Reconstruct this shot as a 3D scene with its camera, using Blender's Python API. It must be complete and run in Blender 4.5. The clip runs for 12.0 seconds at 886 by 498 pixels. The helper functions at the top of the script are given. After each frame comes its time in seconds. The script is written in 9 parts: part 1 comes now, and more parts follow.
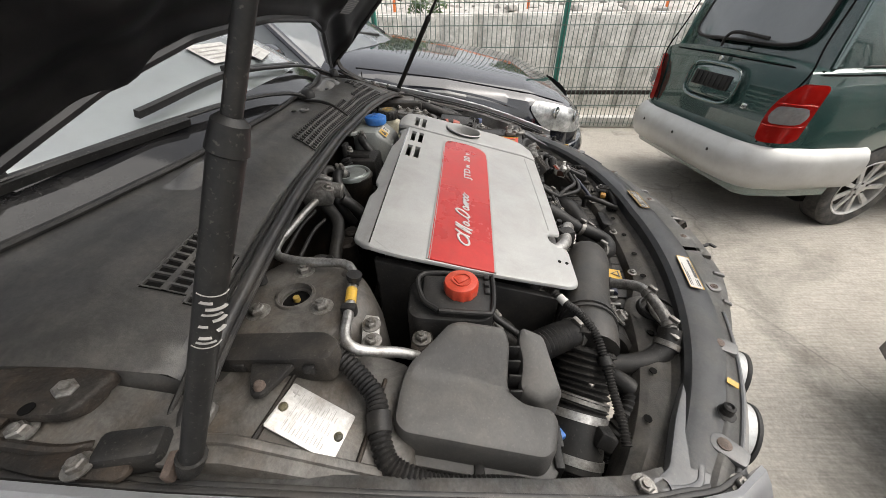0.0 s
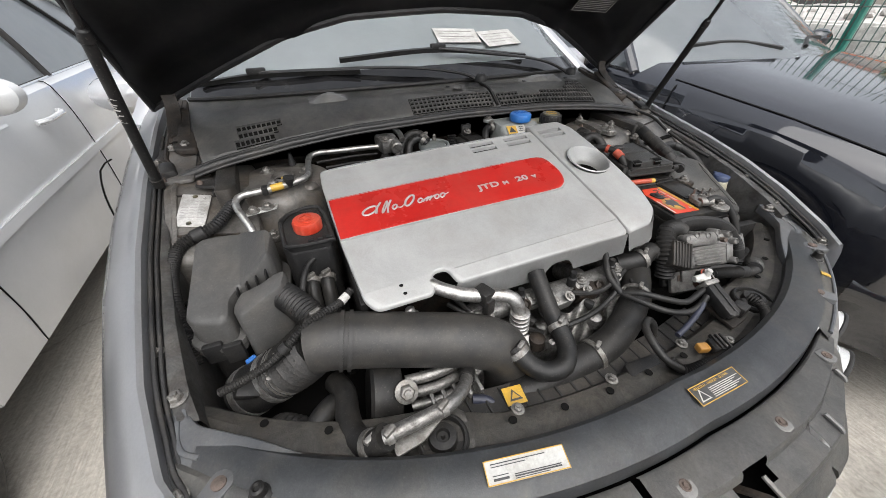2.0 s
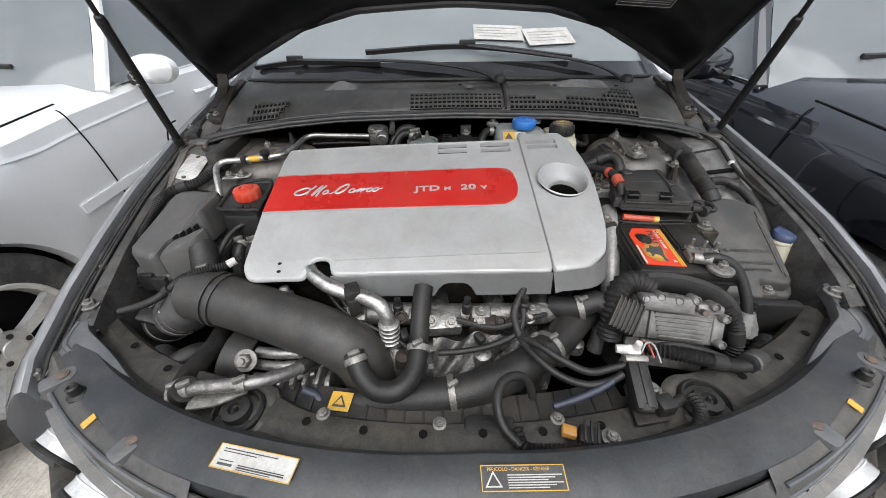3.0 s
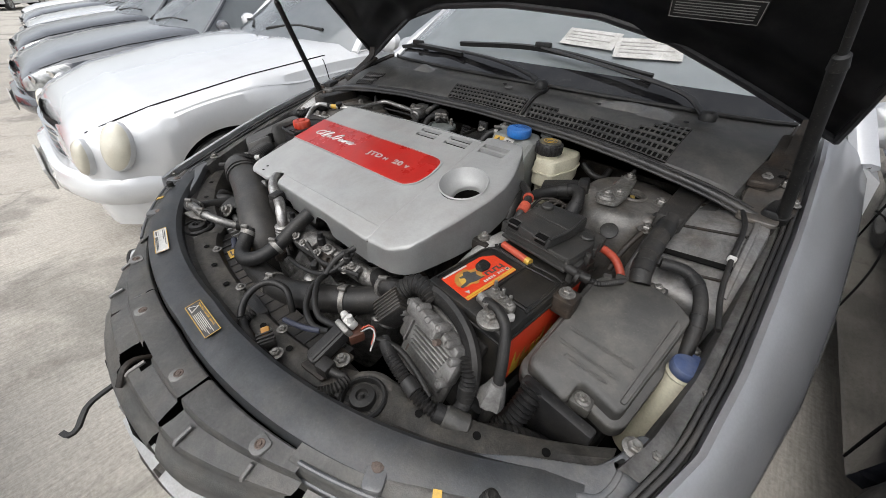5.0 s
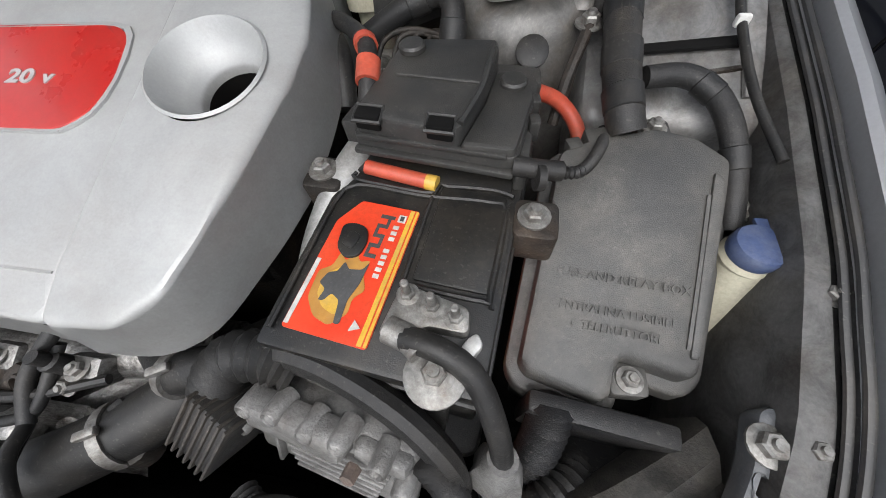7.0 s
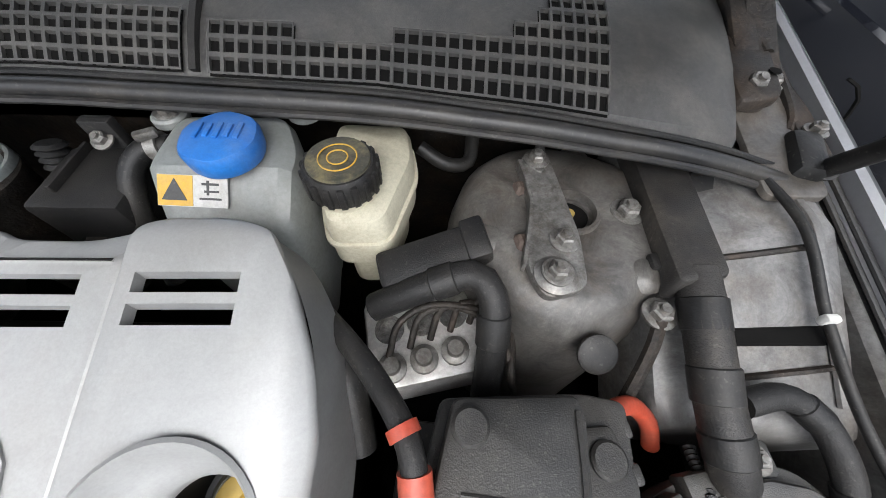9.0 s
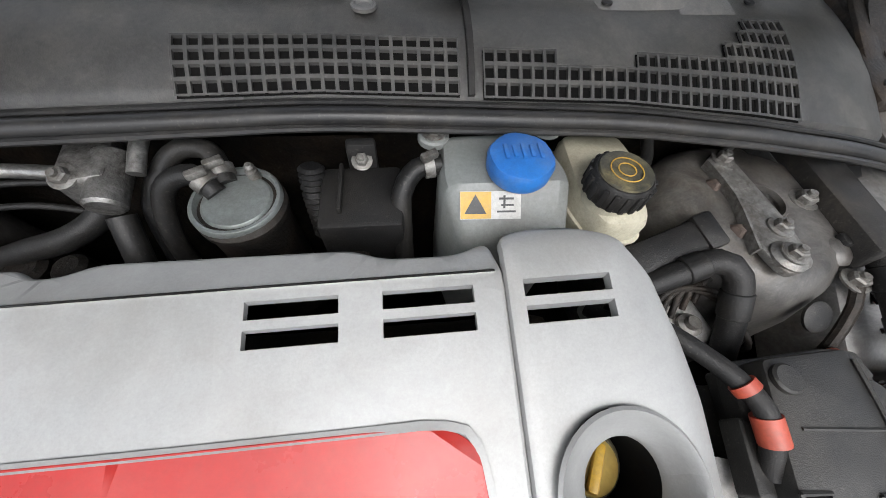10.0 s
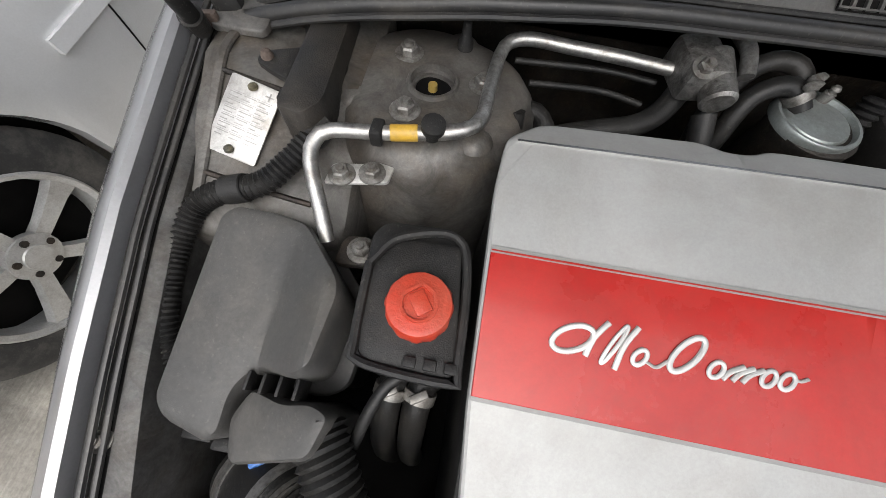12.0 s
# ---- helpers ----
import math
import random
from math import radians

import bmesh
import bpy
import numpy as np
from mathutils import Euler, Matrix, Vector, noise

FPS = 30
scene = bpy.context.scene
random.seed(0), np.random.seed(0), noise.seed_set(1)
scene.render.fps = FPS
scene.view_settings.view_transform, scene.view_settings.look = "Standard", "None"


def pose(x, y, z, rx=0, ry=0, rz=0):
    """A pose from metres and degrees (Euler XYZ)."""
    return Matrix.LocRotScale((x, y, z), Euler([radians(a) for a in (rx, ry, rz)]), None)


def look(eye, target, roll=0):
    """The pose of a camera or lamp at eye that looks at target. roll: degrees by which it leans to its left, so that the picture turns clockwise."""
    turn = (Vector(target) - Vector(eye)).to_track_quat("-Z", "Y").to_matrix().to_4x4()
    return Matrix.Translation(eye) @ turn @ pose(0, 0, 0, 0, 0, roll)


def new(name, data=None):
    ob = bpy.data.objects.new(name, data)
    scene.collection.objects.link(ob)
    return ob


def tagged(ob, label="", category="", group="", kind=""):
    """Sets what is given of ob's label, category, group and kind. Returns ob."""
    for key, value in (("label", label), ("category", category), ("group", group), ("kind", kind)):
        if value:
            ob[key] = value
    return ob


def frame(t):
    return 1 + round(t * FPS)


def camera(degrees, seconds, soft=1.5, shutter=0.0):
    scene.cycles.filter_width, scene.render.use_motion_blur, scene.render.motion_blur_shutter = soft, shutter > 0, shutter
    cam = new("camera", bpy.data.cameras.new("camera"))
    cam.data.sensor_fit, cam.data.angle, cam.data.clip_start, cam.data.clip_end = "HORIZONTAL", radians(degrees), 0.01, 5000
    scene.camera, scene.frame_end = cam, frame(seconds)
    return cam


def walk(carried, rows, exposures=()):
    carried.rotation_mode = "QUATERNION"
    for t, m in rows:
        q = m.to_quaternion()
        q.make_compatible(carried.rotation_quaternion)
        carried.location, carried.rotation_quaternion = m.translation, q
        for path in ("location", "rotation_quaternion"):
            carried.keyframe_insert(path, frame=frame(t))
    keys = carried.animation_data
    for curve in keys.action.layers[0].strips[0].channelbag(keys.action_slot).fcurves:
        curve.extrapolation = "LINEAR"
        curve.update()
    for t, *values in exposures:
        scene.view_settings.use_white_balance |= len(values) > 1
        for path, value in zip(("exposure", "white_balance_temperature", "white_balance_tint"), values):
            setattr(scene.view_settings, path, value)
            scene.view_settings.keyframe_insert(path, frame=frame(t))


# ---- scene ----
import itertools
from math import cos, sin, pi, sqrt, atan2, hypot

cam = camera(105.0, 12.0, 0.85)
PATH = [
    (0, pose(-0.835, -0.039, 1.338, 53.31, 0.57, -87.37)),
    (0.5, pose(-0.799, -0.236, 1.369, 52.16, 0.45, -68.77)),
    (1, pose(-0.700, -0.394, 1.344, 51.60, 0.21, -53.36)),
    (1.5, pose(-0.582, -0.521, 1.327, 52.86, 0.46, -38.04)),
    (2, pose(-0.431, -0.649, 1.323, 53.83, 0.16, -23.21)),
    (2.5, pose(-0.243, -0.689, 1.313, 53.79, 0.24, -12.72)),
    (3, pose(-0.046, -0.705, 1.309, 53.91, 0.39, -0.97)),
    (3.5, pose(0.149, -0.713, 1.319, 53.66, 0.59, 12.41)),
    (3.7, pose(0.218, -0.703, 1.307, 53.46, 0.53, 16.25)),
    (5.3, pose(0.634, -0.550, 1.332, 51.15, -0.73, 43.84)),
    (5.5, pose(0.620, -0.540, 1.316, 49.17, 1.07, 41.57)),
    (6, pose(0.510, -0.494, 1.260, 40.91, 3.97, 26.32)),
    (6.5, pose(0.463, -0.432, 1.194, 33.49, 3.68, 12.79)),
    (7, pose(0.465, -0.297, 1.163, 30.77, 3.62, 8.69)),
    (7.5, pose(0.456, -0.149, 1.178, 28.79, 1.30, 7.28)),
    (7.7, pose(0.453, -0.107, 1.181, 28.08, 0.63, 6.89)),
    (9.3, pose(0.272, -0.012, 1.253, 33.36, -2.00, -2.33)),
    (9.5, pose(0.203, -0.018, 1.260, 33.16, -2.42, -4.01)),
    (10, pose(0.073, -0.013, 1.271, 31.16, -3.64, -5.77)),
    (10.5, pose(-0.093, -0.032, 1.267, 27.66, -4.15, -3.74)),
    (11, pose(-0.263, -0.055, 1.248, 25.89, -4.63, -0.25)),
    (11.5, pose(-0.375, -0.088, 1.244, 25.82, -3.70, 3.07)),
    (12, pose(-0.436, -0.113, 1.243, 24.60, -3.05, 9.49)),
]
walk(cam, PATH, ((0, 0.80, 6800, 10), (0.5, 0.88, 6700, 10), (1.5, 0.82, 6550, 10), (3.0, 0.80, 6280, 10), (3.7, 0.74, 6280, 10), (5.5, 0.53, 6400, 10), (6.0, 0.56, 6300, 10), (6.5, 0.78, 6280, 10), (7.0, 0.92, 6240, 10), (7.5, 0.84, 6200, 10), (9.5, 1.24, 6250, 10), (10.5, 0.68, 6350, 10), (11.0, 0.60, 6400, 10), (12, 0.70, 6450, 10)))

# ---- world and sun: bright overcast ----
world = bpy.data.worlds.new("overcast")
scene.world = world
world.use_nodes = True
wn = world.node_tree
sky = wn.nodes.new("ShaderNodeTexSky")
sky.sky_type = "NISHITA"
sky.sun_disc = False
sky.sun_elevation = radians(58)
sky.sun_rotation = radians(179)
sky.air_density = 1.0
sky.dust_density = 4.0
sky.ozone_density = 1.0
hsv = wn.nodes.new("ShaderNodeHueSaturation")
hsv.inputs["Saturation"].default_value = 0.25
wn.links.new(sky.outputs[0], hsv.inputs["Color"])
wn.links.new(hsv.outputs[0], wn.nodes["Background"].inputs["Color"])
wn.nodes["Background"].inputs["Strength"].default_value = 0.15

sun = new("sun", bpy.data.lights.new("sun", "SUN"))
sun.data.energy = 1.3
sun.data.angle = radians(85)
sun.data.color = (1.0, 0.97, 0.93)
sun.matrix_world = look((0.2, -8, 13), (0, 0, 0))

# ---- materials ----
def mat(name, c1, c2=None, rough=0.5, metal=0.0, scale=6.0, bump=0.0, bscale=200.0, r2=None, coat=0.0, rnd=0.0, dirt=None, dscale=3.0, damt=0.5, spec=0.5, speck=0.14, speck_scale=240.0, chips=0.11, grime=0.0, grime_scale=22.0):
    """Base colour wandering from c1 to c2 over a noise, roughness from rough to r2, an optional layer of dirt, and fine relief."""
    m = bpy.data.materials.new(name)
    m.use_nodes = True
    n, l = m.node_tree.nodes, m.node_tree.links
    b = n["Principled BSDF"]
    b.inputs["Roughness"].default_value = rough
    b.inputs["Metallic"].default_value = metal
    b.inputs["Specular IOR Level"].default_value = spec
    b.inputs["Coat Weight"].default_value = coat
    b.inputs["Coat Roughness"].default_value = 0.05
    tc = n.new("ShaderNodeTexCoord")
    c2 = c2 or tuple(min(1.0, v * 1.25 + 0.004) for v in c1)
    nz = n.new("ShaderNodeTexNoise")
    nz.inputs["Scale"].default_value, nz.inputs["Detail"].default_value = scale, 8.0
    nz.inputs["Roughness"].default_value = 0.65
    l.new(tc.outputs["Object"], nz.inputs["Vector"])
    ramp = n.new("ShaderNodeMapRange")
    ramp.inputs["From Min"].default_value, ramp.inputs["From Max"].default_value = 0.35, 0.68
    l.new(nz.outputs["Fac"], ramp.inputs["Value"])
    mix = n.new("ShaderNodeMix")
    mix.data_type = "RGBA"
    mix.inputs["A"].default_value, mix.inputs["B"].default_value = (*c1, 1), (*c2, 1)
    l.new(ramp.outputs[0], mix.inputs["Factor"])
    col = mix.outputs["Result"]
    if dirt:
        dz = n.new("ShaderNodeTexNoise")
        dz.inputs["Scale"].default_value, dz.inputs["Detail"].default_value = dscale * 2.0, 12.0
        dz.inputs["Roughness"].default_value = 0.75
        l.new(tc.outputs["Object"], dz.inputs["Vector"])
        dr = n.new("ShaderNodeMapRange")
        dr.inputs["From Min"].default_value, dr.inputs["From Max"].default_value = 0.45, 0.66
        dr.inputs["To Max"].default_value = damt
        l.new(dz.outputs["Fac"], dr.inputs["Value"])
        dm = n.new("ShaderNodeMix")
        dm.data_type = "RGBA"
        dm.inputs["B"].default_value = (*dirt, 1)
        l.new(dr.outputs[0], dm.inputs["Factor"])
        l.new(col, dm.inputs["A"])
        col = dm.outputs["Result"]
    # sparse pale grains of dust and small chips
    if chips and speck > 0.07:
        cz_ = n.new("ShaderNodeTexNoise")
        cz_.inputs["Scale"].default_value, cz_.inputs["Detail"].default_value = 330.0, 3.0
        l.new(tc.outputs["Object"], cz_.inputs["Vector"])
        cr = n.new("ShaderNodeMapRange")
        cr.inputs["From Min"].default_value, cr.inputs["From Max"].default_value = 0.62, 0.70
        cr.inputs["To Max"].default_value = chips
        l.new(cz_.outputs["Fac"], cr.inputs["Value"])
        cm = n.new("ShaderNodeMix")
        cm.data_type = "RGBA"
        cm.inputs["B"].default_value = (0.26, 0.24, 0.21, 1)
        l.new(cr.outputs[0], cm.inputs["Factor"])
        l.new(col, cm.inputs["A"])
        col = cm.outputs["Result"]
    # cloudy grime: greasy dark patches with ragged edges
    if grime and dirt:
        gz = n.new("ShaderNodeTexNoise")
        gz.inputs["Scale"].default_value, gz.inputs["Detail"].default_value = grime_scale, 12.0
        gz.inputs["Roughness"].default_value, gz.inputs["Distortion"].default_value = 0.78, 0.6
        l.new(tc.outputs["Object"], gz.inputs["Vector"])
        gr_ = n.new("ShaderNodeMapRange")
        gr_.inputs["From Min"].default_value, gr_.inputs["From Max"].default_value = 0.36, 0.62
        gr_.inputs["To Min"].default_value, gr_.inputs["To Max"].default_value = 1 - grime, 1 + grime * 0.55
        l.new(gz.outputs["Fac"], gr_.inputs["Value"])
        gh = n.new("ShaderNodeHueSaturation")
        l.new(gr_.outputs[0], gh.inputs["Value"])
        l.new(col, gh.inputs["Color"])
        col = gh.outputs["Color"]
    # fine specks of grime and dust
    fz = n.new("ShaderNodeTexNoise")
    fz.inputs["Scale"].default_value, fz.inputs["Detail"].default_value = speck_scale, 6.0
    fz.inputs["Roughness"].default_value = 0.8
    l.new(tc.outputs["Object"], fz.inputs["Vector"])
    fr = n.new("ShaderNodeMapRange")
    fr.inputs["From Min"].default_value, fr.inputs["From Max"].default_value = 0.34, 0.66
    fr.inputs["To Min"].default_value, fr.inputs["To Max"].default_value = 1 - speck, 1 + speck
    l.new(fz.outputs["Fac"], fr.inputs["Value"])
    fh = n.new("ShaderNodeHueSaturation")
    l.new(fr.outputs[0], fh.inputs["Value"])
    l.new(col, fh.inputs["Color"])
    col = fh.outputs["Color"]
    if rnd:
        oi = n.new("ShaderNodeObjectInfo")
        rm = n.new("ShaderNodeMapRange")
        rm.inputs["To Min"].default_value, rm.inputs["To Max"].default_value = 1 - rnd, 1 + rnd
        l.new(oi.outputs["Random"], rm.inputs["Value"])
        hs = n.new("ShaderNodeHueSaturation")
        l.new(rm.outputs[0], hs.inputs["Value"])
        l.new(col, hs.inputs["Color"])
        col = hs.outputs["Color"]
    l.new(col, b.inputs["Base Color"])
    if r2 is not None:
        rr = n.new("ShaderNodeMapRange")
        rr.inputs["From Min"].default_value, rr.inputs["From Max"].default_value = 0.35, 0.68
        rr.inputs["To Min"].default_value, rr.inputs["To Max"].default_value = rough, r2
        l.new(nz.outputs["Fac"], rr.inputs["Value"])
        l.new(rr.outputs[0], b.inputs["Roughness"])
    if bump:
        bz = n.new("ShaderNodeTexNoise")
        bz.inputs["Scale"].default_value, bz.inputs["Detail"].default_value = bscale, 4.0
        l.new(tc.outputs["Object"], bz.inputs["Vector"])
        bp = n.new("ShaderNodeBump")
        bp.inputs["Strength"].default_value, bp.inputs["Distance"].default_value = bump, 0.002
        l.new(bz.outputs["Fac"], bp.inputs["Height"])
        l.new(bp.outputs[0], b.inputs["Normal"])
    return m


def glass(name, tint, rough=0.0, alpha=1.0):
    m = bpy.data.materials.new(name)
    m.use_nodes = True
    b = m.node_tree.nodes["Principled BSDF"]
    b.inputs["Base Color"].default_value = (*tint, 1)
    b.inputs["Roughness"].default_value = rough
    b.inputs["IOR"].default_value = 1.45
    b.inputs["Transmission Weight"].default_value = alpha
    return m


M_PLASTIC = mat("black_plastic", (0.0095, 0.0095, 0.010), (0.019, 0.0185, 0.018), 0.42, scale=9, bump=0.25, bscale=900, r2=0.58, dirt=(0.085, 0.073, 0.058), dscale=6, damt=0.16, spec=0.3, grime=0.35, grime_scale=26)
M_PLASTIC_D = mat("dusty_black_plastic", (0.013, 0.0125, 0.012), (0.027, 0.025, 0.023), 0.46, scale=8, bump=0.3, bscale=700, r2=0.64, dirt=(0.10, 0.082, 0.062), dscale=6, damt=0.35, spec=0.35, grime=0.4, grime_scale=22)
M_AIRBOX = mat("grey_black_plastic", (0.052, 0.051, 0.0495), (0.070, 0.068, 0.065), 0.46, scale=5, bump=0.15, bscale=1200, r2=0.60, dirt=(0.14, 0.125, 0.105), dscale=6, damt=0.3, spec=0.42, chips=0.12, grime=0.16, grime_scale=18)
M_INTAKE = mat("matt_intake_plastic", (0.020, 0.0195, 0.019), (0.032, 0.031, 0.0295), 0.46, scale=7, bump=0.15, bscale=900, r2=0.6, dirt=(0.10, 0.086, 0.068), dscale=6, damt=0.3, spec=0.45, grime=0.2, grime_scale=20)
M_RUBBER = mat("black_rubber", (0.009, 0.009, 0.009), (0.020, 0.0195, 0.019), 0.40, scale=12, bump=0.15, bscale=500, r2=0.56, dirt=(0.085, 0.073, 0.058), dscale=9, damt=0.18, spec=0.3, grime=0.35, grime_scale=30)
M_SEAL = mat("rubber_seal", (0.013, 0.013, 0.0135), (0.027, 0.0265, 0.026), 0.33, scale=10, r2=0.48, dirt=(0.10, 0.088, 0.072), dscale=7, damt=0.3, spec=0.45)
M_COVER = mat("silver_painted_plastic", (0.31, 0.313, 0.308), (0.36, 0.361, 0.353), 0.40, 0.24, scale=3, bump=0.04, bscale=900, r2=0.54, dirt=(0.235, 0.207, 0.18), dscale=3.5, damt=0.3, speck=0.06, speck_scale=400, spec=0.4, grime=0.10, grime_scale=9)
M_RED = mat("gloss_red", (0.33, 0.013, 0.011), (0.40, 0.022, 0.017), 0.22, scale=5, r2=0.38, coat=0.15, dirt=(0.30, 0.045, 0.035), dscale=6, damt=0.45, spec=0.32, speck=0.05, chips=0, grime=0.12, grime_scale=9)
M_CHROME = mat("crease_glint_metal", (0.72, 0.72, 0.70), (0.8, 0.8, 0.79), 0.22, 1.0, scale=30)
M_ALU = mat("aluminium", (0.42, 0.415, 0.40), (0.60, 0.59, 0.57), 0.34, 0.9, scale=25, bump=0.15, bscale=260, r2=0.5, dirt=(0.10, 0.075, 0.055), dscale=20, damt=0.7, grime=0.35, grime_scale=40)
M_CAST = mat("cast_aluminium", (0.20, 0.196, 0.188), (0.42, 0.41, 0.39), 0.36, 0.8, scale=24, bump=0.45, bscale=300, r2=0.55, dirt=(0.030, 0.022, 0.016), dscale=12, damt=0.95, grime=0.55, grime_scale=40)
M_STEEL = mat("zinc_steel", (0.18, 0.175, 0.163), (0.30, 0.292, 0.275), 0.42, 0.65, scale=60, r2=0.6, dirt=(0.085, 0.064, 0.045), dscale=40, damt=0.65, grime=0.35, grime_scale=45)
M_DARKMETAL = mat("grimy_dark_metal", (0.011, 0.010, 0.009), (0.036, 0.032, 0.028), 0.48, 0.3, scale=14, bump=0.5, bscale=260, r2=0.7, dirt=(0.085, 0.056, 0.036), dscale=9, damt=0.45, spec=0.35, grime=0.5, grime_scale=30)
M_BODY = mat("painted_bay_metal", (0.072, 0.069, 0.065), (0.140, 0.132, 0.122), 0.36, 0.2, scale=6, bump=0.12, bscale=260, r2=0.55, dirt=(0.085, 0.064, 0.044), dscale=7, damt=0.65, grime=0.5, grime_scale=24)
M_SLAM = mat("satin_dark_panel", (0.060, 0.064, 0.069), (0.090, 0.094, 0.099), 0.28, 0.0, scale=5, bump=0.10, bscale=500, r2=0.46, dirt=(0.15, 0.135, 0.115), dscale=6, damt=0.4, spec=0.7, grime=0.22, grime_scale=20)
M_SHROUD = mat("grey_shroud_plastic", (0.12, 0.119, 0.115), (0.18, 0.176, 0.167), 0.40, 0.0, scale=5, bump=0.2, bscale=600, r2=0.55, dirt=(0.20, 0.18, 0.15), dscale=5, damt=0.5, spec=0.6, grime=0.25, grime_scale=22)
M_PAINT = mat("grey_metallic_paint", (0.49, 0.495, 0.51), (0.54, 0.545, 0.555), 0.28, 0.50, scale=2, coat=1.0, dirt=(0.42, 0.405, 0.38), dscale=1.6, damt=0.25, speck=0.05)
M_BLUE = mat("blue_plastic", (0.016, 0.105, 0.37), (0.022, 0.15, 0.46), 0.42, scale=20, dirt=(0.16, 0.22, 0.30), dscale=12, damt=0.35, chips=0)
M_NAVY = mat("faded_blue_plastic", (0.028, 0.045, 0.105), (0.050, 0.072, 0.15), 0.45, scale=18, dirt=(0.15, 0.16, 0.19), dscale=14, damt=0.4, chips=0)
M_CAPRED = mat("faded_red_cap", (0.42, 0.030, 0.012), (0.50, 0.060, 0.030), 0.38, scale=18, r2=0.5, bump=0.2, bscale=400, dirt=(0.34, 0.11, 0.07), dscale=12, damt=0.5, chips=0)
M_CAPBLACK = mat("black_cap", (0.026, 0.026, 0.022), (0.085, 0.080, 0.055), 0.45, scale=30, bump=0.2, bscale=600, dirt=(0.24, 0.20, 0.10), dscale=20, damt=0.6)
M_TANK = mat("clouded_grey_tank", (0.165, 0.176, 0.170), (0.235, 0.243, 0.232), 0.36, scale=5, r2=0.5, dirt=(0.11, 0.10, 0.085), dscale=5, damt=0.5)
M_BEIGE = mat("yellowed_plastic", (0.40, 0.375, 0.28), (0.50, 0.475, 0.37), 0.4, scale=8, r2=0.5, dirt=(0.25, 0.21, 0.14), dscale=8, damt=0.55)
M_BATT = mat("battery_black", (0.008, 0.008, 0.008), (0.015, 0.015, 0.0145), 0.34, scale=10, bump=0.15, bscale=900, r2=0.5, dirt=(0.09, 0.073, 0.053), dscale=9, damt=0.25, spec=0.35, grime=0.3, grime_scale=26)
M_ECU = mat("ecu_cast_alu", (0.150, 0.147, 0.141), (0.235, 0.229, 0.219), 0.46, 0.4, scale=20, bump=0.35, bscale=600, r2=0.58, dirt=(0.065, 0.055, 0.045), dscale=12, damt=0.65, grime=0.4, grime_scale=30)
M_FUSE = mat("dusty_fuse_lid", (0.030, 0.0295, 0.0275), (0.050, 0.048, 0.044), 0.44, scale=6, bump=0.3, bscale=1100, r2=0.60, dirt=(0.12, 0.108, 0.088), dscale=6, damt=0.4, spec=0.6, grime=0.28, grime_scale=18)
M_TERMINAL = mat("black_cover_plastic", (0.014, 0.0138, 0.0132), (0.026, 0.0255, 0.024), 0.42, scale=7, bump=0.25, bscale=900, r2=0.56, dirt=(0.075, 0.066, 0.054), dscale=6, damt=0.3, spec=0.45, grime=0.3, grime_scale=20)
M_LABEL = mat("white_label", (0.40, 0.395, 0.375), (0.52, 0.515, 0.49), 0.45, scale=20, dirt=(0.24, 0.22, 0.185), dscale=18, damt=0.6)
M_YELLOW = mat("yellow_label", (0.48, 0.28, 0.025), (0.56, 0.35, 0.05), 0.42, scale=20, dirt=(0.25, 0.18, 0.08), dscale=20, damt=0.5)
M_AMBER = mat("amber_plastic", (0.30, 0.135, 0.025), (0.42, 0.22, 0.05), 0.38, scale=40, dirt=(0.12, 0.07, 0.03), dscale=30, damt=0.55)
M_INK = mat("printed_ink", (0.03, 0.03, 0.03), (0.06, 0.06, 0.06), 0.5, scale=40)
M_INKGREY = mat("faint_ink", (0.25, 0.24, 0.23), (0.36, 0.35, 0.33), 0.5, scale=40)
M_PLATE = mat("aluminium_plate", (0.46, 0.455, 0.44), (0.60, 0.59, 0.57), 0.32, 0.45, scale=14, r2=0.5, dirt=(0.24, 0.21, 0.17), dscale=12, damt=0.6, grime=0.2, grime_scale=40)
M_ORANGE = mat("orange_cable", (0.34, 0.045, 0.022), (0.42, 0.070, 0.035), 0.45, scale=30, dirt=(0.16, 0.07, 0.05), dscale=20, damt=0.5, chips=0)
M_BLABEL = mat("red_battery_label", (0.52, 0.030, 0.010), (0.58, 0.055, 0.016), 0.32, scale=7, r2=0.45, dirt=(0.36, 0.09, 0.045), dscale=12, damt=0.3, chips=0)
M_RUST = mat("rusty_rivet", (0.085, 0.066, 0.055), (0.135, 0.098, 0.080), 0.7, 0.2, scale=60, bump=0.4, bscale=700)
M_BRASS = mat("yellowed_brass", (0.42, 0.29, 0.07), (0.54, 0.39, 0.12), 0.45, 0.3, scale=40, dirt=(0.14, 0.10, 0.05), dscale=30, damt=0.5)
# shade put into the colour: black for openings, gaps and backing sheets
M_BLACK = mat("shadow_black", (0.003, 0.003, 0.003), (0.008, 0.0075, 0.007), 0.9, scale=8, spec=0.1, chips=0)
M_WIPER = mat("wiper_black", (0.007, 0.007, 0.007), (0.014, 0.014, 0.014), 0.5, scale=14, dirt=(0.06, 0.056, 0.05), dscale=20, damt=0.2, spec=0.35, chips=0.15)
M_LETTER = mat("pale_lettering", (0.46, 0.46, 0.45), (0.62, 0.62, 0.605), 0.32, 0.5, scale=60, dirt=(0.22, 0.19, 0.175), dscale=60, damt=0.45, chips=0)
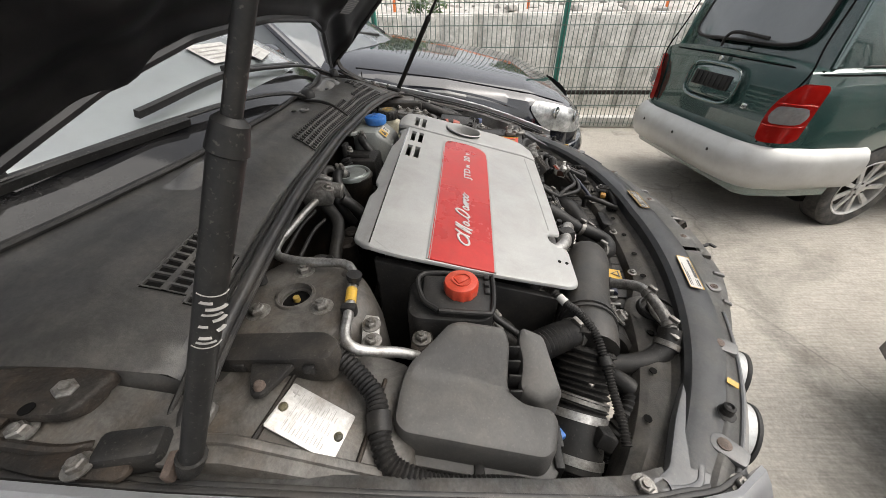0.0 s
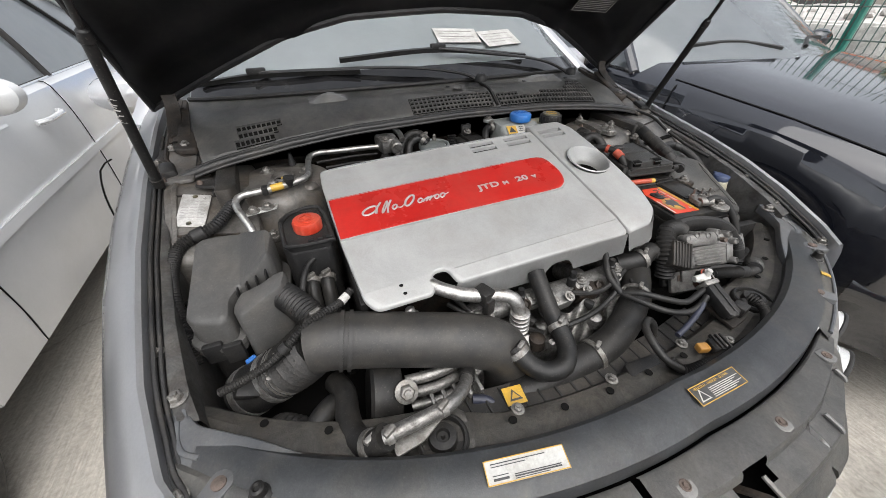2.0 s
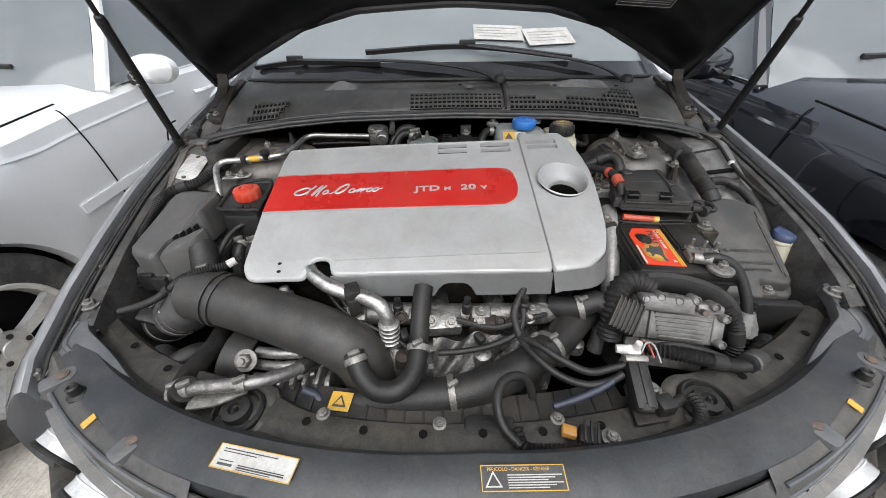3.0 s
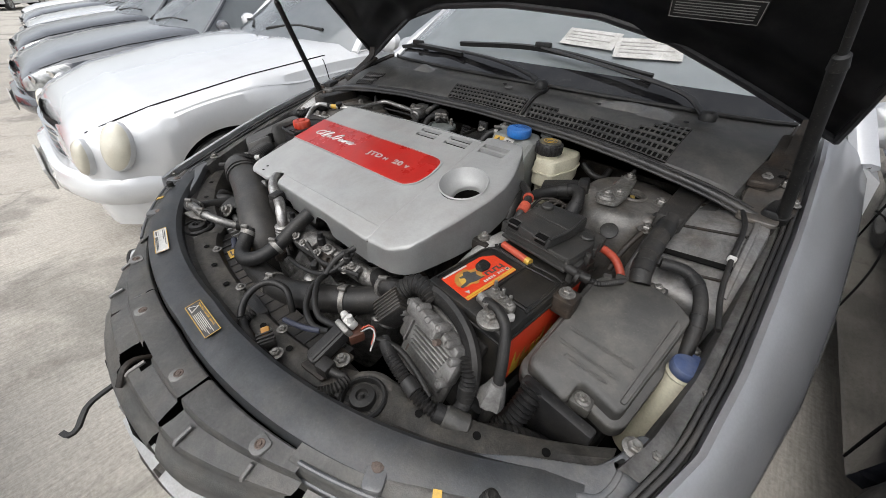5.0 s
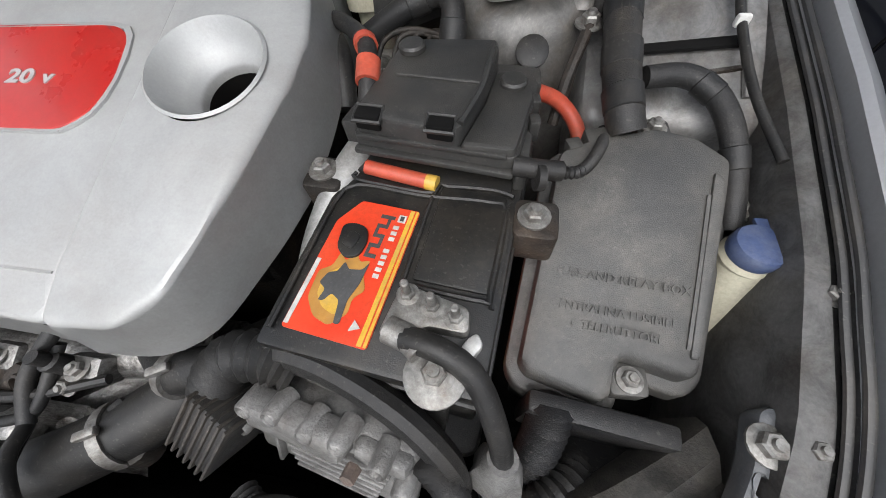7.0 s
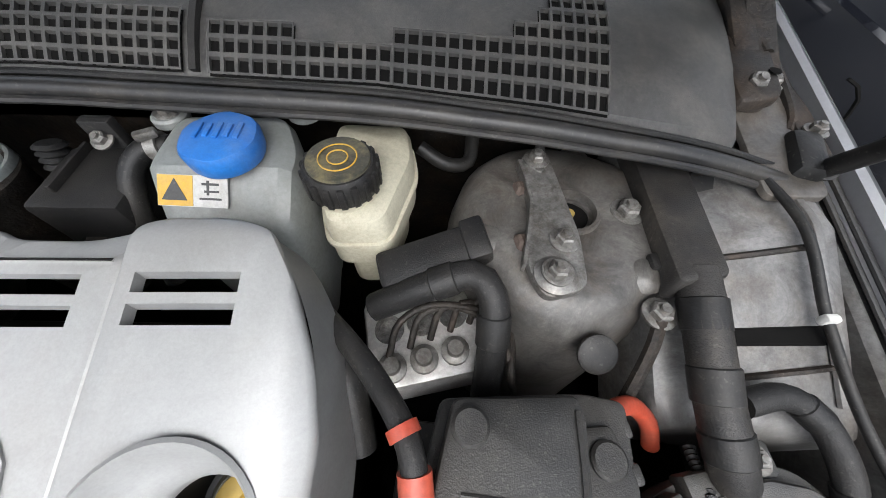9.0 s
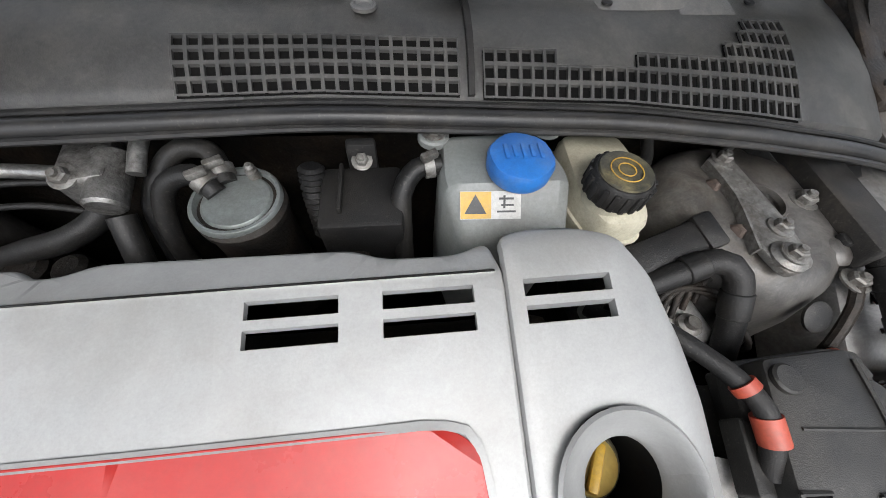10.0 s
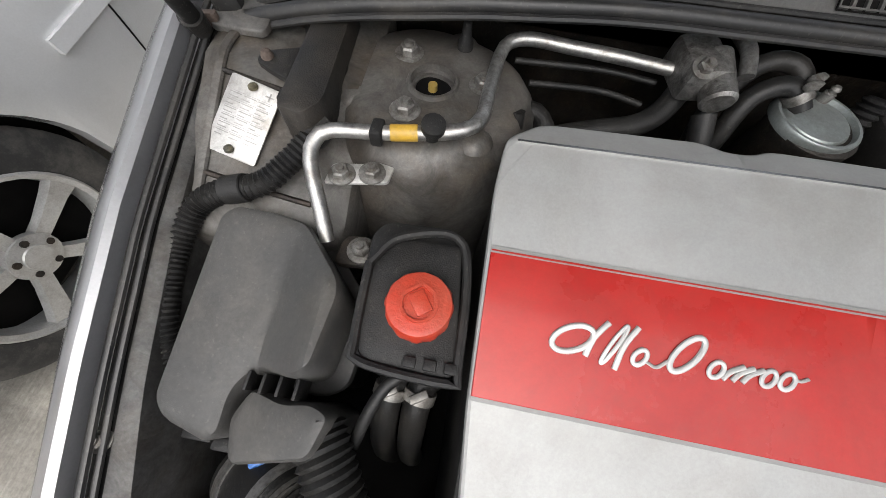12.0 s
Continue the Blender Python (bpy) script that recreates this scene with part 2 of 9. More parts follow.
M_LENS = mat("headlamp_lens", (0.36, 0.365, 0.36), (0.45, 0.455, 0.45), 0.22, scale=8, coat=0.5, dirt=(0.2, 0.19, 0.17), dscale=20, damt=0.45)
M_PODRIB = mat("lamp_rib_white", (0.52, 0.525, 0.52), (0.62, 0.62, 0.615), 0.2, scale=20, dirt=(0.3, 0.29, 0.27), dscale=20, damt=0.4)
M_SCUTTLE = mat("dusty_scuttle_plastic", (0.080, 0.079, 0.077), (0.135, 0.132, 0.126), 0.38, scale=6, bump=0.2, bscale=800, r2=0.54, dirt=(0.21, 0.195, 0.17), dscale=8, damt=0.5, spec=0.8, grime=0.25, grime_scale=15)
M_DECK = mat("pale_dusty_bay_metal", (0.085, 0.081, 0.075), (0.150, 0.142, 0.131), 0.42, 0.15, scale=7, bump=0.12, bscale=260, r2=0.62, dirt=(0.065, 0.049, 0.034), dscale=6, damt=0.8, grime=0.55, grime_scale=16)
M_ZINC = mat("zinc_lid", (0.25, 0.275, 0.265), (0.33, 0.355, 0.345), 0.28, 0.6, scale=12, r2=0.42, dirt=(0.14, 0.135, 0.12), dscale=10, damt=0.4)
M_SUPPORT = mat("dusty_support_panel", (0.060, 0.057, 0.053), (0.108, 0.102, 0.093), 0.48, 0.0, scale=8, bump=0.3, bscale=500, r2=0.66, dirt=(0.16, 0.138, 0.11), dscale=9, damt=0.5, grime=0.45, grime_scale=22)
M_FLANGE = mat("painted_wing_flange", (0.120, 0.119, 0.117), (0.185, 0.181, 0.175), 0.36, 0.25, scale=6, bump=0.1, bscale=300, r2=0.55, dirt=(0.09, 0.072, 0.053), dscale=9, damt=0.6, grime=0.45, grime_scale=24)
M_GRILLE = mat("dull_grille_plastic", (0.034, 0.0335, 0.0325), (0.060, 0.0585, 0.056), 0.5, scale=8, bump=0.2, bscale=800, r2=0.62, dirt=(0.12, 0.11, 0.095), dscale=10, damt=0.4, spec=0.5, grime=0.25, grime_scale=20)
M_TUBE = mat("dull_grey_tube", (0.27, 0.268, 0.26), (0.34, 0.336, 0.326), 0.42, 0.4, scale=10, r2=0.52, dirt=(0.14, 0.12, 0.1), dscale=14, damt=0.4, grime=0.3, grime_scale=40)


# ---- mesh tools ----
def thing(name, label, category, loc=(0, 0, 0), group="", kind=""):
    e = new(name)
    e.empty_display_size = 0.02
    e.location = loc
    return tagged(e, label, category, group, kind)


def finish(bm, name, m, smooth=True):
    bmesh.ops.recalc_face_normals(bm, faces=bm.faces)
    me = bpy.data.meshes.new(name)
    if smooth:
        for f in bm.faces:
            f.smooth = True
        for e in bm.edges:
            if len(e.link_faces) == 2 and e.calc_face_angle(0) > 0.65:
                e.smooth = False
    bm.to_mesh(me)
    bm.free()
    me.materials.append(m)
    return me


def part(name, bm, m, parent=None, label="", smooth=True):
    """Links a bmesh in world places as one mesh object under its thing or part."""
    ob = new(name, finish(bm, name, m, smooth))
    if parent is not None:
        ob.parent = parent
        w = parent.matrix_basis if parent.parent is None else Matrix.Identity(4)
        ob.matrix_parent_inverse = w.inverted()
    if label:
        ob["label"] = label
    return ob


def put(name, bm, m, label, category, group="", kind="", smooth=True):
    """A top-level thing of one mesh."""
    return tagged(part(name, bm, m, None, "", smooth), label, category, group, kind)


def box(c, s, bev=0.004, rot=(0, 0, 0), bm=None, seg=2, taper=1.0, m4=None):
    """A bevelled box of size s at c; taper: the scale of its top."""
    bm = bm or bmesh.new()
    r = bmesh.ops.create_cube(bm, size=1.0)
    vs = r["verts"]
    for v in vs:
        k = taper if v.co.z > 0 else 1.0
        v.co = Vector((v.co.x * s[0] * k, v.co.y * s[1] * k, v.co.z * s[2]))
    if bev:
        es = list({e for v in vs for e in v.link_edges})
        r = bmesh.ops.bevel(bm, geom=es, offset=bev, segments=seg, profile=0.5, affect="EDGES")
        vs = list({v for f in r["faces"] for v in f.verts} | {v for v in vs if v.is_valid})
    M = m4 if m4 is not None else pose(*c, *rot)
    for v in vs:
        v.co = M @ v.co
    return bm


def cyl(a, b, r1, r2=None, seg=20, bm=None, bev=0.0, caps=True):
    """A cylinder or cone from a to b."""
    bm = bm or bmesh.new()
    a, b = Vector(a), Vector(b)
    r2 = r1 if r2 is None else r2
    q = (b - a).to_track_quat("Z", "Y").to_matrix()
    L = (b - a).length
    rings = [(0, r1), (L, r2)] if not bev else [(0, max(r1 - bev, 1e-4)), (bev, r1), (L - bev, r2), (L, max(r2 - bev, 1e-4))]
    return lathe(rings, a, q, seg, bm, caps)


def lathe(rings, origin, q=None, seg=24, bm=None, caps=True, wob=None):
    """Turns (height, radius) rings about the z axis of q at origin."""
    bm = bm or bmesh.new()
    q = q or Matrix.Identity(3)
    o = Vector(origin)
    loops = []
    for h, r in rings:
        loops.append([bm.verts.new(o + q @ Vector(((r * (wob(k, h) if wob else 1)) * cos(2 * pi * k / seg), (r * (wob(k, h) if wob else 1)) * sin(2 * pi * k / seg), h))) for k in range(seg)])
    for A, B in zip(loops, loops[1:]):
        for k in range(seg):
            bm.faces.new((A[k], A[(k + 1) % seg], B[(k + 1) % seg], B[k]))
    if caps:
        bm.faces.new(loops[0][::-1])
        bm.faces.new(loops[-1])
    return bm


def spline(pts, step=0.012):
    """A smooth line through pts (Catmull-Rom)."""
    P = [Vector(p) for p in pts]
    if len(P) < 3:
        n = max(2, int((P[1] - P[0]).length / step))
        return [P[0].lerp(P[1], i / n) for i in range(n + 1)]
    Q = [P[0] * 2 - P[1]] + P + [P[-1] * 2 - P[-2]]
    out = []
    for i in range(1, len(Q) - 2):
        a, b, c, d = Q[i - 1 : i + 3]
        n = max(2, int((c - b).length / step))
        for j in range(n):
            t = j / n
            out.append(0.5 * ((2 * b) + (c - a) * t + (2 * a - 5 * b + 4 * c - d) * t * t + (3 * b - a - 3 * c + d) * t ** 3))
    return out + [P[-1]]


def tube(pts, r, seg=12, bm=None, rib=0.0, pitch=0.006, step=None, flat=1.0, r_end=None, smooth_line=True, caps=True):
    """A pipe along pts. rib: depth of corrugation; r_end: radius at the far end."""
    bm = bm or bmesh.new()
    step = step or (pitch / 2 if rib else max(0.008, r * 0.6))
    L = spline(pts, step) if smooth_line else [Vector(p) for p in pts]
    t0 = (L[1] - L[0]).normalized()
    up = Vector((0, 0, 1)) if abs(t0.z) < 0.9 else Vector((0, 1, 0))
    n = (up - t0 * up.dot(t0)).normalized()
    loops, s, total = [], 0.0, sum((b - a).length for a, b in zip(L, L[1:]))
    for i, p in enumerate(L):
        t = (L[min(i + 1, len(L) - 1)] - L[max(i - 1, 0)]).normalized()
        n = (n - t * n.dot(t)).normalized()
        b = t.cross(n)
        if i:
            s += (p - L[i - 1]).length
        rr = r + ((r_end - r) * s / total if r_end is not None else 0)
        if rib:
            rr += rib * (1 if i % 2 else -1) * 0.5
        loops.append([bm.verts.new(p + (n * cos(2 * pi * k / seg) * flat + b * sin(2 * pi * k / seg)) * rr) for k in range(seg)])
    for A, B in zip(loops, loops[1:]):
        for k in range(seg):
            bm.faces.new((A[k], A[(k + 1) % seg], B[(k + 1) % seg], B[k]))
    if caps:
        bm.faces.new(loops[0][::-1])
        bm.faces.new(loops[-1])
    return bm


def ribbon(pts, w, h, bm=None, up=(0, 0, 1), step=0.02):
    """A flat strip of width w and height h along pts."""
    bm = bm or bmesh.new()
    L = spline(pts, step)
    U = Vector(up)
    loops = []
    for i, p in enumerate(L):
        t = (L[min(i + 1, len(L) - 1)] - L[max(i - 1, 0)]).normalized()
        sd = t.cross(U).normalized()
        u = sd.cross(t).normalized()
        loops.append([bm.verts.new(p + sd * (a * w / 2) + u * (b * h / 2)) for a, b in ((-1, -1), (1, -1), (1, 1), (-1, 1))])
    for A, B in zip(loops, loops[1:]):
        for k in range(4):
            bm.faces.new((A[k], A[(k + 1) % 4], B[(k + 1) % 4], B[k]))
    bm.faces.new(loops[0][::-1])
    bm.faces.new(loops[-1])
    return bm


def rounded(poly, r=0.01, seg=4, sharp=()):
    """Rounds the corners of a flat outline."""
    out = []
    n = len(poly)
    for i, p in enumerate(poly):
        a, b, c = Vector(poly[i - 1]), Vector(p), Vector(poly[(i + 1) % n])
        rr = min(r, (a - b).length * 0.45, (c - b).length * 0.45)
        if i in sharp or rr < 1e-5:
            out.append(tuple(b))
            continue
        p0, p1 = b + (a - b).normalized() * rr, b + (c - b).normalized() * rr
        for k in range(seg + 1):
            t = k / seg
            q = p0 * (1 - t) ** 2 + b * 2 * t * (1 - t) + p1 * t * t
            out.append((q.x, q.y))
    return out


def inset(poly, d):
    """Moves a counter-clockwise outline inwards by d."""
    out, n = [], len(poly)
    for i in range(n):
        a, b, c = Vector(poly[i - 1]), Vector(poly[i]), Vector(poly[(i + 1) % n])
        n1, n2 = (b - a).normalized(), (c - b).normalized()
        m1, m2 = Vector((-n1.y, n1.x)), Vector((-n2.y, n2.x))
        k = m1 + m2
        k = k.normalized() * min(d / max(0.35, k.normalized().dot(m1)), d * 2) if k.length > 1e-6 else m1 * d
        out.append((b.x + k.x, b.y + k.y))
    return out


def ccw(poly):
    s = sum(a[0] * b[1] - b[0] * a[1] for a, b in zip(poly, poly[1:] + poly[:1]))
    return poly if s > 0 else poly[::-1]


def slab(poly, z0, z1, bev=0.004, bm=None, holes=(), fz=None, M=None, cuts=()):
    """A plate with that outline between z0 and z1 (rounded upper rim), holes go through. fz(x, y) is added to all heights;
    cuts: planes (axis, value) at which the plate is divided so that it can follow fz."""
    tgt = bm
    bm = bmesh.new()
    poly = ccw([tuple(p) for p in poly])
    V = lambda x, y, z: bm.verts.new((x, y, z))
    if bev:
        tops = [(inset(poly, bev), z1), (inset(poly, bev * 0.3), z1 - bev * 0.3), (poly, z1 - bev)]
    else:
        tops = [(poly, z1)]
    rings = [[V(x, y, z) for x, y in q] for q, z in tops]
    base = [V(x, y, z0) for x, y in poly]
    rings.append(base)
    hr = []
    for h in holes:
        h = ccw([tuple(p) for p in h])
        hr.append(([V(x, y, z1) for x, y in h], [V(x, y, z0) for x, y in h]))
    n = len(poly)
    for A, B in zip(rings, rings[1:]):
        for k in range(n):
            bm.faces.new((A[k], B[k], B[(k + 1) % n], A[(k + 1) % n]))
    for A, B in hr:
        for k in range(len(A)):
            bm.faces.new((A[k], A[(k + 1) % len(A)], B[(k + 1) % len(A)], B[k]))
    for outer, idx in ((rings[0], 0), (base, 1)):
        loops = [outer] + [h[idx] for h in hr]
        es = []
        for L in loops:
            for k in range(len(L)):
                e = bm.edges.get((L[k], L[(k + 1) % len(L)])) or bm.edges.new((L[k], L[(k + 1) % len(L)]))
                es.append(e)
        bmesh.ops.triangle_fill(bm, edges=es, use_beauty=True)
    for axis, value in cuts:
        co = Vector((value, 0, 0)) if axis == "x" else Vector((0, value, 0))
        no = Vector((1, 0, 0)) if axis == "x" else Vector((0, 1, 0))
        bmesh.ops.bisect_plane(bm, geom=bm.verts[:] + bm.edges[:] + bm.faces[:], plane_co=co, plane_no=no, dist=1e-5)
    for v in bm.verts:
        if fz:
            v.co.z += fz(v.co.x, v.co.y)
        if M is not None:
            v.co = M @ v.co
    if tgt is None:
        return bm
    me = bpy.data.meshes.new("joined")
    bm.to_mesh(me)
    bm.free()
    tgt.from_mesh(me)
    bpy.data.meshes.remove(me)
    return tgt


def sheet(f, us, vs, thick=0.0, bm=None):
    """A surface of points f(u, v); with thickness if given."""
    bm = bm or bmesh.new()
    G = [[bm.verts.new(f(u, v)) for v in vs] for u in us]
    fs = []
    for i in range(len(us) - 1):
        for j in range(len(vs) - 1):
            fs.append(bm.faces.new((G[i][j], G[i + 1][j], G[i + 1][j + 1], G[i][j + 1])))
    if thick:
        bmesh.ops.solidify(bm, geom=fs, thickness=thick)
    return bm


def lerp_at(x, xs, ys):
    return float(np.interp(x, xs, ys))


def lin(a, b, n):
    return [a + (b - a) * i / (n - 1) for i in range(n)]


def bolt(parent, c, r=0.007, n=(0, 0, 1), m=None, washer=True, name="bolt", label=""):
    """A hexagon bolt with its washer."""
    q = Vector(n).to_track_quat("Z", "Y").to_matrix()
    bm = lathe([(0, r * 1.55), (r * 0.25, r * 1.55), (r * 0.3, r * 1.4)], c, q, 16) if washer else bmesh.new()
    lathe([(r * 0.2, r), (r * 0.95, r), (r * 1.15, r * 0.82)], c, q, 6, bm)
    lathe([(r * 1.1, r * 0.5), (r * 1.5, r * 0.45)], c, q, 10, bm)
    return part(name, bm, m or M_STEEL, parent, label)


def text_mesh(body, size, M, depth=0.0006, spacing=1.0, bold=0.0):
    cu = bpy.data.curves.new("lettering", "FONT")
    cu.body, cu.size, cu.extrude, cu.align_x, cu.align_y = body, size, depth, "LEFT", "BOTTOM_BASELINE"
    cu.space_character, cu.offset = spacing, bold
    ob = bpy.data.objects.new("lettering", cu)
    scene.collection.objects.link(ob)
    bpy.context.view_layer.update()
    me = bpy.data.meshes.new_from_object(ob.evaluated_get(bpy.context.evaluated_depsgraph_get()))
    bm = bmesh.new()
    bm.from_mesh(me)
    bm.transform(M)
    bpy.data.objects.remove(ob)
    bpy.data.curves.remove(cu)
    bpy.data.meshes.remove(me)
    return bm


def bars(rows, M, h=0.0004, bm=None):
    """Flat bars (x, y, w, hgt) in the plane of M, standing for small print."""
    bm = bm or bmesh.new()
    for x, y, w, t in rows:
        box((0, 0, 0), (w, t, h), 0, bm=bm, m4=M @ Matrix.Translation((x + w / 2, y, 0)))
    return bm

# ---- the grey car: open engine bay ----
EDGE_Y = [-0.56, -0.52, -0.48, -0.37, -0.25, -0.13, 0.0, 0.2, 0.45, 0.62]
EDGE_X = [0.527, 0.567, 0.61, 0.68, 0.716, 0.727, 0.732, 0.740, 0.742, 0.740]
EDGE_Z = [0.835, 0.842, 0.852, 0.880, 0.915, 0.950, 0.980, 1.016, 1.064, 1.095]
OUT_X = [0.66, 0.69, 0.73, 0.795, 0.818, 0.838, 0.860, 0.882, 0.896, 0.90]


LEFT_X = [0.518, 0.556, 0.598, 0.664, 0.695, 0.709, 0.723, 0.737, 0.744, 0.744]
LEFT_Z = [0.835, 0.842, 0.85, 0.870, 0.900, 0.936, 0.970, 1.014, 1.064, 1.095]


def edge(y, sx=1):
    return lerp_at(y, EDGE_Y, EDGE_X if sx > 0 else LEFT_X), lerp_at(y, EDGE_Y, EDGE_Z if sx > 0 else LEFT_Z)


own = thing("car", "grey metallic saloon with its bonnet propped open", "car", (0, 0.3, 0))
WHEEL_Y, WHEEL_Z = 0.08, 0.32


def arch(y, yc=WHEEL_Y, r=0.345, zc=WHEEL_Z, sill=0.22):
    d = abs(y - yc)
    return max(sill, zc + sqrt(max(0.0, r * r - d * d))) if d < r else sill


for sx in (-1, 1):
    ys = lin(-0.56, 0.62, 60)
    yw = lin(-0.425, 0.62, 60)

    def fender(y, k, sx=sx):
        xe, ze = edge(y, sx)
        xo = lerp_at(y, EDGE_Y, OUT_X)
        zb = arch(y)
        mid = max(zb + 0.02, ze - 0.2)
        prof = [(xe + 0.005, ze - 0.02), (xe + 0.006, ze + 0.002), (xe + 0.013, ze + 0.005), (xe + 0.026, ze - 0.001), (xe + 0.40 * (xo - xe) + 0.012, ze - 0.036), (xe + 0.75 * (xo - xe), ze - 0.085), (xo - 0.010, ze - 0.15), (xo, mid), (xo, (mid + zb) / 2), (xo - 0.012, zb + 0.012), (xo - 0.03, zb)]
        x, z = prof[k]
        return Vector((sx * x, y, z))

    fend = part("wing", sheet(fender, yw, range(11), 0.004), M_PAINT, own, "grey metallic front wing, dusty and lightly scratched")
    # inner wing: flange inside the seal, and the wall down into the bay
    def inner(y, k, sx=sx):
        xe, ze = edge(y, sx)
        w = lerp_at(y, [-0.5, -0.3, -0.15, 0.3], [0.024, 0.024, 0.014, 0.006] if sx > 0 else [0.024, 0.026, 0.016, 0.008])
        s = 0.012
        prof = [(xe + 0.012, ze - 0.035), (xe - 0.004, ze - 0.030), (xe - s + 0.002, ze - 0.030), (xe - s, ze - 0.022), (xe - s - w * 0.6, ze - 0.023), (xe - s - w, ze - 0.026), (xe - s - 0.003 - w, ze - 0.042), (xe - s - 0.006 - w, ze - 0.14), (xe - s - 0.008 - w, 0.5)]
        x, z = prof[k]
        return Vector((sx * x, y, z))

    part("inner_wing", sheet(inner, ys[13:], range(9), 0.003), M_FLANGE, own, "dusty grey painted inner wing flange")
    # rubber seal along the wing
    L = [(sx * edge(y, sx)[0], y, edge(y, sx)[1]) for y in lin(-0.40, 0.42, 20)]
    part("wing_seal", tube([(x - sx * 0.001, y, z - 0.012) for x, y, z in L], 0.0036, 8, flat=0.8), M_SEAL, own)
    part("wing_seal", tube([(x - sx * 0.0080, y, z - 0.018) for x, y, z in L], 0.0032, 8, flat=0.8), M_SEAL, own)
    part("wing_seal_base", ribbon([(x - sx * 0.004, y, z - 0.025) for x, y, z in L], 0.014, 0.004), M_RUBBER, own)
    for x, y, z in ((0.694, -0.262, 0.884), (0.716, -0.16, 0.915)) if sx > 0 else ((0.700, -0.185, 0.897),):
        bolt(own, (sx * x, y, z), 0.0065, label="zinc wing bolt")
    # strut tower
    T = (sx * 0.485, 0.198)
    q = Matrix.Identity(3)
    wob = lambda k, h: 1 + 0.05 * sin(3 * 2 * pi * k / 40 + 1)
    tw = part("strut_tower", lathe([(0.62, 0.135), (0.80, 0.128), (0.90, 0.122), (0.945, 0.112), (0.962, 0.100), (0.970, 0.088), (0.9715, 0.045), (0.970, 0.027), (0.963, 0.024), (0.963, 0.020), (0.93, 0.018), (0.93, 0.001)], (*T, 0.015), q, 40, caps=False, wob=wob), M_BODY, own, "grimy brown-grey strut tower")
    part("strut_rod", cyl((*T, 0.945), (*T, 0.983), 0.006, 0.005, 10), M_BRASS, tw)
    for k in range(3):
        a = radians(120 - 120 * k) if sx > 0 else radians(8 + 120 * k)
        bolt(tw, (T[0] + 0.055 * cos(a), T[1] + 0.05 * sin(a), 0.984), 0.0105)
    a = radians(112 if sx > 0 else 68)
    part("stud_cap", lathe([(0, 0.009), (0.012, 0.009), (0.018, 0.006), (0.034, 0.0045), (0.036, 0.002)], (T[0] + 0.07 * cos(a), T[1] + 0.068 * sin(a), 0.982), None, 12), M_PLASTIC, tw)
    for k, (da, dr, hh) in enumerate(((20, 0.078, 0.008), (75, 0.082, 0.007), (200, 0.085, 0.009), (255, 0.080, 0.007), (310, 0.084, 0.010))):
        aa = radians(da)
        part("pressed_bead", lathe([(0, 0.020), (hh * 0.6, 0.016), (hh, 0.008), (hh, 0.001)], (T[0] + dr * cos(aa), T[1] + dr * sin(aa), 0.977), None, 16), M_BODY, tw)
    part("hole_lip", lathe([(0.9700, 0.029), (0.9740, 0.027), (0.9740, 0.024), (0.968, 0.023)], (*T, 0.015), None, 32, caps=False), M_BODY, tw)
    # black disc draws the shade down the tower's hole
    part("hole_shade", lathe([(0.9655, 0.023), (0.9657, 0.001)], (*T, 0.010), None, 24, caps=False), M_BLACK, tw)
    # deck between tower and wing
    dfz = lambda x, y: 0.45 * (min(y, 0.17) - 0.112) + 0.12 * (abs(x) - 0.662)
    dz = 0.9725
    deck = slab(rounded([(sx * 0.545, 0.02), (sx * 0.712, 0.0), (sx * 0.722, 0.30), (sx * 0.55, 0.32)], 0.02), 0.86, dz, 0.012, fz=dfz, cuts=[("y", 0.17)])
    for yy in (0.06, 0.155, 0.245):
        part("deck_seam", tube([(sx * x, yy + 0.01 * sin(9 * x), dz + 0.001 + dfz(x, yy + 0.01 * sin(9 * x))) for x in lin(0.585, 0.695, 6)], 0.0030, 6), M_DARKMETAL, own)
    if sx > 0:
        # flat black ribbon stands in for the shade of a slot
        part("deck_recess", ribbon([(x, 0.085 + 0.02 * (0.64 - x), dz + 0.0015 + dfz(x, 0.085)) for x in lin(0.582, 0.690, 8)], 0.018, 0.003), M_BLACK, own, "black strip painted for the shaded slot between the pressed deck panels")
    # the right deck's sheen from above is put into a lighter colour
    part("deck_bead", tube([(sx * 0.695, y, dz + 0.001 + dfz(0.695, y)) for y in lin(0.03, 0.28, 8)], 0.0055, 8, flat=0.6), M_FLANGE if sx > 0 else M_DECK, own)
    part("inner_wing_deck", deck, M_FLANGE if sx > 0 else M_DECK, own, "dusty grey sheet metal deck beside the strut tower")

# bay floor (black, shade put into its colour), firewall, front dark space
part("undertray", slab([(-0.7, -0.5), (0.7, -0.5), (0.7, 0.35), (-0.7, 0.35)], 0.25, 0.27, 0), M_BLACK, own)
fw = sheet(lambda x, k: Vector((x, [0.30, 0.315, 0.33, 0.33][k], [0.35, 0.8, 0.98, 1.05][k])), lin(-0.63, 0.63, 15), range(4), 0.004)
part("firewall", fw, M_DARKMETAL, own, "grimy dark firewall with soot and dust")

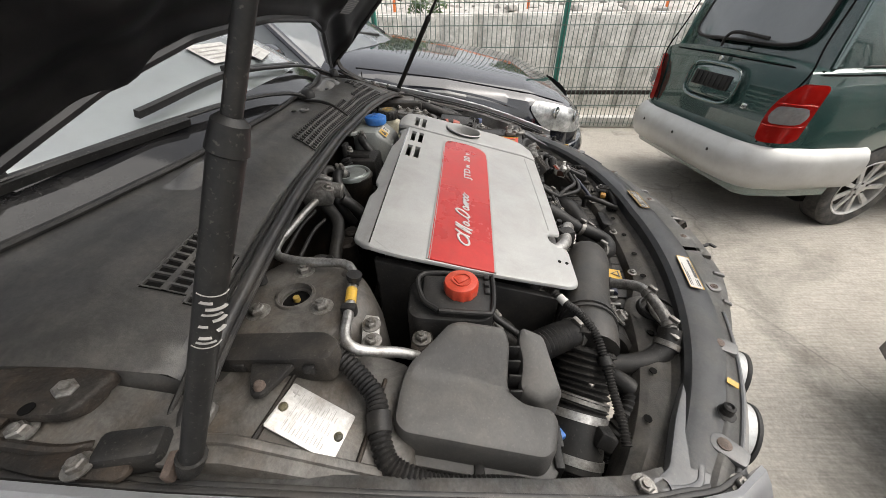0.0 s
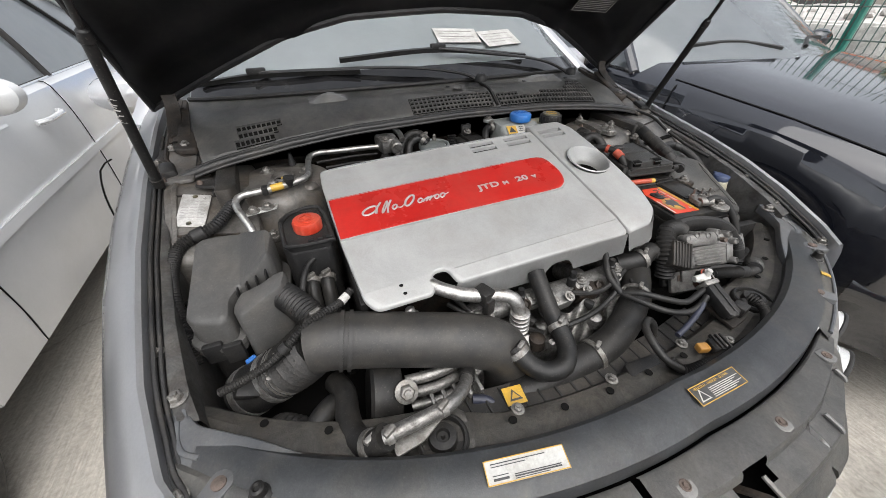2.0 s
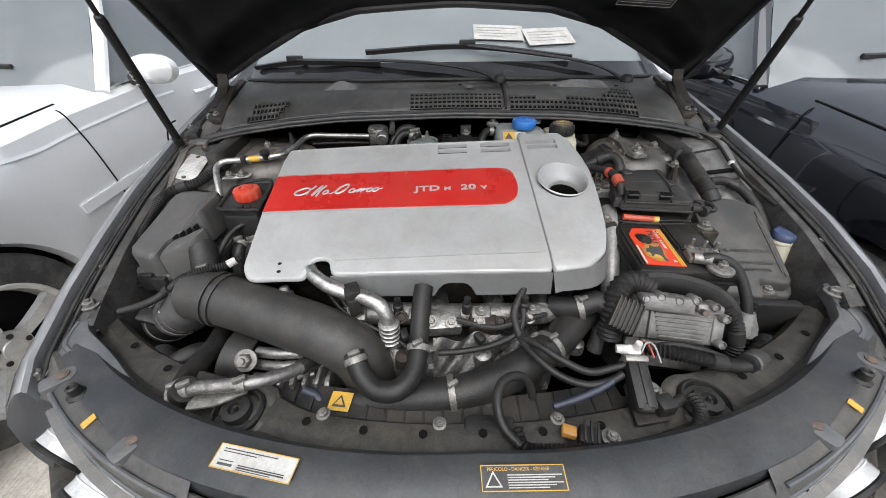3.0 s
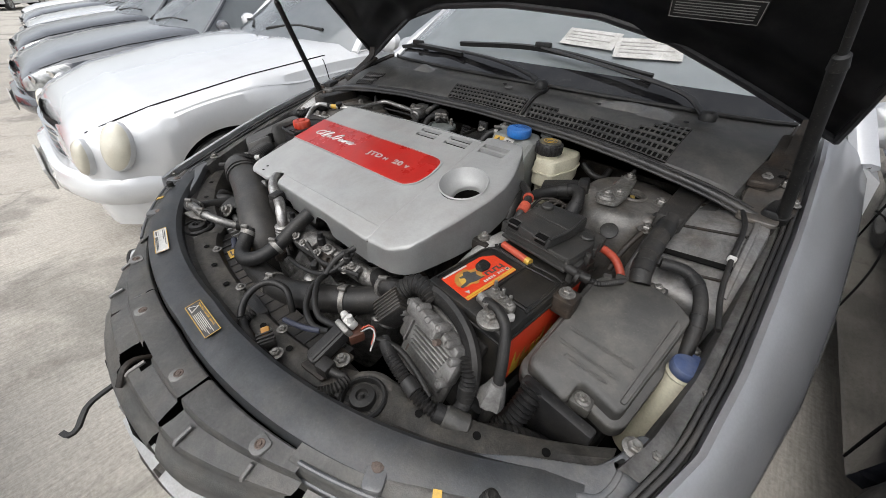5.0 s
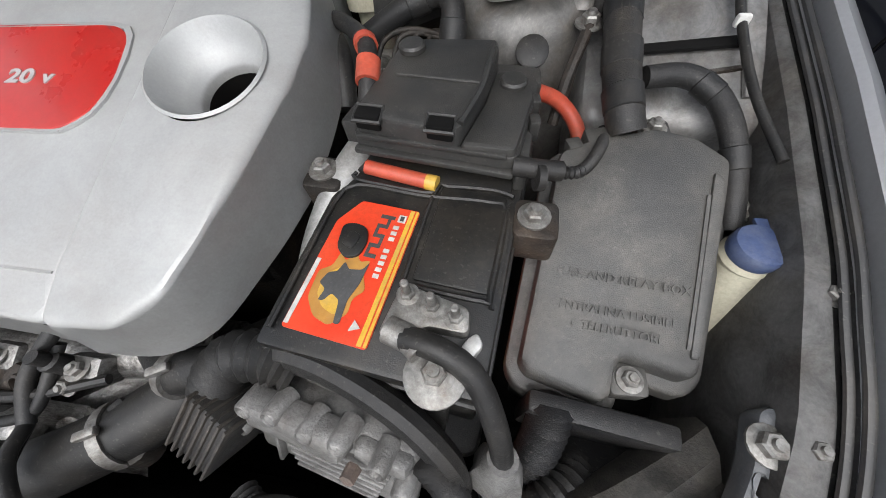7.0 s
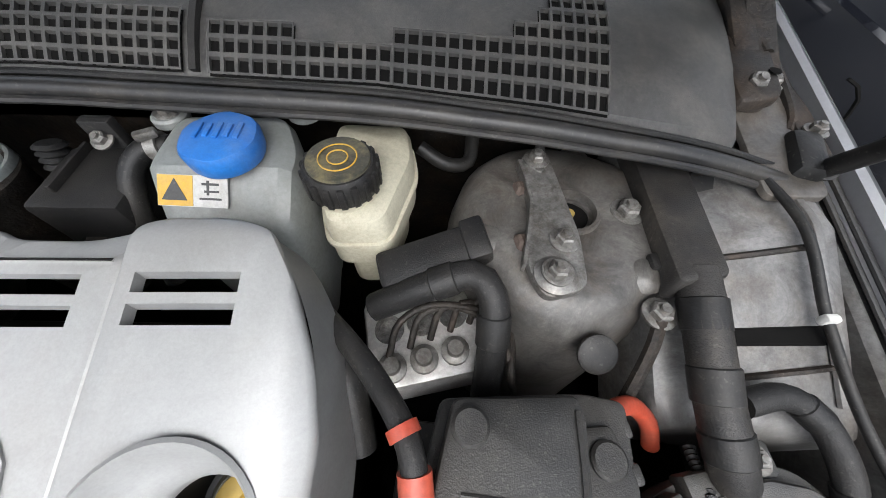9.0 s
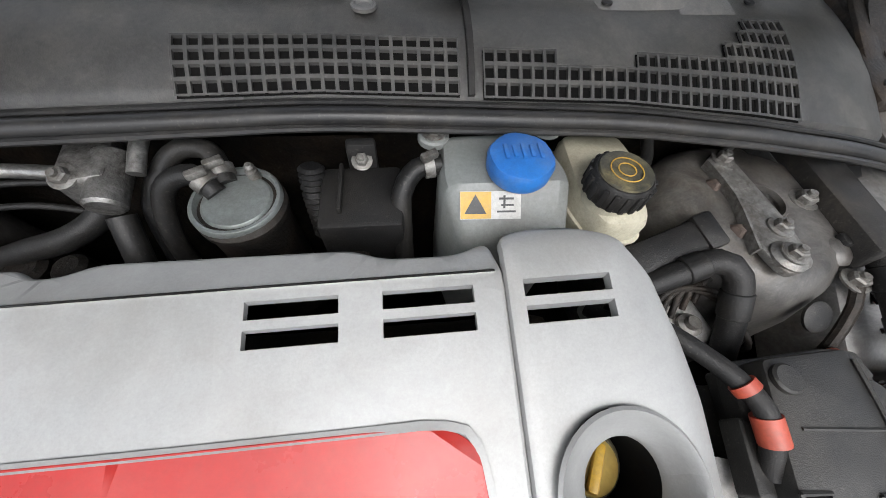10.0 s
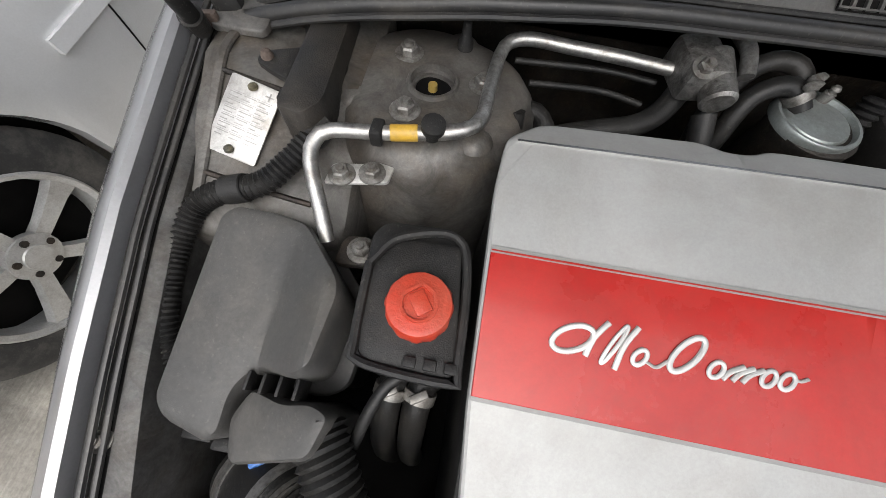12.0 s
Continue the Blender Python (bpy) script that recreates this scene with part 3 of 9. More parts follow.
# scuttle panel, windscreen seal
SEAL_X = [0.0, 0.3, 0.45, 0.6, 0.69]
SEAL_Y = [0.275, 0.264, 0.252, 0.242, 0.235]
SEAL_Z = [1.062, 1.058, 1.048, 1.03, 1.008]
GL_X = [0.0, 0.3, 0.5, 0.62, 0.70]
GL_Y = [0.405, 0.425, 0.475, 0.53, 0.60]
GL_Z = [1.118, 1.115, 1.108, 1.10, 1.092]
sealp = lambda x: Vector((x, lerp_at(abs(x), SEAL_X, SEAL_Y), lerp_at(abs(x), SEAL_X, SEAL_Z)))
glp = lambda x: Vector((x, lerp_at(abs(x), GL_X, GL_Y), lerp_at(abs(x), GL_X, GL_Z)))


def scuttle(x, v):
    X = x * (1 - 0.07 * max(0.0, 1 - 1.1 * v) * (abs(x) / 0.69) ** 3)
    a, b = sealp(X), glp(X)
    p = a.lerp(b, v)
    p.z += 0.016 * sin(pi * min(1, v * 1.25)) - (0.012 if v < 0.04 else 0)
    if v > 0.62:
        p.z += 0.008 * max(0.0, sin(x * 17 + 0.6)) ** 3 * sin(pi * (v - 0.62) / 0.38)
    return p


cowl = part("scuttle_panel", sheet(scuttle, lin(-0.69, 0.69, 90), [0, 0.03, 0.06, 0.12, 0.2, 0.3, 0.42, 0.54, 0.62, 0.7, 0.78, 0.86, 0.94, 1.0], 0.004), M_SCUTTLE, own, "dusty black plastic scuttle panel with air grilles")
part("scuttle_seal", tube([sealp(x) + Vector((0, -0.012, -0.002)) for x in lin(-0.69, 0.69, 24)], 0.0085, 10), M_SEAL, own)
part("scuttle_seal_lip", tube([sealp(x) + Vector((0, -0.021, -0.008)) for x in lin(-0.68, 0.68, 24)], 0.0038, 8), M_SEAL, own)
part("scuttle_seal_lip", tube([sealp(x) + Vector((0, 0.001, 0.004)) for x in lin(-0.68, 0.68, 24)], 0.0032, 8), M_RUBBER, own)
part("scuttle_joint", ribbon([scuttle(0.143, v) + Vector((0, 0, 0.003)) for v in lin(0.05, 1, 9)], 0.006, 0.008), M_PLASTIC, own)


def grille(x0, x1, v0, v1, cell=0.0125, keep=None):
    """A lattice of bars over a black sheet drawn for the scuttle openings' shade."""
    P = lambda x, v, h: scuttle(x, v) + Vector((0, -0.2 * h, h))
    nx = max(2, int(round((x1 - x0) / cell)))
    nv = max(2, int(round((v1 - v0) * 0.15 / cell)))
    keep = keep or (lambda i, j: True)
    bmh = bmesh.new()
    bml = bmesh.new()
    hx, hv = (x1 - x0) / nx, (v1 - v0) / nv
    g = 0.13
    for i in range(nx):
        for j in range(nv):
            if not keep((i + 0.5) / nx, (j + 0.5) / nv):
                continue
            xa, xb = x0 + i * hx, x0 + (i + 1) * hx
            va, vb = v0 + j * hv, v0 + (j + 1) * hv
            ia, ib, ja, jb = xa + g * hx, xb - g * hx, va + g * hv, vb - g * hv
            o = [bml.verts.new(P(*c, 0.0045)) for c in ((xa, va), (xb, va), (xb, vb), (xa, vb))]
            t = [bml.verts.new(P(*c, 0.0045)) for c in ((ia, ja), (ib, ja), (ib, jb), (ia, jb))]
            d = [bml.verts.new(P(*c, 0.0008)) for c in ((ia, ja), (ib, ja), (ib, jb), (ia, jb))]
            for k in range(4):
                m = (k + 1) % 4
                bml.faces.new((o[k], o[m], t[m], t[k]))
                bml.faces.new((t[k], t[m], d[m], d[k]))
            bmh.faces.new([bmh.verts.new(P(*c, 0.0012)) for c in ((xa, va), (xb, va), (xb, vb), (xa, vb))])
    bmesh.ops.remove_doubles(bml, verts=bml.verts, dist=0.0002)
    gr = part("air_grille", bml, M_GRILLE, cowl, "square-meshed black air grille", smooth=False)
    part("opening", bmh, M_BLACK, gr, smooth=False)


grille(-0.122, 0.132, 0.05, 0.36)
grille(0.155, 0.525, 0.04, 0.56, keep=lambda u, v: v < 0.36 or (u < 0.2 and v < 0.55) or (0.42 < u and v < 0.52) or (u > 0.60 + 0.25 * v and v < 1.0))
grille(-0.592, -0.466, 0.05, 0.32, cell=0.0120, keep=lambda u, v: 0.14 * v < u < 0.72 + 0.28 * v)

# moulded swells and a drain cap on the scuttle
for x0, w, v0, h in ((-0.33, 0.05, 0.60, 0.014), (0.36, 0.07, 0.66, 0.016), (0.43, 0.04, 0.62, 0.010)):
    part("moulded_swell", sheet(lambda u, v: scuttle(x0 + w * u, v0 + 0.26 * v) + Vector((0, 0, 0.0005 + h * max(0.0, 1 - u * u) ** 1.5 * sin(pi * v))), lin(-1, 1, 17), lin(0, 1, 11)), M_SCUTTLE, cowl)
part("drain_cap", lathe([(0, 0.012), (0.003, 0.012), (0.004, 0.009), (0.002, 0.007), (0.002, 0.001)], scuttle(0.045, 0.60) + Vector((0, 0, 0.003)), None, 18), M_SCUTTLE, cowl)
for sx in (-1, 1):
    # end wall of the scuttle, a drain channel and the pressed rail beside the hinge
    part("scuttle_end", sheet(lambda v, k: scuttle(sx * 0.69, v) + Vector((sx * 0.012 * k, -0.004 * k, -(0.055 + 0.02 * v) * k)), lin(0.02, 0.98, 16), (0.0, 0.12, 0.5, 1.0), 0.004), M_SCUTTLE, cowl)
    part("drain_channel", ribbon([(sx * 0.615, 0.215, 0.985), (sx * 0.628, 0.25, 0.993), (sx * 0.636, 0.29, 1.002), (sx * 0.646, 0.33, 1.010)], 0.022, 0.014), M_SEAL, cowl)
    rail = part("hinge_rail", slab(rounded([(sx * 0.652, 0.29), (sx * 0.70, 0.30), (sx * 0.712, 0.40), (sx * 0.714, 0.57), (sx * 0.69, 0.57), (sx * 0.684, 0.42), (sx * 0.656, 0.36)], 0.012), 0.986, 0.998, 0.004, fz=lambda x, y: 0.20 * (y - 0.05)), M_DARKMETAL, own, "grimy pressed steel rail under the bonnet hinge")
    for yy, rr in ((0.33, 0.006), (0.40, 0.0075), (0.455, 0.005), (0.51, 0.0065)):
        part("press_hole", lathe([(0, rr), (0.001, rr), (0.0012, 0.001)], (sx * 0.699, yy, 0.999 + 0.20 * (yy - 0.05)), None, 12), M_BLACK, rail)
    part("press_bead", tube([(sx * 0.704, y, 0.997 + 0.20 * (y - 0.05)) for y in lin(0.36, 0.56, 8)], 0.006, 8, flat=0.6), M_DARKMETAL, rail)
    part("cable_stub", tube([(sx * 0.66, 0.245, 0.995), (sx * 0.672, 0.262, 1.006), (sx * 0.69, 0.268, 1.003), (sx * 0.70, 0.25, 0.995)], 0.007, 8), M_RUBBER, rail)
for x in (0.02, 0.30, 0.5):
    part("trim_screw", lathe([(0, 0.006), (0.002, 0.006), (0.003, 0.003)], scuttle(x, 0.72) + Vector((0, 0, 0.003)), None, 10), M_PLASTIC, cowl)

# windscreen and what lies behind it
def screen(x, v):
    b = glp(x)
    rise = v * 0.78
    return b + Vector((-x * 0.16 * v, rise - 0.10 * v * (abs(x) / 0.7) ** 2, rise * 0.46 + 0.03 * sin(pi * v) - 0.0))


M_GLASS = glass("windscreen_glass", (0.80, 0.88, 0.86))
# window colour lightened; part of the sky's reflection is painted in
M_WIN = mat("sky_paled_window_glass", (0.24, 0.265, 0.275), (0.29, 0.315, 0.325), 0.05, scale=2, coat=0.3, dirt=(0.33, 0.33, 0.32), dscale=3, damt=0.15, speck=0.0)
M_WIN.node_tree.nodes["Principled BSDF"].inputs["Coat Weight"].default_value = 1.0
M_WIN.node_tree.nodes["Principled BSDF"].inputs["Coat IOR"].default_value = 2.6
# base colour made pale to stand in for the sky mirrored in the screen
M_SCREEN = mat("sky_paled_windscreen_glass", (0.36, 0.395, 0.40), (0.43, 0.465, 0.47), 0.04, scale=2, coat=1.0, dirt=(0.36, 0.37, 0.36), dscale=3, damt=0.2, speck=0.0)
M_BAND = mat("black_glass_band", (0.006, 0.006, 0.007), (0.010, 0.010, 0.011), 0.08, scale=4, dirt=(0.06, 0.058, 0.054), dscale=6, damt=0.3, speck=0.05)
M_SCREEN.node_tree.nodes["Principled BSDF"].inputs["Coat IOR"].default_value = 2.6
ws = part("windscreen", sheet(screen, lin(-0.69, 0.69, 30), lin(0, 1, 12), 0.005), M_SCREEN, own, "windscreen glass, its colour paled for the reflected sky")
part("windscreen_band", sheet(lambda x, v: screen(x, v) + Vector((0, -0.0012, 0.0030)), lin(-0.685, 0.685, 30), lin(0.004, 0.085, 5)), M_BAND, ws, "black printed band along the foot of the windscreen")
part("windscreen_trim", tube([glp(x) + Vector((0, -0.004, 0.004)) for x in lin(-0.69, 0.69, 26)], 0.006, 8), M_RUBBER, own)
for px, py, w, h, rot in ((0.16, 0.235, 0.16, 0.075, -3), (0.33, 0.215, 0.17, 0.08, 5)):
    c0 = screen(px, py)
    n = (screen(px + 0.05, py) - c0).cross(screen(px, py + 0.05) - c0).normalized()
    u = (screen(px + 0.05, py) - c0).normalized()
    v = n.cross(u)
    Mx = Matrix((( u.x, v.x, n.x, c0.x), (u.y, v.y, n.y, c0.y), (u.z, v.z, n.z, c0.z), (0, 0, 0, 1))) @ pose(0, 0, 0.006, 0, 0, rot)
    pg = part("paper_notice", box((0, 0, 0), (w, h, 0.001), 0, m4=Mx), M_LABEL, own, "white paper sheet behind the windscreen")
    part("print_line", bars([(-w * 0.42, y, w * (0.8 - 0.3 * (k % 2)), 0.004) for k, y in enumerate((0.022, 0.008, -0.006, -0.02))], Mx @ Matrix.Translation((0, 0, 0.0012))), M_INKGREY, pg)


# wipers
def wiper(arm, blade, knuckle):
    w = part("wiper_arm", tube(arm, 0.0105, 8, flat=0.5, r_end=0.0060), M_WIPER, own, "black wiper arm lying on the windscreen")
    part("wiper_blade", ribbon(blade, 0.009, 0.013, up=(0, -0.4, 1)), M_WIPER, w)
    part("wiper_pivot", lathe([(0, 0.018), (0.012, 0.018), (0.02, 0.012), (0.022, 0.006)], arm[0], None, 16), M_WIPER, w)
    part("wiper_clip", box(knuckle, (0.05, 0.018, 0.018), 0.004), M_WIPER, w)


sc = lambda x, v, h=0.022: screen(x, v) + Vector((0, -0.4 * h, h))
wiper([scuttle(0.535, 0.75) + Vector((0, 0, 0.014)), sc(0.46, 0.028), sc(0.30, 0.080), sc(0.05, 0.135)], [sc(-0.27, 0.115, 0.016), sc(0.05, 0.138, 0.016), sc(0.38, 0.082, 0.016)], sc(0.05, 0.145))
wiper([scuttle(0.135, 0.72) + Vector((0, 0, 0.014)), sc(0.07, 0.010), sc(-0.12, 0.055), sc(-0.50, 0.075)], [sc(-0.66, 0.045, 0.016), sc(-0.48, 0.07, 0.016), sc(-0.22, 0.058, 0.016)], sc(-0.50, 0.078))

# bonnet, hinged at the windscreen and propped up
HOOD_X = [0.0, 0.25, 0.4, 0.57, 0.68, 0.76]
HOOD_Y = [0.325, 0.335, 0.365, 0.43, 0.475, 0.505]
hz = lambda y: 1.12 - 0.97 * (y - 0.47)
HN = Vector((0, 0.697, 0.717))


def hood(x, v, d=0.0):
    w = 0.76 - 0.03 * v - 0.12 * max(0.0, v - 0.75) ** 2 * 16
    X = x * w
    y0 = lerp_at(abs(X), HOOD_X, HOOD_Y)
    y1 = -0.27 + 0.10 * (X / 0.7) ** 2
    y = y0 + (y1 - y0) * v
    crown = 0.045 * (1 - (X / 0.75) ** 2)
    return Vector((X, y, hz(y))) + HN * (crown + d)


bonnet = part("bonnet", sheet(lambda x, v: hood(x, v, 0.036), lin(-1, 1, 31), lin(0, 1, 21), 0.003), M_PAINT, own, "dark grey bonnet, open, black underside facing down")


def under(x, v):
    e = max(abs(x), abs(v * 2 - 1))
    soft = lambda a: 0.5 - 0.5 * cos(pi * max(0.0, min(1.0, a)))
    rim = 0.010 * soft((0.97 - e) / 0.07)
    rib = 0.012 * soft(1 - abs(abs(x) - 0.50 - 0.22 * v) / 0.10) + 0.010 * soft(1 - abs(v - 0.14) / 0.07)
    return hood(x, v, 0.014 + rim - rib)


M_UNDER = mat("black_bonnet_underside", (0.007, 0.007, 0.008), (0.013, 0.013, 0.014), 0.28, scale=4, r2=0.42, dirt=(0.07, 0.065, 0.06), dscale=7, damt=0.25, speck=0.05)
part("inner_panel", sheet(under, lin(-1, 1, 81), lin(0, 1, 61), 0.002), M_UNDER, bonnet, "black pressed inner panel of the bonnet")
part("bonnet_rim", tube([hood(x, 0.004, 0.012) for x in lin(-1, 1, 40)], 0.008, 8), M_UNDER, bonnet)
for sx in (-1, 1):
    part("bonnet_rim", tube([hood(sx, v, 0.012) for v in lin(0, 1, 20)], 0.008, 8), M_UNDER, bonnet)
    # hinge
    hb = part("hinge", slab(rounded([(sx * 0.656, 0.306), (sx * 0.668, 0.296), (sx * 0.688, 0.298), (sx * 0.698, 0.312), (sx * 0.695, 0.36), (sx * 0.698, 0.46), (sx * 0.672, 0.46), (sx * 0.668, 0.36), (sx * 0.657, 0.328)], 0.008), -0.006, 0.0, 0.002, fz=lambda x, y: 1.043 + 0.42 * (y - 0.32)), M_DARKMETAL, own, "dusty dark steel bonnet hinge")
    part("hinge_arm", ribbon([(sx * 0.700, 0.345, 1.048), (sx * 0.702, 0.40, 1.075), (sx * 0.703, 0.45, 1.105), (sx * 0.703, 0.46, 1.135)], 0.005, 0.030, up=(sx, 0, 0.1)), M_DARKMETAL, hb)
    part("hinge_foot", slab(rounded([(sx * 0.655, 0.285), (sx * 0.712, 0.275), (sx * 0.716, 0.355), (sx * 0.69, 0.385), (sx * 0.655, 0.345)], 0.012), 1.014, 1.024, 0.003, fz=lambda x, y: 0.30 * (y - 0.30)), M_BODY, hb)
    part("hinge_lip", tube([(sx * 0.712, 0.278, 1.022), (sx * 0.7205, 0.30, 1.030), (sx * 0.722, 0.36, 1.046), (sx * 0.724, 0.45, 1.066)], 0.005, 8), M_DARKMETAL, hb)
    part("hinge_spacer", lathe([(0, 0.017), (0.004, 0.017), (0.006, 0.014)], (sx * 0.678, 0.320, 1.041), Vector((0, -0.4, 1)).to_track_quat("Z", "Y").to_matrix(), 20), M_DARKMETAL, hb)
    bolt(hb, (sx * 0.678, 0.320, 1.046), 0.0095, (0, -0.4, 1))
    part("wing_ear", slab(rounded([(sx * 0.727, 0.232), (sx * 0.738, 0.236), (sx * 0.7405, 0.30), (sx * 0.735, 0.345), (sx * 0.716, 0.33), (sx * 0.716, 0.255)], 0.008), 1.022, 1.027, 0.0015, fz=lambda x, y: 0.16 * (y - 0.27)), M_DARKMETAL, hb)
    bolt(hb, (sx * 0.731, 0.271, 1.028), 0.0075)
    part("hinge_cover", box((sx * 0.712, 0.245, 1.016), (0.034, 0.060, 0.030), 0.007, (8, 0, sx * -14), taper=0.85), M_RUBBER, hb, "black plastic block beside the hinge")
    if sx < 0:
        part("rusty_tab", box((sx * 0.722, 0.205, 1.012), (0.022, 0.008, 0.014), 0.002, (0, 0, sx * -14)), M_RUST, hb)
    for yy, rr in ((0.305, 0.0065), (0.345, 0.0045), (0.395, 0.007)):
        part("press_hole", lathe([(0, rr), (0.0008, rr), (0.001, 0.001)], (sx * 0.708, yy, 1.0245 + 0.30 * (yy - 0.30)), Vector((0, -0.3, 1)).to_track_quat("Z", "Y").to_matrix(), 12), M_BLACK, hb)
    # flange between the scuttle end and the wing
    part("wing_flange", slab(rounded([(sx * 0.66, 0.20), (sx * 0.722, 0.20), (sx * 0.724, 0.56), (sx * 0.655, 0.56)], 0.01), 0.973, 0.980, 0.002, fz=lambda x, y: 0.20 * (y - 0.05)), M_BODY, own)
    for yy, rr in ((0.245, 0.006), (0.335, 0.008), (0.42, 0.007), (0.47, 0.006)):
        bolt(own, (sx * (0.706 if rr < 0.008 else 0.711), yy, 0.981 + 0.20 * (yy - 0.05)), rr)
    # gas strut
    f, j = (Vector((-0.722, 0.19, 1.01)), Vector((-0.675, 0.075, 1.28))) if sx < 0 else (Vector((0.726, 0.236, 1.004)), Vector((0.66, 0.087, 1.268)))
    t = f + (j - f) * 1.75
    gs = part("gas_strut", cyl(f + (j - f) * 0.04, j, 0.0090, None, 18, bev=0.003), M_WIPER, own, "black gas strut holding the bonnet up")
    part("piston_rod", cyl(j, t, 0.0048, None, 12), M_WIPER, gs)
    part("strut_collar", cyl(j - (j - f) * 0.02, j + (j - f) * 0.05, 0.0102, 0.0085, 18, bev=0.003), M_WIPER, gs)
    part("ball_socket", cyl(f, f + (j - f) * 0.07, 0.010, 0.012, 14), M_PLASTIC, gs)
    part("strut_bracket", box((sx * 0.705, 0.225, 0.985), (0.035, 0.05, 0.03), 0.005), M_DARKMETAL, own)
    if sx < 0:
        ax = (j - f).normalized()
        e1 = ax.cross(Vector((1, 0, 0))).normalized()
        e2 = ax.cross(e1)
        for k, (a0, a1, w) in enumerate(((40, 170, 0.0012), (60, 130, 0.0026), (70, 110, 0.0042), (125, 165, 0.0046), (65, 95, 0.0036), (105, 160, 0.0044), (70, 140, 0.0030), (80, 155, 0.0044), (60, 100, 0.0040), (40, 170, 0.0010))):
            c = f.lerp(j, 0.545 + 0.0165 * k)
            part("print_bar", ribbon([c + (e1 * cos(radians(a)) + e2 * sin(radians(a))) * 0.0091 for a in lin(a0 + 25, a1 + 25, 8)], w, 0.0004, up=ax, step=0.003), M_INKGREY, gs)
u = Vector((0.149, 0.010, -0.008)).normalized()
n = -HN
v = n.cross(u).normalized()
n = u.cross(v)
c0 = hood(0.63, 0.16, 0.006)
hm = Matrix(((u.x, v.x, n.x, c0.x), (u.y, v.y, n.y, c0.y), (u.z, v.z, n.z, c0.z), (0, 0, 0, 1)))
lab = part("label", box((0, 0, 0), (0.15, 0.052, 0.001), 0, m4=hm), M_UNDER, bonnet, "black information label with faint print")
part("label_frame", bars([(-0.073, 0.024, 0.146, 0.0015), (-0.073, -0.024, 0.146, 0.0015), (-0.073, 0, 0.0015, 0.048), (0.0715, 0, 0.0015, 0.048)] + [(-0.066, 0.015 - 0.006 * k, 0.130, 0.0016) for k in range(6)], hm @ Matrix.Translation((0, 0, 0.0012))), M_INKGREY, lab)

# front panel: radiator support, black sealing strip, plastic shroud
YB_X = [-0.68, -0.635, -0.506, -0.4, -0.222, 0.0, 0.2, 0.34, 0.454, 0.649, 0.68]
YB_Y = [-0.27, -0.313, -0.402, -0.451, -0.499, -0.514, -0.505, -0.478, -0.436, -0.325, -0.29]
YB_C = np.polyfit([abs(v) for v in YB_X], YB_Y, 4)
yb = lambda x: float(np.polyval(YB_C, abs(x)))
xs = lin(-0.66, 0.66, 67)


def support(x, k):
    y = yb(x)
    dep = lerp_at(abs(x), [0, 0.25, 0.34, 0.45, 0.55, 0.68], [0.055, 0.06, 0.085, 0.07, 0.06, 0.05])
    prof = [(dep + 0.012, 0.74), (dep + 0.008, 0.805), (dep, 0.818), (dep * 0.6, 0.826), (dep * 0.25, 0.822), (0.0, 0.832), (-0.015, 0.835)]
    o, z = prof[k]
    return Vector((x, y + o, z + 0.01 * (abs(x) / 0.6) ** 2))


sup = part("radiator_support", sheet(support, xs, range(7), 0.003), M_SUPPORT, own, "grimy dark radiator support panel")


def strip(x, k):
    y = yb(x)
    prof = [(0.004, 0.825), (0.004, 0.848), (-0.004, 0.858), (-0.02, 0.862), (-0.045, 0.858), (-0.062, 0.850), (-0.067, 0.826)]
    o, z = prof[k]
    return Vector((x * (1 - 0.3 * o), y + o, z + 0.006 * (1 - (x / 0.6) ** 2)))


part("sealing_strip", sheet(strip, lin(-0.64, 0.64, 65), range(7), 0.004), M_SLAM, own, "satin blue-black plastic sealing strip across the front")


SHW = lambda x: lerp_at(abs(x), [0, 0.2, 0.30, 0.40, 0.5, 0.66], [0.118, 0.105, 0.075, 0.045, 0.032, 0.026])
SH_O = [0.0, 0.02, 0.05, 0.40, 0.43, 0.46, 0.74, 0.77, 0.80, 0.95, 1.0, 1.0]
SH_Z = [0.824, 0.836, 0.838, 0.836, 0.832, 0.822, 0.816, 0.812, 0.800, 0.786, 0.776, 0.735]


def shroud(x, k):
    """Stepped section of the shroud: k runs from the sealing strip to the front lip."""
    i = min(len(SH_O) - 2, int(k))
    o, z = (a + (b - a) * (k - i) for a, b in ((SH_O[i], SH_O[i + 1]), (SH_Z[i], SH_Z[i + 1])))
    w = SHW(x)
    tilt = 0.05 * (abs(x) / 0.6) ** 2
    return Vector((x * (1 + 0.45 * o * w), yb(x) - 0.070 - w * o, z + 0.008 * (abs(x) / 0.6) ** 2 - tilt * o * 0.6))


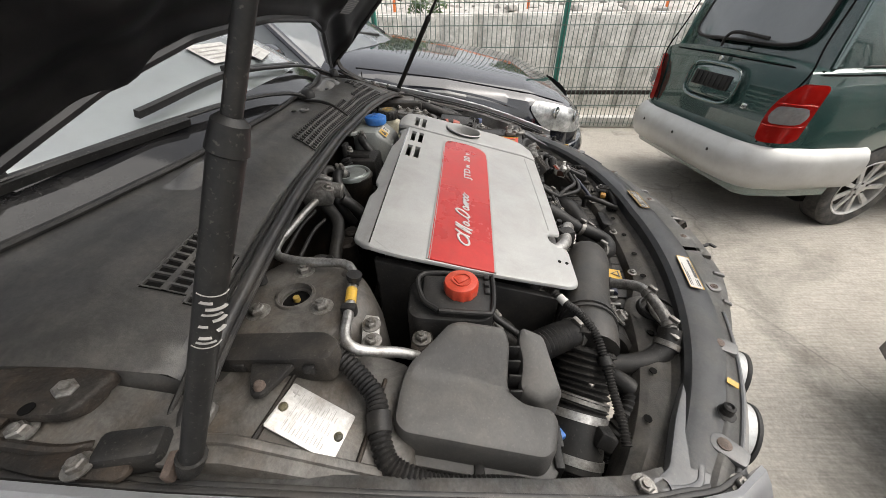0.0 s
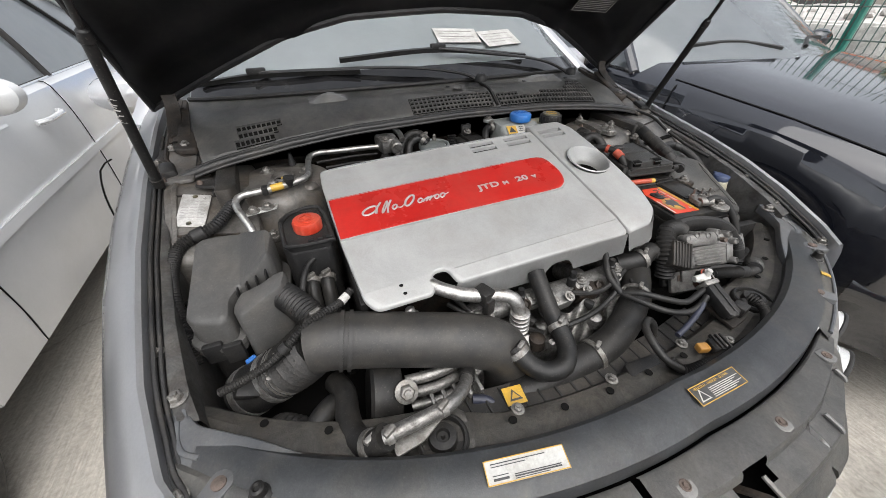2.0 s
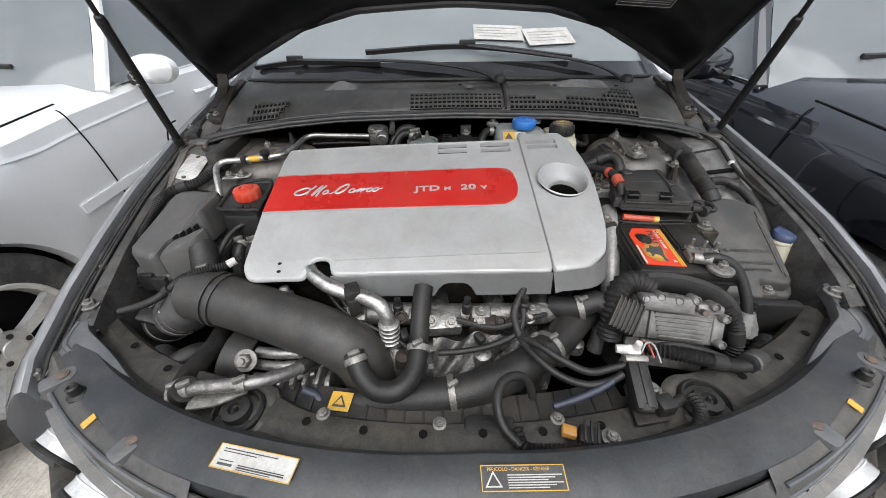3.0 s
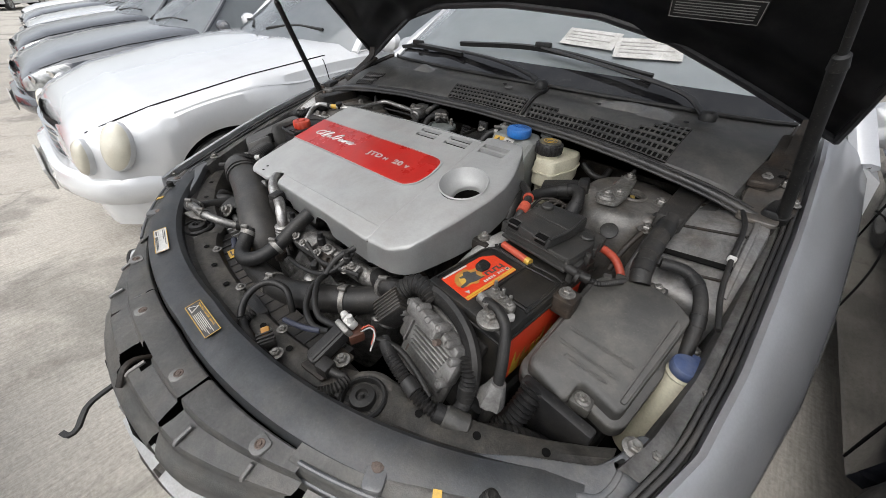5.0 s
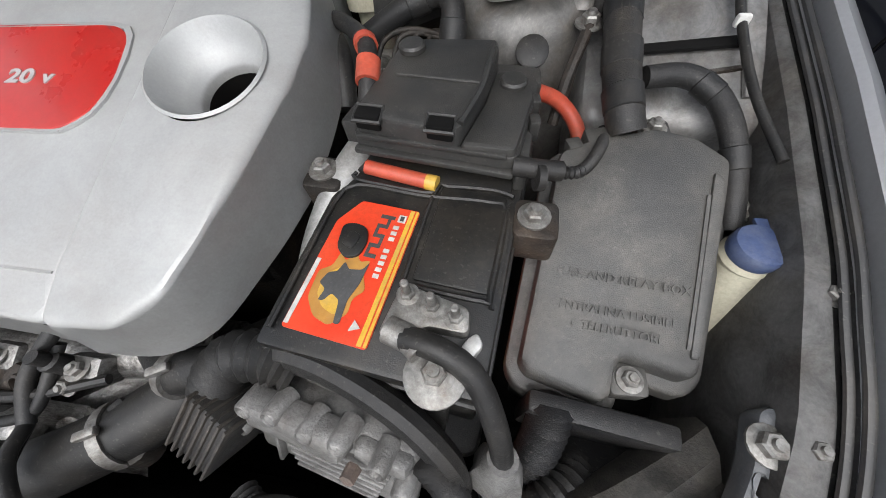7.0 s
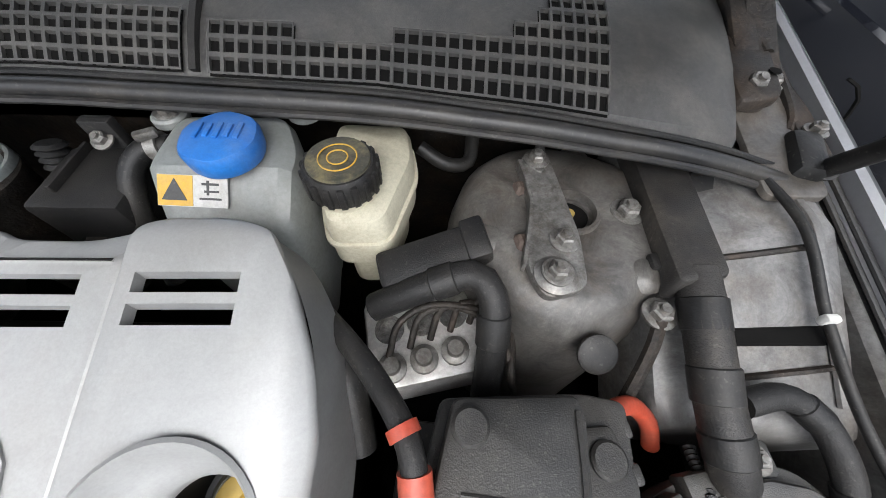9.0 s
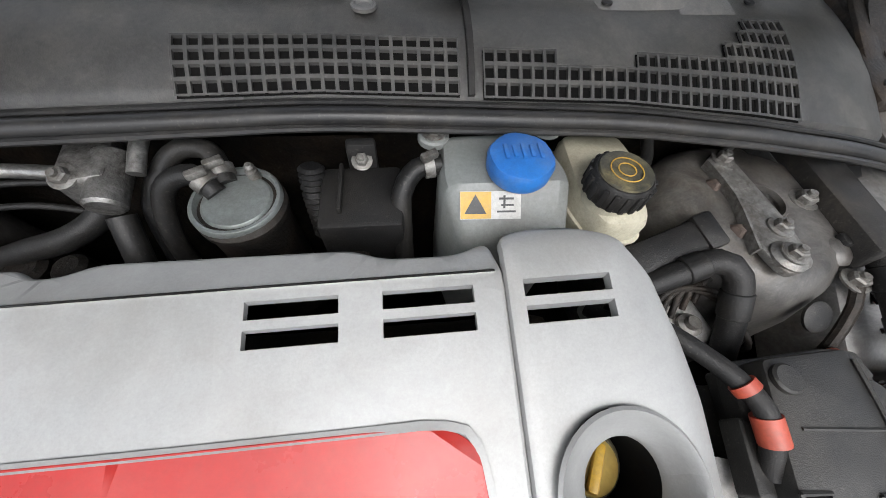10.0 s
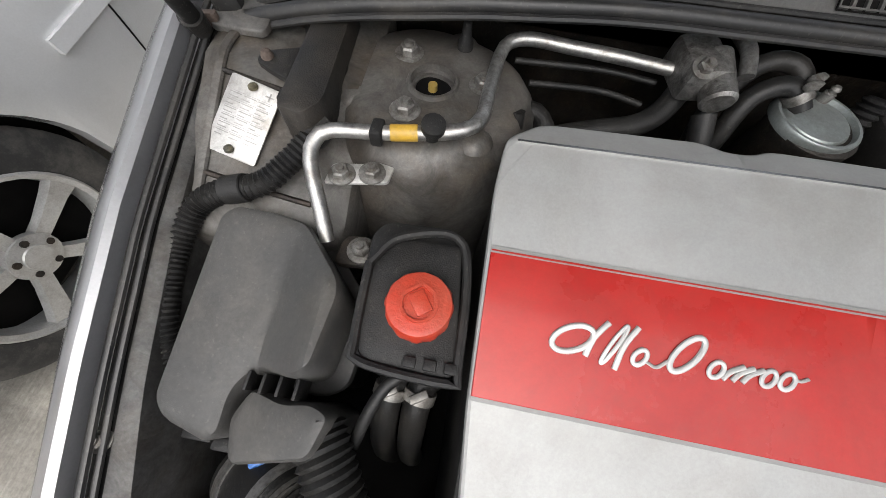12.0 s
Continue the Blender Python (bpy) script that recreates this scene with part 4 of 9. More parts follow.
shr = thing("front_shroud", "grey plastic grille shroud in cracked stepped panels, dusty", "shroud", (0, -0.62, 0.8))
in_slot = lambda x, y: (-0.030 < x < 0.020 and -0.672 < y < -0.645) or (-0.010 < x < 0.035 and -0.655 < y < -0.625) or (-0.025 < x < 0.0 and -0.69 < y < -0.66)
for x0, x1, dz in ((-0.142, 0.142, 0.004), (-0.362, -0.148, 0.0), (0.148, 0.362, 0.0)):
    bm = bmesh.new()
    ks = [v * 0.5 for v in range(2 * len(SH_O) - 1)]
    xq = lin(x0, x1, 60 if abs(x0 + x1) < 0.01 else 36)
    # ends of each panel run raggedly forward
    G = [[bm.verts.new(shroud(x + 0.012 * sin(k * 1.3 + x0 * 9) * (1 if i in (0, len(xq) - 1) else 0) * (k / 11), k) + Vector((0, 0, dz))) for k in ks] for i, x in enumerate(xq)]
    fs = []
    for i in range(len(xq) - 1):
        for j in range(len(ks) - 1):
            c = (G[i][j].co + G[i + 1][j + 1].co) / 2
            if not in_slot(c.x, c.y):
                fs.append(bm.faces.new((G[i][j], G[i + 1][j], G[i + 1][j + 1], G[i][j + 1])))
    bmesh.ops.solidify(bm, geom=fs, thickness=0.003)
    bmesh.ops.delete(bm, geom=[v for v in bm.verts if not v.link_faces], context="VERTS")
    part("shroud_panel", bm, M_SHROUD, shr)
# added black sheet: the shade in the gap behind the shroud
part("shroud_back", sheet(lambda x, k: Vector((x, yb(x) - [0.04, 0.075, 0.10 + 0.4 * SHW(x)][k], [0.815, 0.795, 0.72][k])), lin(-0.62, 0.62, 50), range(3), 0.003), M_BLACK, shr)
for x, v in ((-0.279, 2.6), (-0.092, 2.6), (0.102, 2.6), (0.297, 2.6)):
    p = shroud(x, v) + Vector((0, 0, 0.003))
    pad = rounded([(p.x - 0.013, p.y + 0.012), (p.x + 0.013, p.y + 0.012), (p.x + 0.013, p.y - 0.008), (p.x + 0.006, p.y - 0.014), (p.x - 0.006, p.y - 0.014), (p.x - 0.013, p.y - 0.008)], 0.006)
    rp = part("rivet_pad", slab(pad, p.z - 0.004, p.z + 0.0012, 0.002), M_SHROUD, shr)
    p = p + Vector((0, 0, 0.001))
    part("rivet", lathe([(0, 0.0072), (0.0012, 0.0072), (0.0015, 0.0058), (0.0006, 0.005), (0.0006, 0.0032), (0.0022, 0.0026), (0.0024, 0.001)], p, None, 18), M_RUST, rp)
# added black box keeps the broken slot dark, in place of real shade
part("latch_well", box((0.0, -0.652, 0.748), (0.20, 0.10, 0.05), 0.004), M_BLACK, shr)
for x in (-0.30, -0.21, 0.02, 0.19, 0.30):
    part("shroud_rib", tube([shroud(x, 5.2) + Vector((0, 0, 0.004)), shroud(x, 5.9) + Vector((0, 0, 0.004)), shroud(x, 6.6) + Vector((0, 0, 0.002))], 0.0035, 6), M_SHROUD, shr)
part("latch_hook", tube([(-0.010, -0.635, 0.80), (-0.003, -0.655, 0.818), (0.008, -0.672, 0.822), (0.018, -0.69, 0.80)], 0.006, 8, flat=0.6), M_DARKMETAL, shr, "worn dark latch hook in a broken slot")
part("bonnet_hook", ribbon([(-0.03, -0.665, 0.775), (-0.028, -0.72, 0.765), (-0.02, -0.745, 0.76), (0.0, -0.762, 0.75), (0.004, -0.775, 0.748), (-0.01, -0.782, 0.748)], 0.008, 0.005), M_PLASTIC, shr, "bent black latch rod")

# chrome bars of the grille surround under the shroud
for x0, x1 in ((-0.36, -0.155), (-0.135, -0.03), (0.005, 0.135), (0.155, 0.36)):
    part("chrome_bar", sheet(lambda x, k: Vector((x, yb(x) - 0.078 - SHW(x) + [0.012, -0.010, -0.016][k], [0.728, 0.716, 0.655][k])), lin(x0, x1, 14), range(3), 0.004), M_PODRIB, own, "bright trim bar at the front edge")

# bumper skin and headlamps
BY = [0.0, 0.33, 0.42, 0.56, 0.72, 0.82, 0.865, 0.885]
BV = [-0.745, -0.668, -0.635, -0.575, -0.485, -0.385, -0.30, -0.22]


def bumper(x, k):
    X = x * 0.885
    y = lerp_at(abs(X), BY, BV)
    prof = [(0.085, 0.612), (0.08, 0.618), (0.02, 0.622), (0.006, 0.618), (0.0, 0.605), (-0.012, 0.5), (-0.008, 0.35), (0.03, 0.22)]
    o, z = prof[k]
    return Vector((X * (1 - 0.3 * max(0.0, o)), y + o, z))


bmp = part("bumper", sheet(bumper, lin(-1, 1, 80), range(8), 0.004), M_BODY, own, "grey front bumper with an open flange, loosened at the headlamps")
for sx in (-1, 1):
    for x in (0.80, 0.655, 0.533, 0.413, 0.30):
        y = lerp_at(x, BY, BV)
        part("flange_hole", lathe([(0, 0.007), (0.0012, 0.007)], (sx * (x - 0.01), y + 0.035, 0.6225), None, 12), M_BLACK, bmp)
# added black sheet stands in for the shaded space behind the bumper
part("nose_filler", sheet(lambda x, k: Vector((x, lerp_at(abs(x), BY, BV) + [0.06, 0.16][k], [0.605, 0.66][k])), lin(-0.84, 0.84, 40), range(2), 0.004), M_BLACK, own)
for sx in (-1, 1):
    for x, y, r in ((0.635, -0.435, 0.046), (0.525, -0.505, 0.052), (0.415, -0.562, 0.050)):
        d = Vector((0.45 * sx, -1, -0.10)).normalized()
        c = Vector((sx * x, y, 0.735))
        q = d.to_track_quat("Z", "Y").to_matrix()
        lamp = part("headlamp", lathe([(-0.09, r * 0.9), (-0.085, r), (0.02, r * 1.02), (0.024, r * 0.98), (0.022, r * 0.9), (0.004, r * 0.8), (-0.03, r * 0.4), (-0.032, 0.002)], c, q, 32), M_LENS, own, "white ribbed round headlamp pod")
        # ribs coloured lighter than the pod, so the grooves' shade lies in colour
        for k in range(10):
            part("lamp_rib", lathe([(0, r), (0.0012, r * 1.035), (0.0028, r * 1.035), (0.004, r)], c + d * (-0.08 + 0.0092 * k), q, 32, caps=False), M_PODRIB, lamp)
        part("lamp_rim", lathe([(0.020, r * 1.02), (0.022, r * 1.05), (0.027, r * 1.05), (0.028, r * 0.96)], c, q, 32, caps=False), M_PLASTIC, lamp)
        part("lamp_glass", lathe([(0.02, r * 0.95), (0.027, r * 0.7), (0.030, 0.002)], c, q, 32, caps=False), M_GLASS, lamp)
    # panel over the headlamp: two guide rails, rivet plates, rubber stop and tag
    def lp(x, o, h=0.0):
        z = lerp_at(o, [0.050, 0.058, 0.064, 0.084, 0.090, 0.096], [0.846, 0.849, 0.848, 0.838, 0.828, 0.770])
        return Vector((sx * x, yb(x) - o, z + 0.010 * (x / 0.6) ** 2 + h))

    hp = part("headlamp_panel", sheet(lambda x, o: lp(x, o), lin(0.345, 0.665, 40), (0.050, 0.058, 0.064, 0.070, 0.078, 0.084, 0.090, 0.096), 0.003), M_SHROUD, own, "dusty grey plastic panel above the headlamps")
    part("guide_rail", tube([lp(x, 0.084, 0.002) for x in lin(0.36, 0.655, 20)], 0.0032, 8), M_SLAM, hp)
    part("guide_rail", tube([lp(x, 0.0925, 0.004) for x in lin(0.36, 0.655, 20)], 0.0030, 8), M_SLAM, hp)
    part("front_rail", ribbon([lp(x, 0.104, 0.030) for x in lin(0.38, 0.64, 20)], 0.012, 0.004), M_SHROUD, hp)
    for x, o, turn in ((0.445, 0.056, 30), (0.616, 0.062, 44)):
        c = lp(x, o)
        Mr = Matrix.Translation((c.x, c.y, 0.852 + 0.006 * (x / 0.6) ** 2)) @ pose(0, 0, 0, 0, 0, sx * turn)
        pad = part("rivet_plate", slab(rounded([(-0.013, -0.024), (0.013, -0.024), (0.015, 0.012), (0.007, 0.020), (-0.007, 0.020), (-0.015, 0.012)], 0.007), -0.010, 0.002, 0.002, M=Mr), M_SLAM, hp)
        part("rivet", lathe([(0, 0.0085), (0.002, 0.0085), (0.0025, 0.006), (0.003, 0.005), (0.0035, 0.002)], Mr @ Vector((0, 0.004, 0.002)), None, 16), M_RUST, pad)
    c = lp(0.520, 0.066)
    part("lamp_tag", box((c.x, c.y, c.z + 0.003), (0.011, 0.017, 0.0012), 0, (12, 0, sx * 34)), M_YELLOW, hp, "small yellow paper tag")
    part("rubber_stop", lathe([(0, 0.014), (0.005, 0.014), (0.008, 0.009), (0.020, 0.008), (0.022, 0.005), (0.019, 0.003)], (sx * 0.568, -0.424, 0.853), None, 14), M_RUBBER, own)
    # end plate of the front panel towards the wing
    efz = lambda x, y: 0.16 * (y + 0.36)
    ep = part("corner_plate", slab(rounded([(sx * 0.510, -0.400), (sx * 0.573, -0.353), (sx * 0.645, -0.307), (sx * 0.662, -0.275), (sx * 0.672, -0.236), (sx * 0.692, -0.234), (sx * 0.700, -0.30), (sx * 0.690, -0.37), (sx * 0.668, -0.408), (sx * 0.60, -0.428), (sx * 0.54, -0.436)], 0.010), 0.836, 0.857, 0.006, fz=efz, holes=[[(sx * 0.665 + 0.006 * cos(a), -0.288 + 0.009 * sin(a)) for a in lin(0, 2 * pi * 11 / 12, 12)]]), M_SLAM, own, "dusty grey corner plate towards the wing")
    part("press_bead", tube([(sx * x, y, 0.857 + efz(x, y)) for x, y in ((0.640, -0.352), (0.660, -0.338), (0.668, -0.315), (0.669, -0.296))], 0.0040, 8, flat=0.6), M_SLAM, ep)
    part("press_bead", tube([(sx * x, y, 0.857 + efz(x, y)) for x, y in ((0.690, -0.36), (0.697, -0.32), (0.692, -0.28))], 0.004, 8), M_SLAM, ep)
    bolt(ep, (sx * 0.660, -0.392, 0.853), 0.0095)
    bolt(ep, (sx * 0.690, -0.335, 0.862), 0.0065, m=M_DARKMETAL)
    bolt(ep, (sx * 0.672, -0.262, 0.873), 0.0095)
    # radiator mount: rubber bush in a pressed ring
    c = (sx * 0.343, -0.44, 0.822)
    rm = part("radiator_mount", lathe([(0, 0.037), (0.010, 0.037), (0.013, 0.034), (0.013, 0.031), (0.004, 0.029), (0.004, 0.021), (0.016, 0.019), (0.018, 0.010), (0.012, 0.008), (0.012, 0.0035), (0.020, 0.0025), (0.020, 0.001)], c, None, 32), M_RUBBER, own, "black rubber radiator mounting bush")

# pressed beads, holes and screws in the radiator support
for x in lin(-0.58, 0.58, 15):
    if abs(abs(x) - 0.343) > 0.05:
        p = support(x, 3)
        part("press_hole", lathe([(0, 0.006), (0.001, 0.006), (0.0012, 0.001)], p + Vector((0.01, 0.004, 0.0015)), None, 12), M_BLACK, sup)
for x in (-0.22, -0.05, 0.12, 0.26):
    bolt(sup, support(x, 2) + Vector((0, 0, 0.002)), 0.0065)
for sx in (-1, 1):
    part("mount_ring", lathe([(0.0, 0.056), (0.006, 0.050), (0.010, 0.044), (0.010, 0.038), (0.002, 0.037)], (sx * 0.343, -0.44, 0.816), None, 32, caps=False), M_SUPPORT, sup)

# stickers on the front strip
def on_strip(x, o, h):
    a = [strip(x + d, 3) for d in (-0.01, 0.01)]
    u = (a[1] - a[0]).normalized()
    n = Vector((0, -0.12, 1)).normalized()
    v = n.cross(u).normalized()
    n = u.cross(v)
    c = strip(x, 3) + v * o + n * h
    return Matrix(((u.x, v.x, n.x, c.x), (u.y, v.y, n.y, c.y), (u.z, v.z, n.z, c.z), (0, 0, 0, 1)))


def sticker(x, w, d, base, frame_m, rows, name, label, scale=1.0):
    Mx = on_strip(x, -0.012, 0.004) @ Matrix.Diagonal((scale, scale, 1, 1))
    st = put(name, box((0, 0, 0), (w, d, 0.0006), 0, m4=Mx), base, label, "sticker")
    part("border", bars([(-w / 2, d / 2 - 0.0007, w, 0.0013), (-w / 2, -d / 2 + 0.0007, w, 0.0013), (-w / 2, 0, 0.0013, d), (w / 2 - 0.0013, 0, 0.0013, d)], Mx @ Matrix.Translation((0, 0, 0.0007))), frame_m, st)
    part("print", bars(rows, Mx @ Matrix.Translation((0, 0, 0.0007))), M_INK if base is M_LABEL else M_LABEL, st)
    return Mx, st


sticker(-0.265, 0.118, 0.030, M_LABEL, M_YELLOW, [(-0.050, 0.0095, 0.08, 0.0012), (-0.050, 0.006, 0.05, 0.0010), (-0.05, -0.009, 0.022, 0.003), (-0.05, -0.0045, 0.022, 0.001), (-0.02, -0.007, 0.068, 0.0012), (-0.02, -0.0095, 0.068, 0.0018), (-0.02, -0.012, 0.05, 0.0010)], "specification_sticker", "white sticker with a yellow border and worn small print", 0.88)
Mx, st = sticker(0.045, 0.118, 0.032, M_INK, M_YELLOW, [(-0.022, 0.0035 - 0.0030 * k, 0.076 - 0.010 * (k % 3), 0.0013) for k in range(6)], "warning_sticker", "black warning sticker with a yellow border and white print", 0.82)
part("lettering", text_mesh("PERICOLO - DANGER - GEFAHR", 0.0062, Mx @ Matrix.Translation((-0.050, 0.0085, 0.0009)), 0.0001), M_YELLOW, st)
part("triangle", slab([(-0.054, -0.011), (-0.030, -0.011), (-0.042, 0.009)], 0.0008, 0.0011, 0, M=Mx), M_LABEL, st)
part("triangle_core", slab([(-0.0505, -0.0092), (-0.0335, -0.0092), (-0.042, 0.0048)], 0.0011, 0.0013, 0, M=Mx), M_INK, st)
rt = put("radiator_top_tank", ribbon([(-0.31, -0.395, 0.786), (-0.20, -0.414, 0.788), (-0.05, -0.432, 0.789), (0.10, -0.430, 0.789), (0.24, -0.408, 0.786)], 0.050, 0.024), M_PLASTIC_D, "dusty black plastic radiator top tank", "radiator")
for x in lin(-0.28, 0.22, 18):
    y = lerp_at(x, [-0.31, -0.20, -0.05, 0.10, 0.24], [-0.395, -0.414, -0.432, -0.430, -0.408])
    part("rib", box((x, y, 0.8008), (0.004, 0.044, 0.004), 0.001), M_PLASTIC, rt)
tri = put("caution_sticker", box((-0.205, -0.4125, 0.8038), (0.034, 0.030, 0.001), 0, (4, 0, -8)), M_YELLOW, "small yellow caution sticker on the radiator top", "sticker")
part("triangle", slab([(-0.217, -0.4205), (-0.195, -0.4235), (-0.2045, -0.4025)], 0.8052, 0.8058, 0), M_INK, tri)
part("triangle_core", slab([(-0.2125, -0.4178), (-0.199, -0.4198), (-0.2048, -0.4075)], 0.8058, 0.8062, 0), M_YELLOW, tri)

# ---- engine cover ----
cz = lambda x, y: 0.034 * x + 0.259 * y + 1.005
COVER = [(-0.404, 0.108), (-0.372, 0.138), (-0.228, 0.141), (-0.212, 0.130), (-0.190, 0.130), (-0.170, 0.141), (0.029, 0.137), (0.054, 0.125), (0.112, 0.124), (0.141, 0.137), (0.147, 0.10), (0.147, -0.264), (-0.234, -0.255), (-0.243, -0.223), (-0.272, -0.223), (-0.278, -0.260), (-0.378, -0.257), (-0.394, -0.236), (-0.404, -0.106), (-0.408, 0.06)]
COVER_R = [(0.147, 0.10), (0.146, 0.132), (0.168, 0.139), (0.214, 0.137), (0.241, 0.127), (0.262, 0.092), (0.280, 0.041), (0.287, 0.0), (0.284, -0.05), (0.272, -0.13), (0.258, -0.195), (0.243, -0.236), (0.208, -0.262), (0.147, -0.266)]
rect = lambda x0, x1, y0, y1: [(x0, y0), (x1, y0), (x1, y1), (x0, y1)]
cover = thing("engine_cover", "silver painted plastic engine cover with a red glossy panel", "engine cover", (-0.06, -0.06, 0.9))
SL = [(-0.046, 0.021), (0.053, 0.122)]
holes = [rect(a, b, y0, y0 + 0.013) for a, b in SL for y0 in (0.061, 0.081)]
dome = lambda x, y: cz(x, y) + 0.004 * (1 - ((x + 0.1) / 0.35) ** 2) - max(0.0, y - 0.103) * 0.55 - max(0.0, -0.225 - y) * 0.12
top = slab(rounded(COVER, 0.012, 4), -0.007, 0.0, 0.0032, holes=holes, fz=dome, cuts=[('y', 0.1035), ('y', -0.225)] + [('x', -0.36 + 0.06 * k) for k in range(9)] + [('y', -0.2 + 0.05 * k) for k in range(6)])
def flat_top(ob):
    """Large faces keep their own normal, so that the rounded rim does not bend the shading of the plate."""
    for p in ob.data.polygons:
        if p.area > 1e-4:
            p.use_smooth = False


flat_top(part("shell", top, M_COVER, cover))
domeR = lambda x, y: cz(x, y) + 0.006 - max(0.0, y - 0.118) * 0.45 - max(0.0, -0.225 - y) * 0.12 - max(0.0, x - 0.262) * 0.5
F = (0.213, -0.050)
ring = [(F[0] + 0.050 * cos(a), F[1] + 0.052 * sin(a)) for a in lin(0, 2 * pi * 39 / 40, 40)]
holesR = [ring] + [rect(0.160, 0.229, y0, y0 + 0.013) for y0 in (0.061, 0.081)]
part("shell_raised_end", slab(rounded(COVER_R, 0.010, 4), -0.010, 0.0, 0.0045, holes=holesR, fz=domeR, cuts=[('y', 0.118), ('y', -0.225), ('x', 0.262)]), M_COVER, cover)
# skirts
def skirt(line, depth, lean=0.0):
    def f(i, k):
        x, y = line[int(i)]
        d = depth(x, y)
        n = Vector((x + 0.06, y + 0.06, 0)).normalized()
        p = Vector((x, y, (domeR if x > 0.15 else dome)(x, y) - 0.004 - d * k))
        return p + n * (lean * k)
    return f


right = [(p.x, p.y) for p in spline([(0.150, 0.135, 0), (0.214, 0.137, 0), (0.262, 0.092, 0), (0.286, 0.0, 0), (0.272, -0.13, 0), (0.258, -0.195, 0), (0.243, -0.236, 0), (0.208, -0.261, 0), (0.147, -0.265, 0)], 0.012)]
part("side_skirt", sheet(skirt(right, lambda x, y: 0.040 + 0.036 * max(0, min(1, (x - 0.2) / 0.06)) * max(0.0, 1 - abs(y + 0.1) / 0.25), 0.012), range(len(right)), lin(0, 1, 5), 0.003), M_COVER, cover)
front = [(x, -0.264 + 0.01 * (0.147 - x) / 0.39) for x in lin(0.147, -0.236, 48)]
cut = lambda x, y: 0.048 - 0.030 * max(0.0, 1 - ((x + 0.02) / 0.035) ** 4) * (abs(x + 0.02) < 0.035) - 0.016 * (x < -0.17)
part("front_skirt", sheet(skirt(front, cut, 0.004), range(len(front)), lin(0, 1, 4), 0.003), M_COVER, cover)
# bright metal ribbon paints the glint along the fold
part("crease", ribbon([(x, 0.1035, dome(x, 0.1035) + 0.0005) for x in lin(-0.395, 0.140, 20)], 0.0022, 0.0016), M_CHROME, cover)
part("front_lip", ribbon([(x, -0.229, dome(x, -0.229) + 0.0005) for x in (-0.23, -0.05, 0.142)], 0.002, 0.0012), M_COVER, cover)
for x, y in ((-0.329, -0.23), (-0.327, -0.245)):
    part("rivet_hole", lathe([(0, 0.0035), (0.0008, 0.0035)], (x, y, dome(x, y) + 0.0002), None, 12), M_BLACK, cover)
for a, b, z in [(a, b, dome) for a, b in SL] + [(0.160, 0.229, domeR)]:
    for y0 in (0.061, 0.081):
        part("slot_louvre", sheet(lambda x, k: Vector((x, y0 - 0.001 + 0.005 * k, z(x, y0) - 0.002 - 0.010 * k)), lin(a, b, 4), (0.0, 0.5, 1.0), 0.0015), M_COVER, cover)
# oil filler funnel
fc = Vector((F[0], F[1], domeR(*F)))
tilt = Vector((0.034, -0.259, 1)).normalized().to_track_quat("Z", "Y").to_matrix()
well = Vector((0.011, -0.007, 0))
FR = [(0.004, 0.0545, 0), (0.006, 0.052, 0), (0.003, 0.0495, 0), (-0.008, 0.0455, 0.3), (-0.016, 0.040, 0.65), (-0.023, 0.0350, 1), (-0.027, 0.0335, 1), (-0.034, 0.0330, 1)]
part("filler_funnel", sheet(lambda a, k: fc + tilt @ (Vector((FR[k][1] * cos(a), FR[k][1] * sin(a), FR[k][0])) + well * FR[k][2]), lin(0, 2 * pi, 41), range(8)), M_COVER, cover, "silver sunken funnel round the oil filler")
part("well", lathe([(-0.034, 0.0330), (-0.10, 0.034), (-0.10, 0.001)], fc + tilt @ well, tilt, 32, caps=False), M_BLACK, cover)
fc = fc + tilt @ (well + Vector((0, 0, -0.024)))
oc = put("oil_filler_cap", lathe([(-0.075, 0.030), (-0.058, 0.030), (-0.054, 0.026), (-0.053, 0.001)], fc, tilt, 28), M_CAPBLACK, "black oil filler cap with a yellow grip", "cap")
part("cap_disc", lathe([(-0.0535, 0.0245), (-0.0500, 0.0235), (-0.0475, 0.0180), (-0.0470, 0.001)], fc, tilt, 28), M_BRASS, oc, "dirty yellow cap face")
part("grip", box(fc + tilt @ Vector((0, 0, -0.045)), (0.040, 0.009, 0.016), 0.003, (-14, 0, 60)), M_YELLOW, oc, "yellow grip")
# red panel
RP = [(-0.4035, 0.0085), (-0.25, 0.0055), (-0.1, 0.0035), (0.03, 0.003), (0.092, 0.002), (0.114, -0.012), (0.1195, -0.06), (0.111, -0.094), (0.088, -0.1115), (0.04, -0.1125), (-0.15, -0.108), (-0.3, -0.104), (-0.402, -0.1015)]
rp = part("red_panel", slab(rounded(RP, 0.012, 4, sharp=(0, 12)), 0.0, 0.0026, 0.0008, fz=dome, cuts=[('x', -0.36 + 0.06 * k) for k in range(9)]), M_RED, cover, "gloss red inlay panel, scratched")
flat_top(rp)
rim = [(*p, dome(*p) + 0.001) for p in RP]
part("panel_rim", ribbon(rim[:9], 0.006, 0.0024), M_COVER, cover)
part("panel_rim", ribbon(rim[8:], 0.006, 0.0024), M_COVER, cover)
U = Vector((1, 0, 0.034)).normalized()
N = Vector((-0.034, -0.259, 1)).normalized()
W = N.cross(U)
def on_cover(x, y, h=0.0026, rot=0):
    c = Vector((x, y, dome(x, y) + h))
    return Matrix(((U.x, W.x, N.x, c.x), (U.y, W.y, N.y, c.y), (U.z, W.z, N.z, c.z), (0, 0, 0, 1))) @ pose(0, 0, 0, 0, 0, rot)
